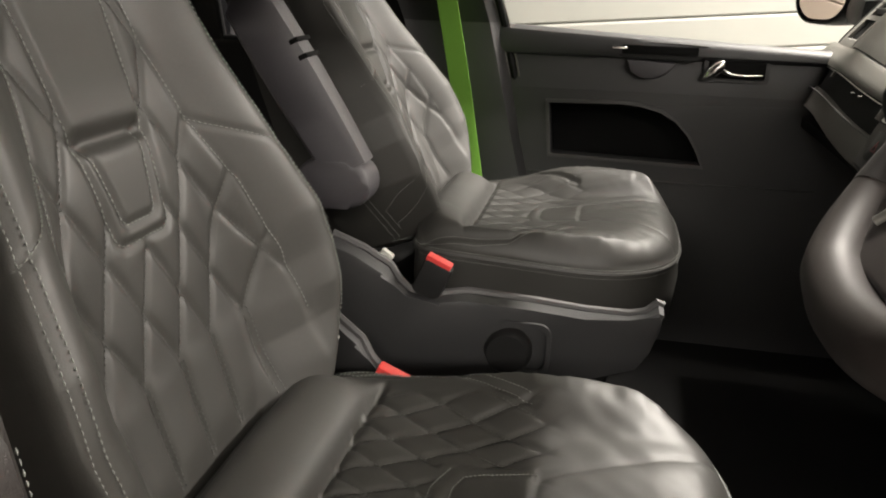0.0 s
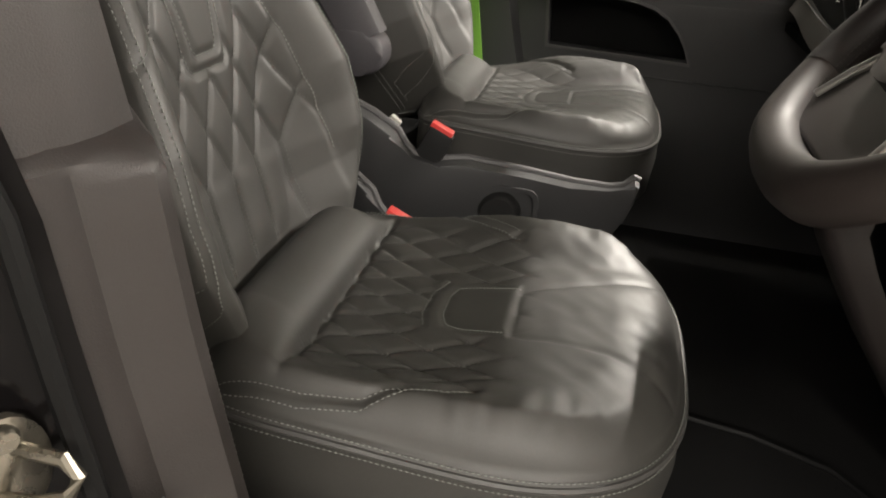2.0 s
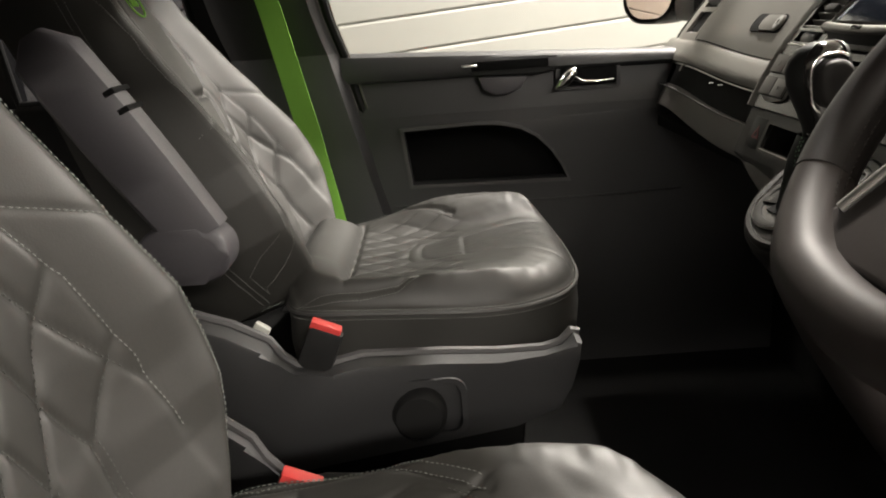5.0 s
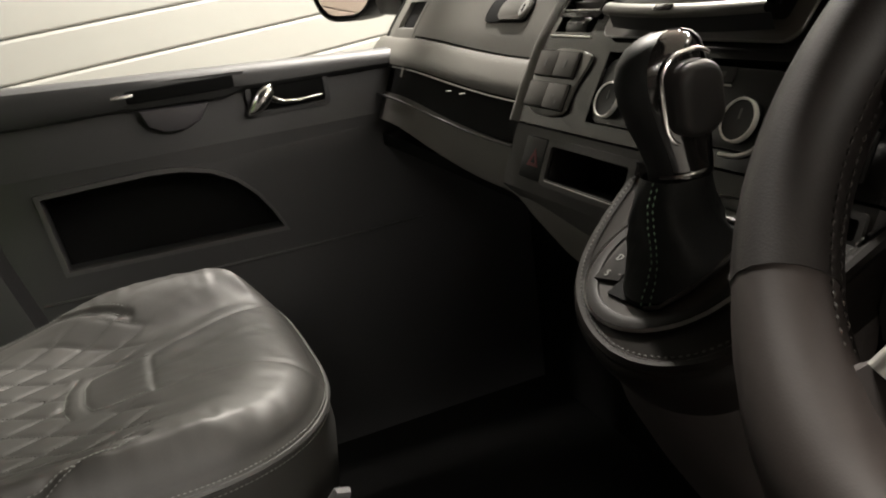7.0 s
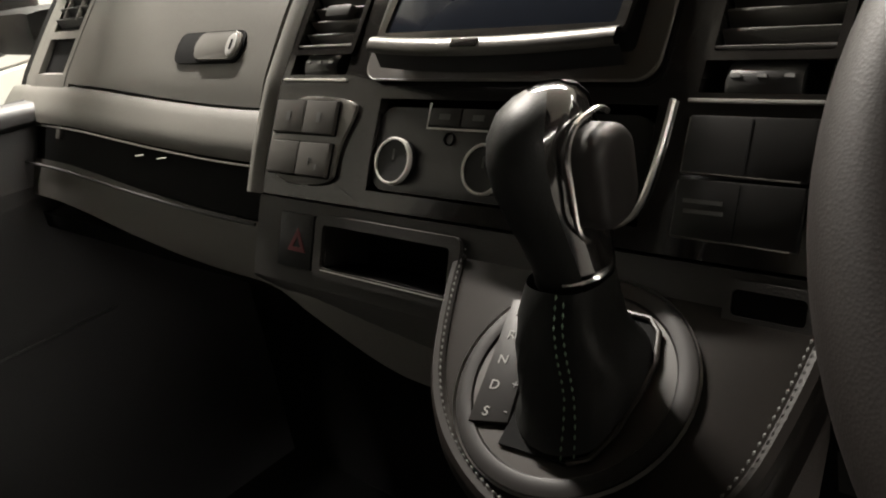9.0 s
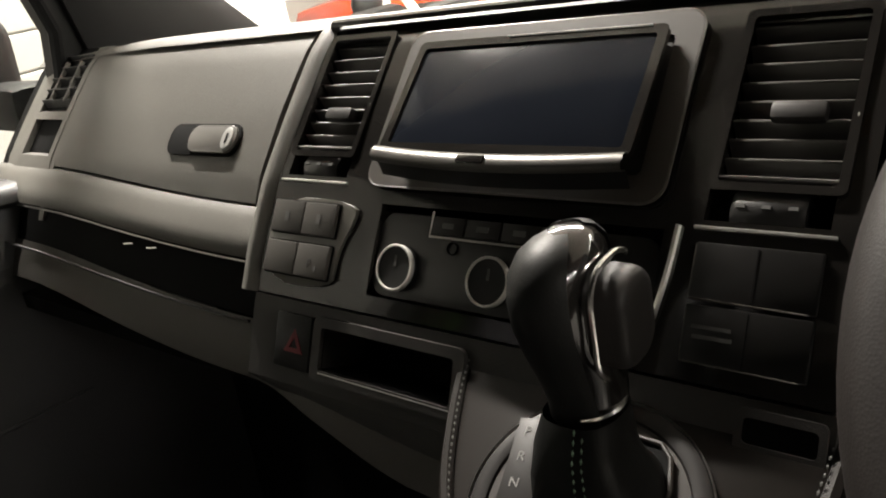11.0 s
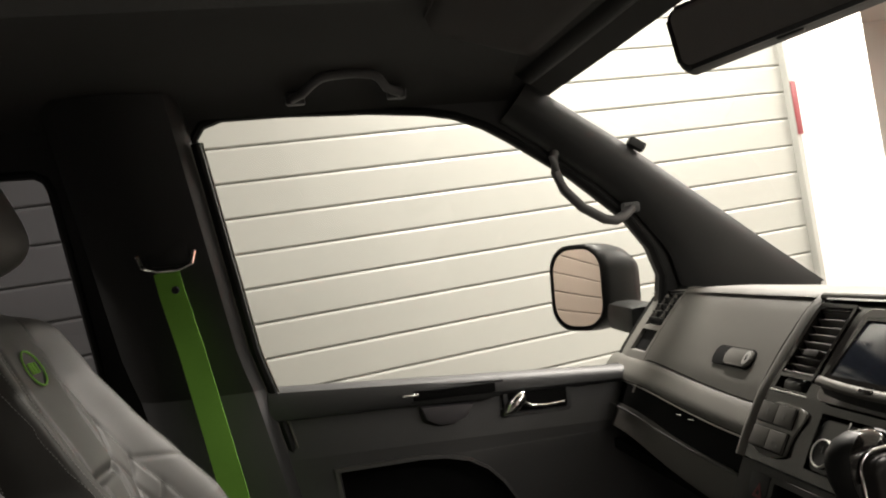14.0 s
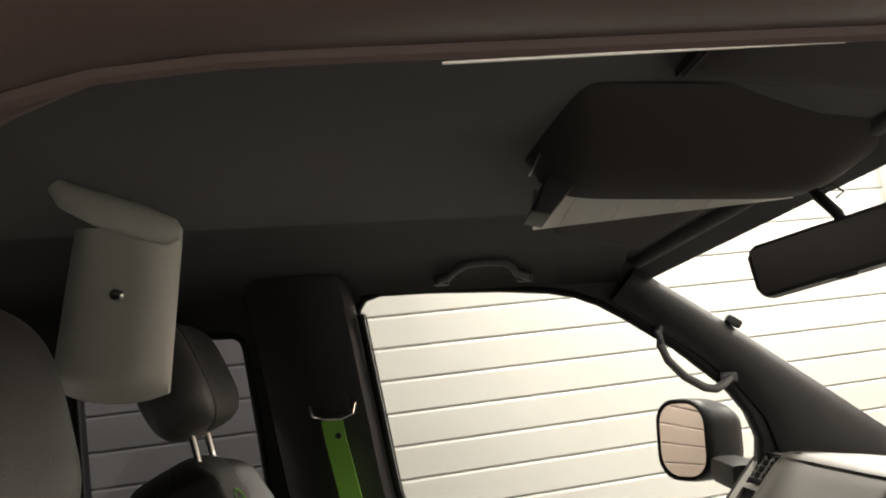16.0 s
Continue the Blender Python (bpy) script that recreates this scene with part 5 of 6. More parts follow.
# top pad running to the windscreen
def top_pad(y, k):
    x0 = face_x(1.366) if -0.24 < y < 0.24 else pad_x(y, 1.366)
    rows = [(x0 - 0.010, 1.366), (x0, 1.3725), (x0 + 0.02, 1.375), (x0 + 0.08, 1.372), (x0 + 0.2, 1.360), (1.30, 1.338), (1.55, 1.30)]
    x, z = rows[int(k)]
    hood = 0.055 * smooth(-0.24, -0.32, y) * smooth(-0.80, -0.70, y)
    return (x, y, z + (hood if 0 < k < 4 else hood * 0.2 if k == 4 else 0) - 0.010 * smooth(0.55, 0.88, y))


bm, _ = sheet(top_pad, span(-0.93, 0.88, 64), range(7))
part("top_pad", bm, DASH, dash, "grey grained dash top", sharp=60)
part("panel_brow", sweep([face(y, 1.3665, 0.002) for y in span(-0.226, 0.236, 16)], 0.006, 8), GLOSS, dash, "gloss black brow over the centre panel")

# passenger's side: glovebox lid, end vent, padded band, drawer, lip
def pad(y, z, d=0.0):
    return (pad_x(y, z) + d, y, z)


part("pad_face", panel(lambda z, y: pad(y, z, 0.008), span(1.17, 1.372, 18), span(0.250, 0.868, 30)), BLACK_AND_SHADE, dash)
lid = part("glovebox_lid", thick(sheet(lambda z, y: pad(y, z + 0.016 * smooth(0.27, 0.69, y) * (1.37 - z) / 0.15, -0.002 - 0.004 * math.sin(math.pi * (z - 1.226) / 0.15)), span(1.2265, 1.371, 16), span(0.274, 0.688, 24))[0], 0.02), DASH, dash, "grey glovebox lid", sharp=50)
frame_pad = [(0.250, 0.264), (0.692, 0.704)]
for a, b in frame_pad:
    part("lid_surround", thick(sheet(lambda z, y: pad(y, z, -0.001), span(1.18, 1.372, 16), span(a, b, 4))[0], 0.02), DASH, dash)
LM = axes(Vector(pad(0.378, 1.277, -0.0066)), (0, -1, 0), (0.80, 0, 1))
# near-black plate on the lid, coloured as the shaded hollow behind the paddle
latch = part("latch_dish", prism(rounded(0.118, 0.034, 0.012), 0.002, LM @ Matrix.Translation((0.0, 0, -0.0010)), 0.0005), BLACK_AND_SHADE, lid)
part("latch_paddle", prism(rounded(0.076, 0.029, 0.012), 0.003, LM @ Matrix.Translation((0.018, 0, 0.001)), 0.002), PADDLE, latch, "grey latch paddle")
part("lock_barrel", lathe([(0.0105, 0.0), (0.0105, 0.0042), (0.0095, 0.0048), (0.0060, 0.0046), (0, 0.0046)], LM @ Matrix.Translation((0.044, 0, 0.0005)) @ Matrix.Diagonal((0.8, 1.15, 1, 1)), 24), PRINT, latch, "pale lock barrel")
part("key_slot", box(0, 0, 0, 0.0022, 0.010, 0.001, 0, LM @ Matrix.Translation((0.044, 0, 0.0052))), BLACK_AND_SHADE, latch)

end = part("end_vent", thick(sheet(lambda z, y: pad(y, z, -0.002), span(1.236, 1.372, 14), [0.704, 0.712, 0.716])[0], 0.02), DASH, dash)
part("end_cheek", thick(sheet(lambda z, y: pad(y, z, 0.012 * smooth(0.80, 0.87, y) - 0.002), span(1.17, 1.372, 14), span(0.796, 0.87, 6))[0], 0.02), DASH, dash)
part("vent_bridge", thick(sheet(lambda z, y: pad(y, z, -0.002), [1.292, 1.296, 1.300], span(0.714, 0.80, 6))[0], 0.01), DASH, end)
part("vent_foot", thick(sheet(lambda z, y: pad(y, z, -0.002), span(1.236, 1.252, 4), span(0.704, 0.80, 6))[0], 0.01), DASH, end)
for k in range(5):
    z = 1.308 + 0.0125 * k
    part("slat", box(0, 0, 0, 0.082, 0.0025, 0.016, 0.0008, axes(Vector(pad(0.756, z, 0.004)), (0, -1, 0), (0.9, 0, 1)) @ pose(0, 0, 0, -25, 0, 0), 1), BLACK, end)
for y in (0.735, 0.776):
    part("vane", box(0, 0, 0, 0.003, 0.060, 0.006, 0.0008, axes(Vector(pad(y, 1.335, -0.002)), (0, -1, 0), (0.85, 0, 1)), 1), DASH, end)

def band(y, k):
    rows = [(1.2245, 0.003), (1.2235, -0.003), (1.216, -0.007), (1.204, -0.012), (1.194, -0.013), (1.185, -0.009), (1.180, 0.004)]
    z, d = rows[int(k)]
    z = z + 0.014 * smooth(0.27, 0.70, y)
    return (pad_x(y, z) + d, y, z)


part("padded_band", sheet(band, span(0.250, 0.868, 30), range(7))[0], DASH, dash, "grey padded band", sharp=60)
part("band_edge", sweep([(pad_x(y, 1.18 + 0.014 * smooth(0.27, 0.70, y)) - 0.002, y, 1.179 + 0.014 * smooth(0.27, 0.70, y)) for y in span(0.254, 0.80, 24)], 0.0012, 6), SATIN, dash, "thin bright edge line")
part("drawer_front", thick(sheet(lambda z, y: pad(y, z + 0.016 * smooth(0.27, 0.70, y), 0.004), span(1.133, 1.179, 6), span(0.252, 0.80, 24))[0], 0.01), BLACK_AND_SHADE, dash, "black drawer front")
part("drawer_edge", sweep([(pad_x(y, 1.126) - 0.002, y, 1.133 + 0.018 * smooth(0.27, 0.70, y)) for y in span(0.254, 0.80, 24)], 0.0015, 6), TRIM_DARK, dash)
# two chrome slivers modelled in place of highlights on the drawer front
for y in (0.415, 0.46):
    part("drawer_glint", sweep([(pad_x(y, 1.172) - 0.001, y, 1.178), (pad_x(y, 1.172) - 0.002, y + 0.018, 1.176)], 0.0012, 6), CHROME, dash)

def under(y, k):
    low = 1.083 - 0.034 * smooth(0.22, 0.03, y) + 0.024 * smooth(0.27, 0.70, y)
    rows = [(1.099 + 0.034 * smooth(0.238, 0.250, y) + 0.020 * smooth(0.27, 0.70, y), 0.001), (low + 0.012, -0.004), (low + 0.004, -0.004), (low, 0.006), (low - 0.004, 0.05), (low - 0.01, 0.25)]
    z, d = rows[int(k)]
    x = (pad_x(y, z) if y > 0.25 else face_x(z) + 0.006 + 0.012 * smooth(0.15, 0.25, y))
    return (x + d, y, z)


part("lower_lip", sheet(under, span(-0.02, 0.868, 40), range(6))[0], LIT_DASH_LIP, dash, "grey lower dash lip", sharp=60)
part("underside", box(0.96, -0.02, 1.075, 0.34, 1.7, 0.02), BLACK_AND_SHADE, dash)
# driver's side of the dash: instrument hood and lower cover
part("instrument_hood", thick(sheet(lambda y, k: [(0.80 + 0.02 * abs(y + 0.5), y, 1.16), (0.825, y, 1.24), (0.87, y, 1.32), (0.90, y, 1.40 * 1.0 + 0.0), (0.95, y, 1.432)][int(k)], span(-0.90, -0.232, 20), range(5))[0], 0.02), DASH_LOW, dash)
part("knee_cover", thick(sheet(lambda y, k: [(0.86, y, 0.98), (0.80, y, 1.03), (0.785, y, 1.10), (0.80, y, 1.165)][int(k)], span(-0.92, -0.232, 12), range(4))[0], 0.02), DASH_LOW, dash)

# ---- gear selector on its leather plinth ----
SLOPE = radians(27)
GM = axes((0.715, -0.108, 1.111), (0, -1, 0), (math.cos(SLOPE), 0, math.sin(SLOPE)))
plinth = thing("gear_plinth", (0.72, -0.11, FLOOR), "dark leather trimmed gear plinth with pale stitching", "centre console")
OUT = rounder([(-0.116, 0.085), (-0.112, 0.068), (-0.103, 0.043), (-0.092, 0.017), (-0.079, -0.009), (-0.062, -0.032), (-0.040, -0.051), (-0.012, -0.066), (0.020, -0.075), (0.050, -0.076), (0.078, -0.067), (0.100, -0.049), (0.112, -0.021), (0.117, 0.012), (0.120, 0.045), (0.122, 0.085)])
TOP = OUT + [(0.122, 0.11), (-0.118, 0.11)]
# the rear line of the console body, falling forwards to the floor
BODY_Z = [0.52, 0.61, 0.694, 0.756, 0.81, 0.876, 0.933, 1.0, 1.03, 1.076]
BODY_X = [1.00, 0.945, 0.887, 0.840, 0.798, 0.757, 0.722, 0.690, 0.672, 0.650]
bm = bmesh.new()
loops = []
for grow, h in ((0.0, 0.0), (0.004, -0.003), (0.006, -0.008), (0.004, -0.020), (-0.001, -0.04), (-0.003, -0.07), (-0.004, -0.11), (-0.006, -0.16), (-0.008, -0.22), (-0.01, -0.29), (-0.01, -0.36), (-0.01, -0.43), (-0.01, -0.50)):
    row = []
    k = smooth(0.012, 0.10, -h)
    for a, b in TOP:
        r = math.hypot(a, b) or 1
        p = GM @ Vector((a + a / r * grow, b + b / r * grow, 0)) + Vector((0.5 * max(0, -h - 0.012), 0, h))
        z = 1.076 + h
        body = Vector((float(np.interp(z, BODY_Z, BODY_X)) + 0.32 * (b + 0.076), p.y, z))
        row.append(bm.verts.new(p.lerp(body, k)))
    loops.append(row)
bm.faces.new(loops[0])
lower = bmesh.new()
for k, (a, b) in enumerate(zip(loops, loops[1:])):
    for i in range(len(TOP)):
        j = (i + 1) % len(TOP)
        if k < 4:
            bm.faces.new((a[i], a[j], b[j], b[i]))
        else:
            lower.faces.new([lower.verts.new(v.co) for v in (a[i], a[j], b[j], b[i])])
bmesh.ops.remove_doubles(lower, verts=lower.verts[:], dist=1e-5)
bmesh.ops.delete(bm, geom=[v for v in bm.verts if not v.link_faces], context="VERTS")
bmesh.ops.triangulate(bm, faces=[f for f in bm.faces if len(f.verts) > 4])
part("cover", bm, PLINTH, plinth, sharp=50)
part("console_body", lower, CONSOLE, plinth, "dark brown moulded console body", sharp=50)
part("edge_roll", sweep([GM @ Vector((a * 1.01, b * 1.01, -0.002)) for a, b in OUT], 0.0055, 8), PLINTH, plinth)
bm = bmesh.new()
for k in (0.965, 1.045):
    stitches([GM @ Vector((a * k, b * k, 0.0042 if k < 1 else -0.002)) for a, b in OUT], 0.005, 0.0034, 0.0009, bm=bm)
part("stitching", bm, QUILT_THREAD, plinth, "pale twin stitching", recalc=False)

gear = thing("gear_selector", (0.72, -0.108, 1.098), "black leather automatic gear lever with chrome trim", "gear lever")
ring = part("selector_ring", lathe([(0.066, 0.002), (0.068, 0.0045), (0.074, 0.0055), (0.079, 0.0045), (0.081, 0.0)], GM @ Matrix.Translation((0.008, 0.006, 0)) @ Matrix.Diagonal((0.86, 0.86, 1, 1)), 48), SELECTOR, gear, "gloss black selector ring")
part("ring_chrome", lathe([(0.0800, 0.002), (0.0806, 0.0052), (0.0812, 0.002)], GM @ Matrix.Translation((0.008, 0.006, 0)) @ Matrix.Diagonal((0.86, 0.86, 1, 1)), 48), SATIN, ring)
part("ring_plate", lathe([(0, 0.003), (0.067, 0.003), (0.067, 0.0)], GM @ Matrix.Translation((0.008, 0.006, 0)) @ Matrix.Diagonal((0.86, 0.86, 1, 1)), 48), RING, ring)
strip = part("gate_strip", prism([(-0.052, 0.046), (-0.032, 0.050), (-0.012, -0.030), (-0.036, -0.036)], 0.003, GM @ Matrix.Translation((0, 0, 0.003)), 0.0008), SELECTOR, ring, "dark gear position strip")
for i, ch in enumerate("PRNDS"):
    lettering("gear_letter", ch, 0.0085, GM @ Matrix.Translation((-0.0425 + 0.0036 * i, 0.038 - 0.0165 * i, 0.0064)) @ pose(0, 0, 0, 0, 0, 10), LETTER, strip)
for ch, b in (("+", -0.012), ("-", -0.028)):
    lettering("gear_letter", ch, 0.0085, GM @ Matrix.Translation((-0.018 - 0.2 * (b + 0.02), b + 0.004, 0.0064)), DIM_PRINT, strip)

gate = [(0.012, 0.054), (0.036, 0.053), (0.044, 0.046), (0.050, 0.028), (0.047, -0.014), (0.040, -0.034), (0.030, -0.040)]
part("gate_well", prism([(-0.014, 0.052)] + gate + [(-0.012, -0.042)], 0.002, GM @ Matrix.Translation((0, 0, 0.003))), BLACK_AND_SHADE, ring)
part("gate_rim", sweep([GM @ Vector((a, b, 0.006)) for a, b in gate], 0.0016, 8), RING, ring)
axis = Vector((0.008, 0.004, 0.2)).normalized()
base = GM @ Vector((0.017, 0.003, 0.002))
bm = bmesh.new()
rows = []
for f, w, d in ((0, 0.0320, 0.041), (0.06, 0.0325, 0.0415), (0.16, 0.0300, 0.039), (0.3, 0.0275, 0.036), (0.45, 0.0255, 0.033), (0.6, 0.0238, 0.030), (0.8, 0.0220, 0.0265), (1.0, 0.0198, 0.0232)):
    c = base + axis * (0.068 * f) + Vector((0.004 * math.sin(f * 6), 0, 0))
    m = axes(c, (0, -1, 0), (1, 0, 0.35 * (1 - f)))
    row = []
    for k in range(32):
        t = 2 * math.pi * k / 32
        fold = 1 + (0.10 * math.sin(3 * t + 5 * f) + 0.05 * math.sin(7 * t + 9 * f)) * math.sin(math.pi * min(1, f * 0.9 + 0.1))
        e = lambda q: math.copysign(abs(q) ** 0.75, q)
        row.append(bm.verts.new(m @ Vector((w * e(math.cos(t)) * fold, d * e(math.sin(t)) * fold, 0))))
    rows.append(row)
for a, b in zip(rows, rows[1:]):
    for k in range(32):
        j = (k + 1) % 32
        bm.faces.new((a[k], a[j], b[j], b[k]))
gaiter_rows = [[v.co.copy() for v in row] for row in rows]
gaiter = part("gaiter", bm, GEAR_LEATHER, gear, "creased black leather gaiter", sharp=80)
bm = bmesh.new()
for k in (25, 26):
    stitches([row[k] + (row[k] - sum(row, Vector()) / 32).normalized() * 0.0008 for row in gaiter_rows], 0.005, 0.0035, bm=bm)
part("gaiter_stitch", bm, GREEN_THREAD, gaiter, "grey-green twin stitching", recalc=False)

neck = base + axis * 0.066
KM = axes(neck, (0, -1, 0), (1, 0, 0.06))
bm = bmesh.new()
rows = []
KNOB = [(0.0, 0.0188, 0.0215, 0.003, 0), (0.010, 0.0190, 0.0222, 0.002, 0), (0.024, 0.0200, 0.0248, -0.001, 0.001), (0.040, 0.0216, 0.0288, -0.005, 0.002), (0.056, 0.0226, 0.0318, -0.009, 0.002), (0.070, 0.0226, 0.0325, -0.011, 0.002), (0.081, 0.0212, 0.0302, -0.0115, 0.002), (0.090, 0.0180, 0.0252, -0.0105, 0.001), (0.0955, 0.0125, 0.0175, -0.009, 0), (0.098, 0.0065, 0.0090, -0.008, 0), (0.0985, 0.001, 0.001, -0.008, 0)]
for h, w, d, dx, dy in KNOB:
    c = neck + axis * h + Vector((dx, dy, 0))
    m = axes(c, (0, -1, 0), (1, 0, 0.06))
    rows.append([bm.verts.new(m @ Vector((w * math.cos(t), d * math.sin(t), 0))) for t in (2 * math.pi * k / 32 for k in range(32))])
for a, b in zip(rows, rows[1:]):
    for k in range(32):
        j = (k + 1) % 32
        bm.faces.new((a[k], a[j], b[j], b[k]))
bm.faces.new(rows[0][::-1]), bm.faces.new(rows[-1])
knob = part("lever_knob", bm, GLOSS, gear, "gloss black gear knob", sharp=80)
bm = bmesh.new()
rows = []
for h, w, d, dx, dy in KNOB[:-1]:
    m = axes(neck + axis * h * 1.006 + Vector((dx, dy, 0)), (0, -1, 0), (1, 0, 0.06))
    rows.append([bm.verts.new(m @ Vector(((w + 0.0012) * math.cos(t), (d + 0.0012) * math.sin(t), 0))) for t in (2 * math.pi * k / 64 for k in range(64))])
for a, b in zip(rows, rows[1:]):
    for k in range(64):
        j = (k + 1) % 64
        if -0.86 < math.cos(2 * math.pi * (k + 0.5) / 64) < 0.72:
            bm.faces.new((a[k], a[j], b[j], b[k]))
bmesh.ops.delete(bm, geom=[v for v in bm.verts if not v.link_faces], context="VERTS")
part("leather_band", bm, GEAR_LEATHER, knob, "black leather band over the knob", sharp=80)
side = neck + axis * 0.057 + Vector((-0.006, -0.0185, 0))
NM = axes(side, (1, 0, 0.1), (0, 0, 1))
bm = bmesh.new()
loops = [[bm.verts.new(NM @ Vector((a * k, b * k, h))) for a, b in rounded(0.036, 0.048, 0.014, 6)] for k, h in ((1.0, 0.0), (1.0, 0.009), (0.97, 0.0125), (0.90, 0.0150), (0.76, 0.0165), (0.45, 0.0172))]
for a, b in zip(loops, loops[1:]):
    for i in range(len(a)):
        j = (i + 1) % len(a)
        bm.faces.new((a[i], a[j], b[j], b[i]))
bm.faces.new(loops[-1])
part("thumb_button", bm, BUTTON, knob, "grey thumb release button", sharp=60)
part("chrome_trim", sweep([NM @ Vector((a, b, 0.0035)) for a, b in rounded(0.043, 0.060, 0.017, 8)[4:24]], 0.0015, 8, up=(0, 1, 0)), CHROME, knob, "chrome trim line")
part("knob_collar", sweep([KM @ Vector((0.0190 * math.cos(t), 0.0210 * math.sin(t), 0.006)) for t in span(-1.2, 0.6, 12)], 0.0014, 6), CHROME, knob, "chrome collar line")

# ---- steering wheel ----
WT = radians(41.8)
WC = Vector((0.714, -0.473, 1.2665))
WN = Vector((-math.cos(WT), 0, math.sin(WT)))
WM = axes(WC, (0, -1, 0), WN.cross(Vector((0, -1, 0))))
R = 0.2075


def rim(t):
    """The wheel's line, with its flattened bottom."""
    a, b = R * math.cos(t), R * math.sin(t)
    if b < -0.188:
        b = -0.188 - 0.6 * (-0.188 - b)
    return WM @ Vector((a, b, 0))


wheel = thing("steering_wheel", tuple(WC), "black leather steering wheel with perforated grips and satin spokes", "steering wheel")


def arc(a0, a1, n):
    return [rim(radians(a)) for a in span(a0, a1, n)]


part("rim", sweep(arc(0, 360, 73)[:-1], [0.0225 + 0.0045 * smooth(-0.55, -0.95, math.sin(radians(a))) for a in span(0, 360, 73)[:-1]], 16, closed=True, up=tuple(WN), squash=1.15), WHEEL_LEATHER, wheel, "thick leather rim", sharp=80)
for a0, a1 in ((140, 215), (-35, 40)):
    part("grip", sweep(arc(a0, a1, 24), 0.0232, 16, up=tuple(WN), squash=1.15), GRIP_SHADED, wheel, "perforated leather grip", sharp=80)
bm = bmesh.new()
for s0 in (-0.004, 0.004):
    line = []
    for a in span(0, 360, 180):
        p = WM.inverted() @ rim(radians(a))
        q = Vector((p.x, p.y, 0)).normalized()
        line.append(WM @ (p - q * 0.0230 + Vector((0, 0, s0))))
    stitches(line, 0.006, 0.005, 0.0011, bm=bm)
part("rim_stitching", bm, FAINT_THREAD, wheel, "pale cross stitching inside the rim", recalc=False)
part("hub", prism(rounder([(-0.092, 0.050), (-0.05, 0.074), (0.05, 0.074), (0.092, 0.050), (0.098, 0.0), (0.078, -0.055), (0.045, -0.092), (-0.045, -0.092), (-0.078, -0.055), (-0.098, 0.0)], 2, True), 0.042, WM @ Matrix.Translation((0, 0, -0.020)), 0.016, 4), WHEEL_LEATHER, wheel, "padded airbag cover")
part("hub_badge", lathe([(0, 0.003), (0.020, 0.003), (0.026, 0.0018), (0.028, 0.0)], WM @ Matrix.Translation((0, 0.005, 0.0215)), 28), SATIN, wheel, "round silver badge")
for a, b, sg in ((-0.11, 0.01, 1), (0.11, 0.01, -1)):
    spoke = part("spoke", box(0, 0, 0, 0.115, 0.056, 0.018, 0.007, WM @ Matrix.Translation((a * 1.22, b, -0.008))), WHEEL_LEATHER, wheel)
    part("spoke_keys", box(0, 0, 0, 0.034, 0.030, 0.008, 0.003, WM @ Matrix.Translation((a * 1.15, b, 0.003))), BLACK, spoke)
    part("spoke_trim", sweep([WM @ Vector((a * 0.75, b - 0.030, 0.0)), WM @ Vector((a * 1.05, b - 0.028, 0.001)), WM @ Vector((a * 1.35, b - 0.020, 0.0))], 0.004, 8), SATIN, spoke, "satin silver spoke edge")
low = part("lower_spoke", prism([(-0.060, -0.045), (0.060, -0.045), (0.074, -0.085), (0.098, -0.118), (0.128, -0.140), (0.118, -0.172), (-0.118, -0.172), (-0.128, -0.140), (-0.098, -0.118), (-0.074, -0.085)], 0.018, WM @ Matrix.Translation((0, 0, -0.014)), 0.006, 3), WHEEL_LEATHER, wheel)
for sg in (-1, 1):
    part("spoke_bar", sweep([WM @ Vector((sg * 0.086, -0.062, 0.003)), WM @ Vector((sg * 0.098, -0.100, 0.006)), WM @ Vector((sg * 0.110, -0.136, 0.005))], 0.0055, 10), SATIN, low, "satin silver spoke bar")
column = thing("steering_column", tuple(WC - WN * 0.1), "dark grey plastic steering column shroud with stalks", "steering column")
part("shroud", lathe([(0, 0.03), (0.050, 0.03), (0.058, 0.02), (0.062, -0.02), (0.070, -0.14), (0, -0.14)], WM @ Matrix.Translation((0, -0.010, -0.055)), 24), DASH_LOW, column)
part("lower_shroud", prism([(-0.05, 0.0), (0.05, 0.0), (0.06, -0.07), (-0.06, -0.07)], 0.14, WM @ Matrix.Translation((0, -0.02, -0.19)), 0.01), DASH_LOW, column)
for sg in (-1, 1):
    part("stalk", sweep([WM @ Vector((sg * 0.05, 0.01, -0.06)), WM @ Vector((sg * 0.13, 0.02, -0.055)), WM @ Vector((sg * 0.165, 0.022, -0.05))], [0.006, 0.009, 0.007], 10), BLACK, column)

# ---- under the roof ----
def grab(points, radius, label, place, feet=()):
    g = thing("grab_handle", place, label, "grab handle", "grab handles")
    part("bar", sweep(points, radius, 10), TRIM, g)
    for f in feet:
        part("mount", box(*f, 0.035, 0.02, 0.022, 0.006), TRIM_DARK, g)
    return g


grab([(0.215, 0.612, 1.778), (0.236, 0.602, 1.784), (0.252, 0.591, 1.796), (0.268, 0.584, 1.805), (0.285, 0.581, 1.808), (0.325, 0.580, 1.810), (0.358, 0.582, 1.807), (0.372, 0.586, 1.799), (0.383, 0.598, 1.785), (0.409, 0.612, 1.778)], 0.008, "grey plastic roof grab handle over the door", (0.32, 0.63, 1.80), [(0.222, 0.622, 1.780), (0.402, 0.622, 1.780)])
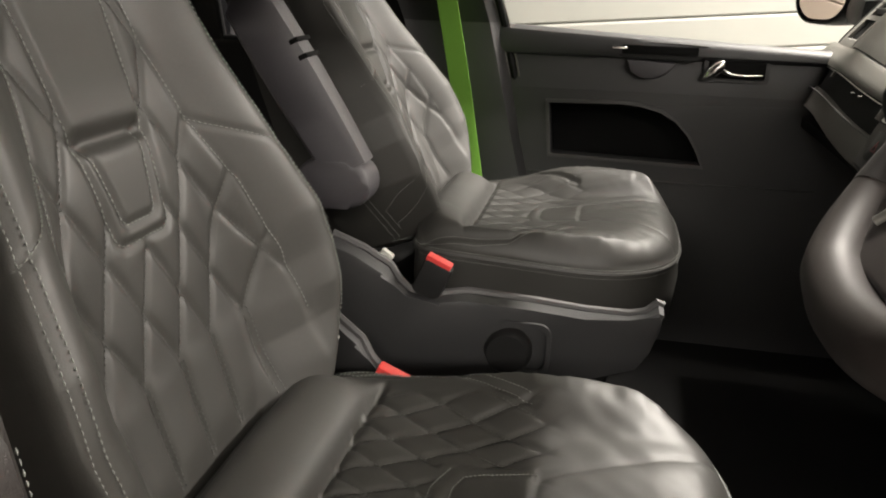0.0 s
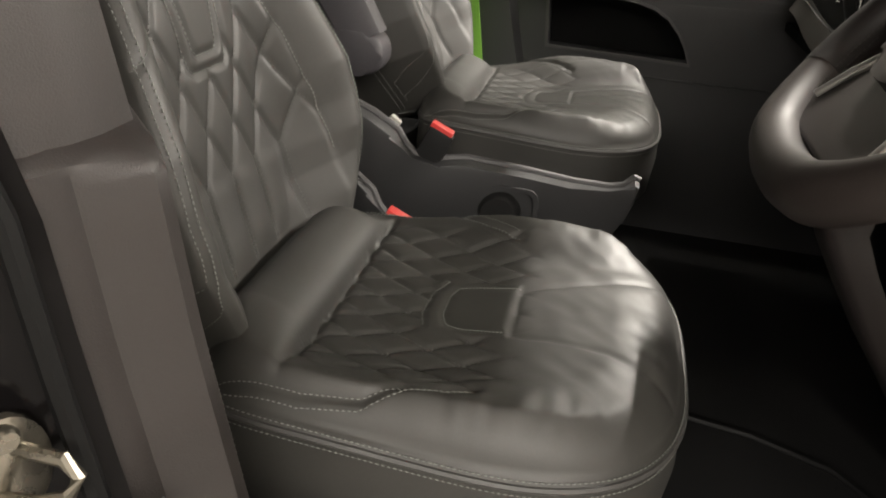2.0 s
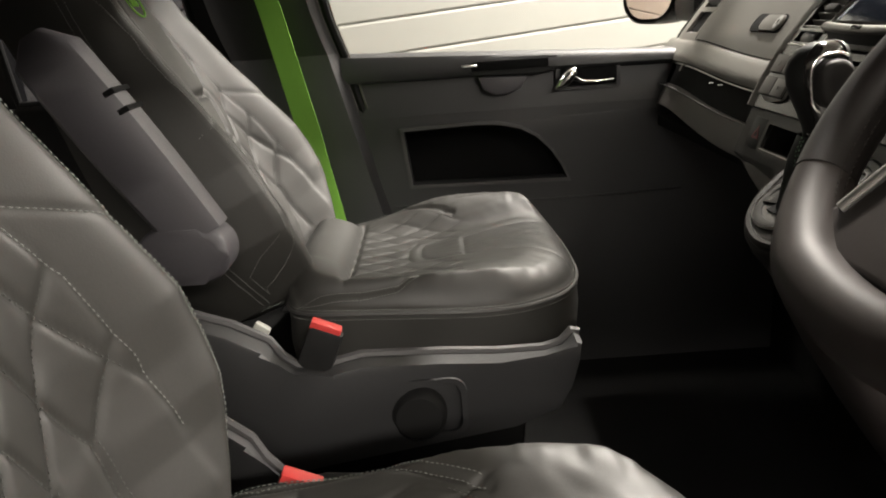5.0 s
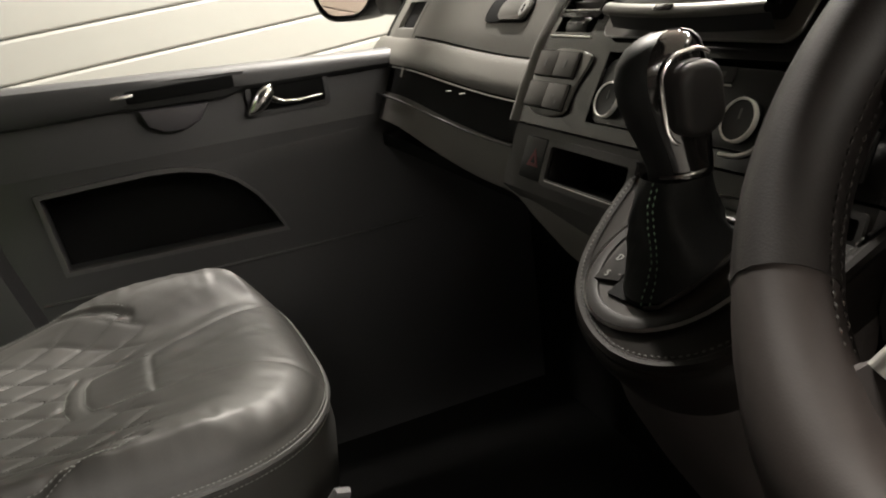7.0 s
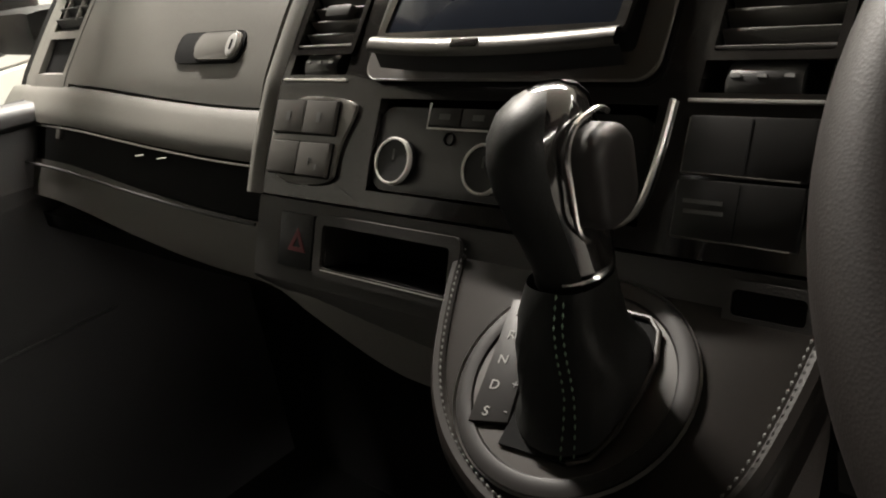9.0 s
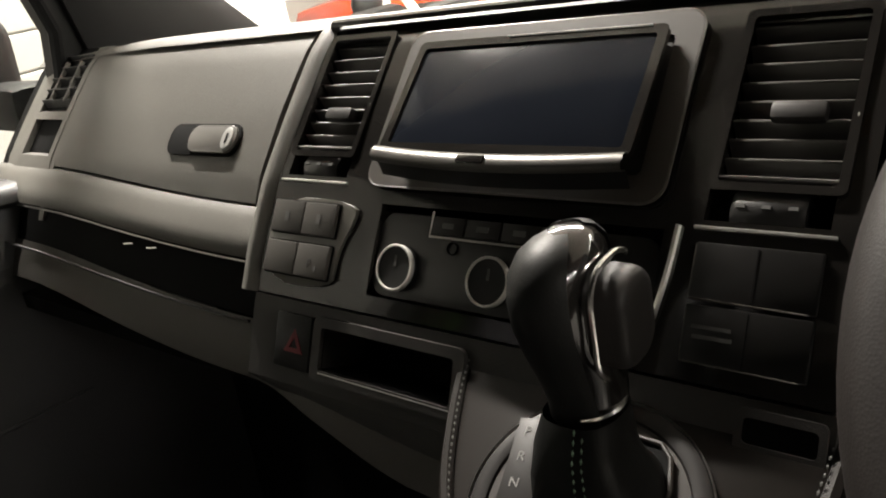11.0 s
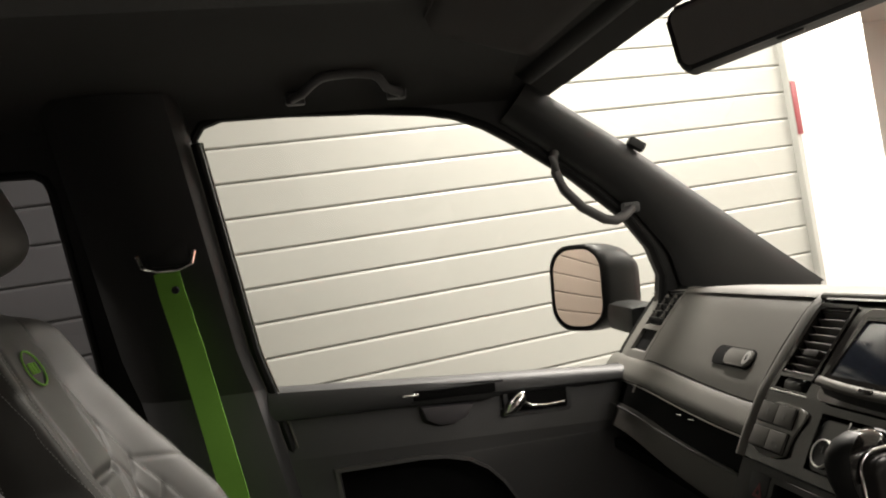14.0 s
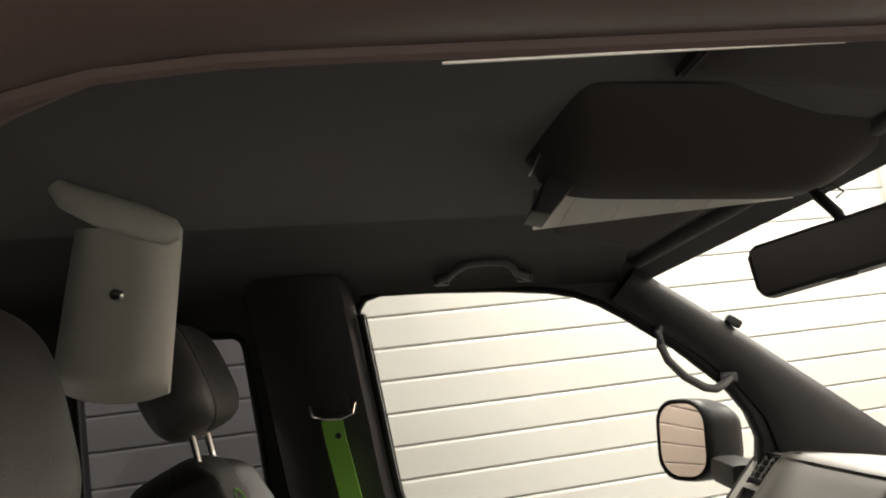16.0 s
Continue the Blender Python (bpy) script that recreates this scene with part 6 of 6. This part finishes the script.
grab([(0.712, 0.690, 1.672), (0.700, 0.682, 1.650), (0.700, 0.676, 1.620), (0.712, 0.672, 1.585), (0.745, 0.670, 1.548), (0.788, 0.672, 1.522), (0.812, 0.676, 1.518), (0.832, 0.684, 1.526), (0.856, 0.70, 1.540)], 0.0095, "black plastic grab handle on the windscreen pillar", (0.82, 0.66, 1.6), [(0.716, 0.694, 1.672), (0.856, 0.706, 1.542)])

# roof console between the visors
console = thing("roof_console", (0.52, 0.05, 1.86), "black roof console with a glossy lamp strip", "roof console")


def hull(u, v):
    """A rounded hanging tray: u along the van, v round its section from the driver's side to the passenger's."""
    x = 0.340 + 0.44 * u
    end = math.sqrt(max(0.0, 1 - (abs(u - 0.5) * 2) ** 7)) + 0.02
    drop = 0.066 * end * smooth(-0.1, 0.80, v) * (1 - 0.6 * smooth(0.92, 1.0, v))
    return (x + 0.03 * (1 - v), -0.235 + 0.300 * v, 1.882 - drop - 0.022 * u)


bm, _ = sheet(hull, span(0, 1, 30), span(0, 1, 24))
bmesh.ops.holes_fill(bm, edges=[e for e in bm.edges if len(e.link_faces) == 1])
part("shell", bm, VISOR, console, sharp=50)


def strip(u, v):
    """The lamp strip: a curved glossy band along the console's far side, narrowing forwards."""
    x = 0.352 + 0.40 * u
    wide = 0.052 * (1 - 0.55 * u)
    y = 0.060 + 0.035 * v
    return (x, y, 1.780 + 0.030 * u + wide * (1 - v) + 0.004 * math.sin(math.pi * v))


LAMP = material("strip_gloss", (0.62, 0.62, 0.58), 0.14, 0.25, mottle=0.08, mottle_scale=25, rough_var=0.05)
lens = part("lamp_strip", thick(sheet(strip, span(0, 1, 24), span(0, 1, 8))[0], 0.006, (0, 1, 0.5)), LAMP, console, "glossy silver lamp strip")
for u in (0.10, 0.30, 0.52, 0.66):
    part("strip_divider", sweep([Vector(strip(u + 0.10 * (1 - v), v)) + Vector((0, -0.0015, 0.0)) for v in span(0, 1, 6)], 0.0012, 6), PANEL_GREY, lens)
part("end_cap", prism([(0.0, 0.0), (0.030, 0.058), (0.060, 0.10), (0.070, 0.10), (0.066, 0.04), (0.026, -0.006)], 0.09, axes((0.336, 0.075, 1.785), (1, 0, 0), (0, 0, 1)), 0.004), BLACK, console, "black end cap")
for a, b in (((0.336, -0.015, 1.835), (0.364, -0.015, 1.883)), ((0.358, 0.058, 1.782), (0.392, 0.056, 1.822))):
    part("end_edge", sweep([a, b], 0.0018, 6), SATIN, console, "thin bright edge")

# sun visors
def visor(name, pts, label):
    v = thing(name, pts[0], label, "sun visor", "sun visors")
    c = [Vector(p) for p in pts]
    def at(s, t):
        p = (c[0] * (1 - s) + c[1] * s) * (1 - t) + (c[3] * (1 - s) + c[2] * s) * t
        d = min(s, 1 - s, t, 1 - t)
        return p + Vector((0, 0, 0.010 - 0.010 * smooth(0, 0.10, d)))
    bm, _ = sheet(at, span(0, 1, 22), span(0, 1, 12))
    part("pad", thick(bm, 0.018, (0, 0, 1)), VISOR, v, sharp=60)
    part("hem", sweep([at(s, t) for s, t in [(q, 0.02) for q in span(0.03, 0.97, 14)]], 0.003, 6), VISOR, v)
    return v


visor("sun_visor", [(0.43, 0.52, 1.846), (0.45, 0.19, 1.864), (0.70, 0.19, 1.832), (0.640, 0.56, 1.806)], "dark vinyl sun visor folded up before the passenger seat")
visor("sun_visor", [(0.452, -0.72, 1.826), (0.466, -0.262, 1.860), (0.74, -0.262, 1.824), (0.665, -0.72, 1.795)], "dark vinyl sun visor folded up before the driver's seat")

# interior mirror
im = thing("interior_mirror", (0.72, 0.04, 1.80), "black interior rear-view mirror on a short arm", "rear-view mirror")
part("arm", sweep([(0.745, 0.04, 1.83), (0.755, 0.03, 1.80), (0.772, 0.01, 1.765), (0.778, 0.0, 1.735)], 0.0085, 10), BLACK, im)
part("arm_foot", lathe([(0, 0.012), (0.018, 0.012), (0.024, 0.0), (0, 0)], axes((0.735, 0.03, 1.808), (1, 0, 0), (0, 1, 0)), 20), BLACK, im)
part("cable", sweep([(0.752, 0.02, 1.802), (0.775, 0.022, 1.812), (0.79, 0.02, 1.800), (0.775, 0.015, 1.790)], 0.0018, 6), BLACK, im)
MM = axes((0.757, 0.000, 1.716), (0.75, -0.66, 0.02), (0.05, 0, 1)) @ pose(0, 0, 0, 0, 0, 9)
part("mirror_shell", prism(rounded(0.240, 0.078, 0.014), 0.030, MM @ Matrix.Translation((0, 0, -0.030)), 0.010, 3), BLACK, im)
part("mirror_glass", prism(rounded(0.228, 0.068, 0.011), 0.002, MM @ Matrix.Translation((0, 0, 0.000))), MIRROR, im, "mirror glass")
part("dip_lever", box(0, 0, 0, 0.03, 0.012, 0.014, 0.004, MM @ Matrix.Translation((0, -0.036, -0.012))), BLACK, im)

# fold-down screen hanging in the middle of the roof
screen = thing("roof_monitor", (-0.26, 0.09, 1.86), "grey plastic fold-down roof monitor hanging open", "monitor")
HM = axes((-0.262, 0.09, 1.700), (1, 0, -0.10), (-0.06, 0, 1))
def shell(u, v):
    w = 0.084 - 0.006 * v
    a = w * (2 * u - 1)
    b = -0.125 + 0.23 * v - 0.014 * (1 - (2 * u - 1) ** 2) * (1 - v) ** 3 * 1.4
    bulge = 0.030 * (1 - (2 * u - 1) ** 4) * smooth(0, 0.12, v)
    return HM @ Vector((a, b, bulge))


bm, _ = sheet(shell, span(0, 1, 24), span(0, 1, 30))
part("panel", thick(bm, 0.012, (0, 1, 0)), PANEL_GREY, screen, "curved grey panel", sharp=60)
# chrome disc modelled for the reflection dot on the panel
part("button", lathe([(0, 0.005), (0.008, 0.004), (0.011, 0.0)], HM @ Matrix.Translation((0.006, 0.010, 0.0295)), 18), CHROME, screen, "small bright chrome dot")
bm = sweep([(-0.335, 0.035, 1.868), (-0.32, 0.04, 1.852), (-0.275, 0.05, 1.832), (-0.22, 0.055, 1.812), (-0.175, 0.055, 1.795), (-0.162, 0.055, 1.792)], [0.012, 0.020, 0.025, 0.025, 0.020, 0.008], 12)
part("hinge_bar", bm, PANEL_GREY, screen, "curved pale grey hinge bar")

# ---- seat belt on the passenger's pillar ----
belt = thing("seat_belt", (-0.03, 0.66, 1.50), "bright green seat belt hanging from a black pillar loop", "seat belt")
pts = [Vector(p) for p in ((-0.028, 0.655, 1.500), (-0.020, 0.648, 1.46), (0.005, 0.64, 1.36), (0.030, 0.625, 1.25), (0.060, 0.600, 1.12), (0.085, 0.575, 1.00), (0.105, 0.560, 0.90), (0.115, 0.555, 0.82))]


def webbing(i, k):
    p = pts[int(i)]
    d = (pts[min(int(i) + 1, len(pts) - 1)] - pts[max(int(i) - 1, 0)]).normalized()
    side = Vector((0.96, -0.28, 0)) - d * Vector((0.96, -0.28, 0)).dot(d)
    return p + side.normalized() * (0.024 * k)


bm, _ = sheet(webbing, range(len(pts)), (-1, -0.9, 0, 0.9, 1))
part("webbing", thick(bm, 0.0016, (0, 1, 0)), BELT, belt, "bright green webbing")
bm = sweep([(-0.072, 0.650, 1.528), (-0.066, 0.646, 1.508), (-0.040, 0.643, 1.500), (-0.005, 0.643, 1.500), (0.018, 0.646, 1.510), (0.022, 0.650, 1.532)], 0.0045, 8)
part("belt_loop", bm, CHROME, belt, "bright metal rim of the belt loop")
part("loop_cover", box(-0.026, 0.672, 1.535, 0.075, 0.03, 0.06, 0.012), BLACK, belt)
part("belt_stop", lathe([(0, 0.004), (0.006, 0.004), (0.007, 0.0)], axes((-0.012, 0.640, 1.465), (1, 0, 0), (0, 0, 1)), 12), BLACK, belt)

# ---- door mirror outside ----
wing = thing("door_mirror", (0.93, 0.90, 1.30), "black exterior door mirror, glass tinted for a warm reflection", "door mirror")
DM = axes((0.888, 1.182, 1.372), (0.54, -0.84, 0.0), (0.04, 0, 1))


def bowl(u, v):
    line = rounded(0.160, 0.204, 0.062, 6)
    a, b = line[int(v)]
    k = (1.04, 1.09, 1.11, 1.09, 1.0, 0.82, 0.52, 0.08)[int(u)]
    h = (0.010, 0.008, -0.020, -0.060, -0.100, -0.132, -0.150, -0.156)[int(u)]
    return DM @ Vector((a * k - 0.24 * min(0.0, h), b * k, h))


bm, _ = sheet(bowl, range(8), range(28), closed_v=True)
bmesh.ops.holes_fill(bm, edges=[e for e in bm.edges if len(e.link_faces) == 1 and e.verts[0].co.x > 0.94])
part("housing", bm, HOUSING, wing, sharp=60)
part("glass", prism(rounded(0.154, 0.198, 0.058, 6), 0.002, DM @ Matrix.Translation((0, 0, 0.003))), WARM_MIRROR, wing, "mirror glass")
part("mount_arm", box(0.955, 0.98, 1.300, 0.09, 0.22, 0.07, 0.025, pose(0, 0, 0, 0, 0, -6)), HOUSING, wing)

# turn the whole van by the tilt fitted to the view
for ob in set(scene.objects) - GARAGE:
    if ob.parent is None and ob is not cam:
        ob.matrix_basis = RAKE @ ob.matrix_basis

# ---- beyond the windscreen ----
def car_paint(name, c):
    return material(name, c, 0.22, mottle=0.06, rough_var=0.03, coat=0.6)


CAR_GLASS = material("car_glass", (0.02, 0.024, 0.026), 0.06, mottle=0.1)
TYRE = material("tyre_rubber", (0.02, 0.02, 0.02), 0.8, grain=0.2, mottle=0.1)


def coupe(m, paint, label, roof=1.22, long=4.3, wide=1.8):
    """A low coupe; nose to +x of m."""
    c = thing("parked_car", tuple(m.translation), label, "car", "parked cars")
    prof = [(-0.5, 0.60, 0.70), (-0.47, 0.94, 0.84), (-0.30, 1.02, 0.94), (-0.10, 1.00, 0.98), (0.10, 0.97, 0.98), (0.22, 0.95, 0.97), (0.33, 0.91, 0.95), (0.42, 0.83, 0.90), (0.48, 0.68, 0.80), (0.5, 0.50, 0.70)]
    bm = bmesh.new()
    rows = []
    for fx, h, w in prof:
        sec = [(-1, 0.22), (-1, 0.5), (-0.97, 0.8), (-0.86, 0.95), (-0.5, 1.0), (0, 1.02), (0.5, 1.0), (0.86, 0.95), (0.97, 0.8), (1, 0.5), (1, 0.22)]
        rows.append([bm.verts.new(m @ Vector((fx * long, s * w * wide / 2, 0.18 + (h - 0.18) * t if t > 0.3 else 0.2))) for s, t in sec])
    for a, b in zip(rows, rows[1:]):
        for i in range(10):
            bm.faces.new((a[i], a[i + 1], b[i + 1], b[i]))
    bm.faces.new(rows[0][::-1]), bm.faces.new(rows[-1])
    part("body", bm, paint, c, sharp=50)
    cab = [(-0.33, 0.90, 0.80), (-0.16, roof - 0.02, 0.62), (-0.02, roof, 0.60), (0.06, roof - 0.04, 0.61), (0.24, 0.86, 0.78)]
    bm = bmesh.new()
    rows = [[bm.verts.new(m @ Vector((fx * long, s * w * wide / 2, h - d))) for s, d in ((-1.12, 0.30 if 0.9 < h else 0.05), (-1, 0.04), (-0.8, 0.0), (0, -0.015), (0.8, 0.0), (1, 0.04), (1.12, 0.30 if 0.9 < h else 0.05))] for fx, h, w in cab]
    for a, b in zip(rows, rows[1:]):
        for i in range(6):
            bm.faces.new((a[i], a[i + 1], b[i + 1], b[i]))
    part("glasshouse", bm, CAR_GLASS, c, sharp=50)
    bm = bmesh.new()
    rows = [[bm.verts.new(m @ Vector((fx * long, s * w * wide / 2, h + 0.012 + (0.015 if s == 0 else 0)))) for s in (-0.95, -0.5, 0, 0.5, 0.95)] for fx, h, w in cab[1:4]]
    for a, b in zip(rows, rows[1:]):
        for i in range(4):
            bm.faces.new((a[i], a[i + 1], b[i + 1], b[i]))
    part("roof", thick(bm, 0.02, (0, 0, -1)), paint, c)
    for s in (-1, 1):
        part("screen_pillar", sweep([m @ Vector((0.25 * long, s * 0.76 * wide / 2, 0.86)), m @ Vector((0.06 * long, s * 0.60 * wide / 2, roof - 0.03))], 0.035, 8), paint, c)
        part("headlight", lathe([(0, 0.02), (0.09, 0.015), (0.11, -0.02)], m @ axes((0.455 * long, s * 0.32 * wide, 0.66), (0, 1, 0), (-0.7, 0, 1)), 18), CHROME, c)
        for fx in (-0.31, 0.31):
            w = part("wheel", lathe([(0.20, -0.1), (0.31, -0.1), (0.33, -0.08), (0.33, 0.08), (0.31, 0.1), (0.20, 0.1)], m @ axes((fx * long, s * 0.44 * wide, 0.33), (1, 0, 0), (0, 0, 1)), 24), TYRE, c)
            part("rim", lathe([(0, 0.06), (0.05, 0.07), (0.20, 0.10), (0.20, -0.1)], m @ axes((fx * long, s * 0.45 * wide, 0.33), (1, 0, 0), (0, 0, 1)), 18), SATIN, w)
    return c


def roadster(m, paint, label, long=4.1, wide=1.75):
    """An open two-seater; nose to +x of m."""
    c = thing("parked_roadster", tuple(m.translation), label, "car", "parked cars")
    prof = [(-0.5, 0.58, 0.80), (-0.47, 0.80, 0.90), (-0.36, 0.84, 0.97), (-0.22, 0.88, 1.0), (-0.14, 0.88, 1.0), (0.02, 0.86, 1.0), (0.12, 0.85, 1.0), (0.26, 0.80, 0.97), (0.38, 0.74, 0.92), (0.46, 0.64, 0.84), (0.5, 0.50, 0.72)]
    sec = [(-1, 0.22), (-1, 0.5), (-0.97, 0.82), (-0.86, 0.96), (-0.45, 1.0), (0, 1.015), (0.45, 1.0), (0.86, 0.96), (0.97, 0.82), (1, 0.5), (1, 0.22)]
    bm = bmesh.new()
    rows = [[bm.verts.new(m @ Vector((fx * long, s * w * wide / 2, 0.18 + (h - 0.18) * t if t > 0.3 else 0.2))) for s, t in sec] for fx, h, w in prof]
    for k, (a, b) in enumerate(zip(rows, rows[1:])):
        for i in range(10):
            if 4 <= k <= 5 and 3 <= i <= 6:
                continue  # the open cockpit
            bm.faces.new((a[i], a[i + 1], b[i + 1], b[i]))
    bm.faces.new(rows[0][::-1]), bm.faces.new(rows[-1])
    part("body", bm, paint, c, sharp=50)
    part("cockpit", box(-0.06 * long, 0, 0.62, 0.20 * long, wide * 0.84, 0.30, 0.03, m), BLACK, c)
    part("roof_cover", prism([(-0.36, 0.0), (-0.30, 0.035), (-0.20, 0.05), (-0.145, 0.04), (-0.14, 0.0)], wide * 0.86, m @ axes((0, wide * 0.43, 0.865), (long, 0, 0), (0, 0, 1)) @ Matrix.Diagonal((long, 1, 1, 1)), 0.0), BLACK, c, "folded black fabric roof")
    for s in (-0.31, 0.31):
        seat = part("seat_back", box(-0.125 * long, s, 0.86, 0.16, 0.46, 0.34, 0.06, m), BLACK, c)
        part("head_restraint", lathe([(0, 0.16), (0.06, 0.155), (0.11, 0.12), (0.13, 0.06), (0.12, 0.01), (0.07, -0.02), (0, -0.02)], m @ Matrix.Translation((-0.135 * long, s, 0.99)) @ Matrix.Diagonal((0.7, 1, 1, 1)), 20), BLACK, seat)
    top = [(-0.020 * long, s * 0.58, 1.235 + 0.02 * (1 - s * s)) for s in span(-1, 1, 9)]
    foot = [(0.080 * long + 0.10 * (1 - s * s), s * 0.76, 0.89) for s in span(-1, 1, 9)]
    bm = bmesh.new()
    pairs = [(bm.verts.new(m @ Vector(p)), bm.verts.new(m @ Vector(q))) for p, q in zip(top, foot)]
    for p, q in zip(pairs, pairs[1:]):
        bm.faces.new((p[0], q[0], q[1], p[1]))
    glass = part("windscreen", bm, WINDOW, c)
    glass.visible_shadow = False
    line = [m @ Vector(p) for p in [foot[0]] + top + [foot[-1]]]
    part("screen_frame", sweep(line, 0.030, 8), SILVER, glass, "silver windscreen frame")
    for s in (-1, 1):
        part("headlight", lathe([(0, 0.02), (0.10, 0.015), (0.12, -0.02)], m @ axes((0.445 * long, s * 0.35 * wide, 0.74), (0, 1, 0), (-0.8, 0, 0.8)), 18), CHROME, c)
        part("wing_mirror", box(0.07 * long, s * 0.98, 0.96, 0.09, 0.16, 0.11, 0.03, m), paint, c)
        for fx in (-0.31, 0.31):
            w = part("wheel", lathe([(0.20, -0.1), (0.31, -0.1), (0.33, -0.08), (0.33, 0.08), (0.31, 0.1), (0.20, 0.1)], m @ axes((fx * long, s * 0.44 * wide, 0.33), (1, 0, 0), (0, 0, 1)), 24), TYRE, c)
            part("rim", lathe([(0, 0.06), (0.05, 0.07), (0.20, 0.10), (0.20, -0.1)], m @ axes((fx * long, s * 0.45 * wide, 0.33), (1, 0, 0), (0, 0, 1)), 18), SATIN, w)
    return c


RED_CAR = car_paint("orange_red_paint", (0.70, 0.065, 0.015))
PALE_CAR = car_paint("pale_silver_paint", (0.36, 0.37, 0.35))
coupe(pose(6.75, 3.85, 0, 0, 0, -90), RED_CAR, "orange red low coupe with dark windows parked in the garage", 1.32, 4.8)
roadster(pose(4.78, 3.0, 0, 0, 0, -90), PALE_CAR, "pale silver open roadster with black seats parked in the garage")

plant = thing("potted_shrub", (7.7, 6.6, 0), "green bushy shrub in a dark pot by the wall", "plant")
part("pot", lathe([(0, 0), (0.20, 0), (0.26, 0.42), (0.28, 0.42), (0.28, 0.46), (0.23, 0.46), (0.22, 0.40), (0, 0.40)], Matrix.Translation((7.7, 6.6, 0)), 24), BLACK, plant)
part("trunk", sweep([(7.7, 6.6, 0.4), (7.72, 6.61, 0.8), (7.7, 6.58, 1.3), (7.71, 6.6, 1.9)], [0.03, 0.025, 0.018, 0.008], 8), material("bark", (0.09, 0.06, 0.04), 0.9, grain=0.2, mottle=0.2, bump=0.5, bump_scale=60), plant)
LEAF = material("leaf_green", (0.045, 0.13, 0.03), 0.5, grain=0.15, mottle=0.35, mottle_scale=6)
rnd = random.Random(4)
bm = bmesh.new()
for k in range(900):
    h = rnd.random()
    r = 0.48 * (1 - 0.65 * h) * math.sqrt(rnd.random())
    a = rnd.random() * 6.283
    p = Vector((7.7 + r * math.cos(a), 6.6 + r * math.sin(a), 0.65 + 1.55 * h + rnd.uniform(-0.08, 0.08)))
    d = Vector((math.cos(a), math.sin(a), rnd.uniform(-0.4, 0.7))).normalized()
    s = d.cross(Vector((rnd.uniform(-1, 1), rnd.uniform(-1, 1), 1))).normalized() * rnd.uniform(0.012, 0.022)
    l = rnd.uniform(0.06, 0.11)
    v = [bm.verts.new(q) for q in (p, p + d * l * 0.5 + s, p + d * l, p + d * l * 0.5 - s)]
    bm.faces.new(v)
tagged(part("leaves", bm, LEAF, plant, recalc=False), kind="stuff")

# unseen ceiling strip fixtures, added over the lights
for x, y, z, length, along_y, *_ in LAMPS:
    f = thing("unseen_strip_lamp", (x, y, 3.5), "unseen white strip fitting added over a light", "ceiling light", "ceiling strip lights")
    part("tray", box(x, y, 3.465, *((0.2, length + 0.1) if along_y else (length + 0.1, 0.2)), 0.06, 0.008), WALL, f)
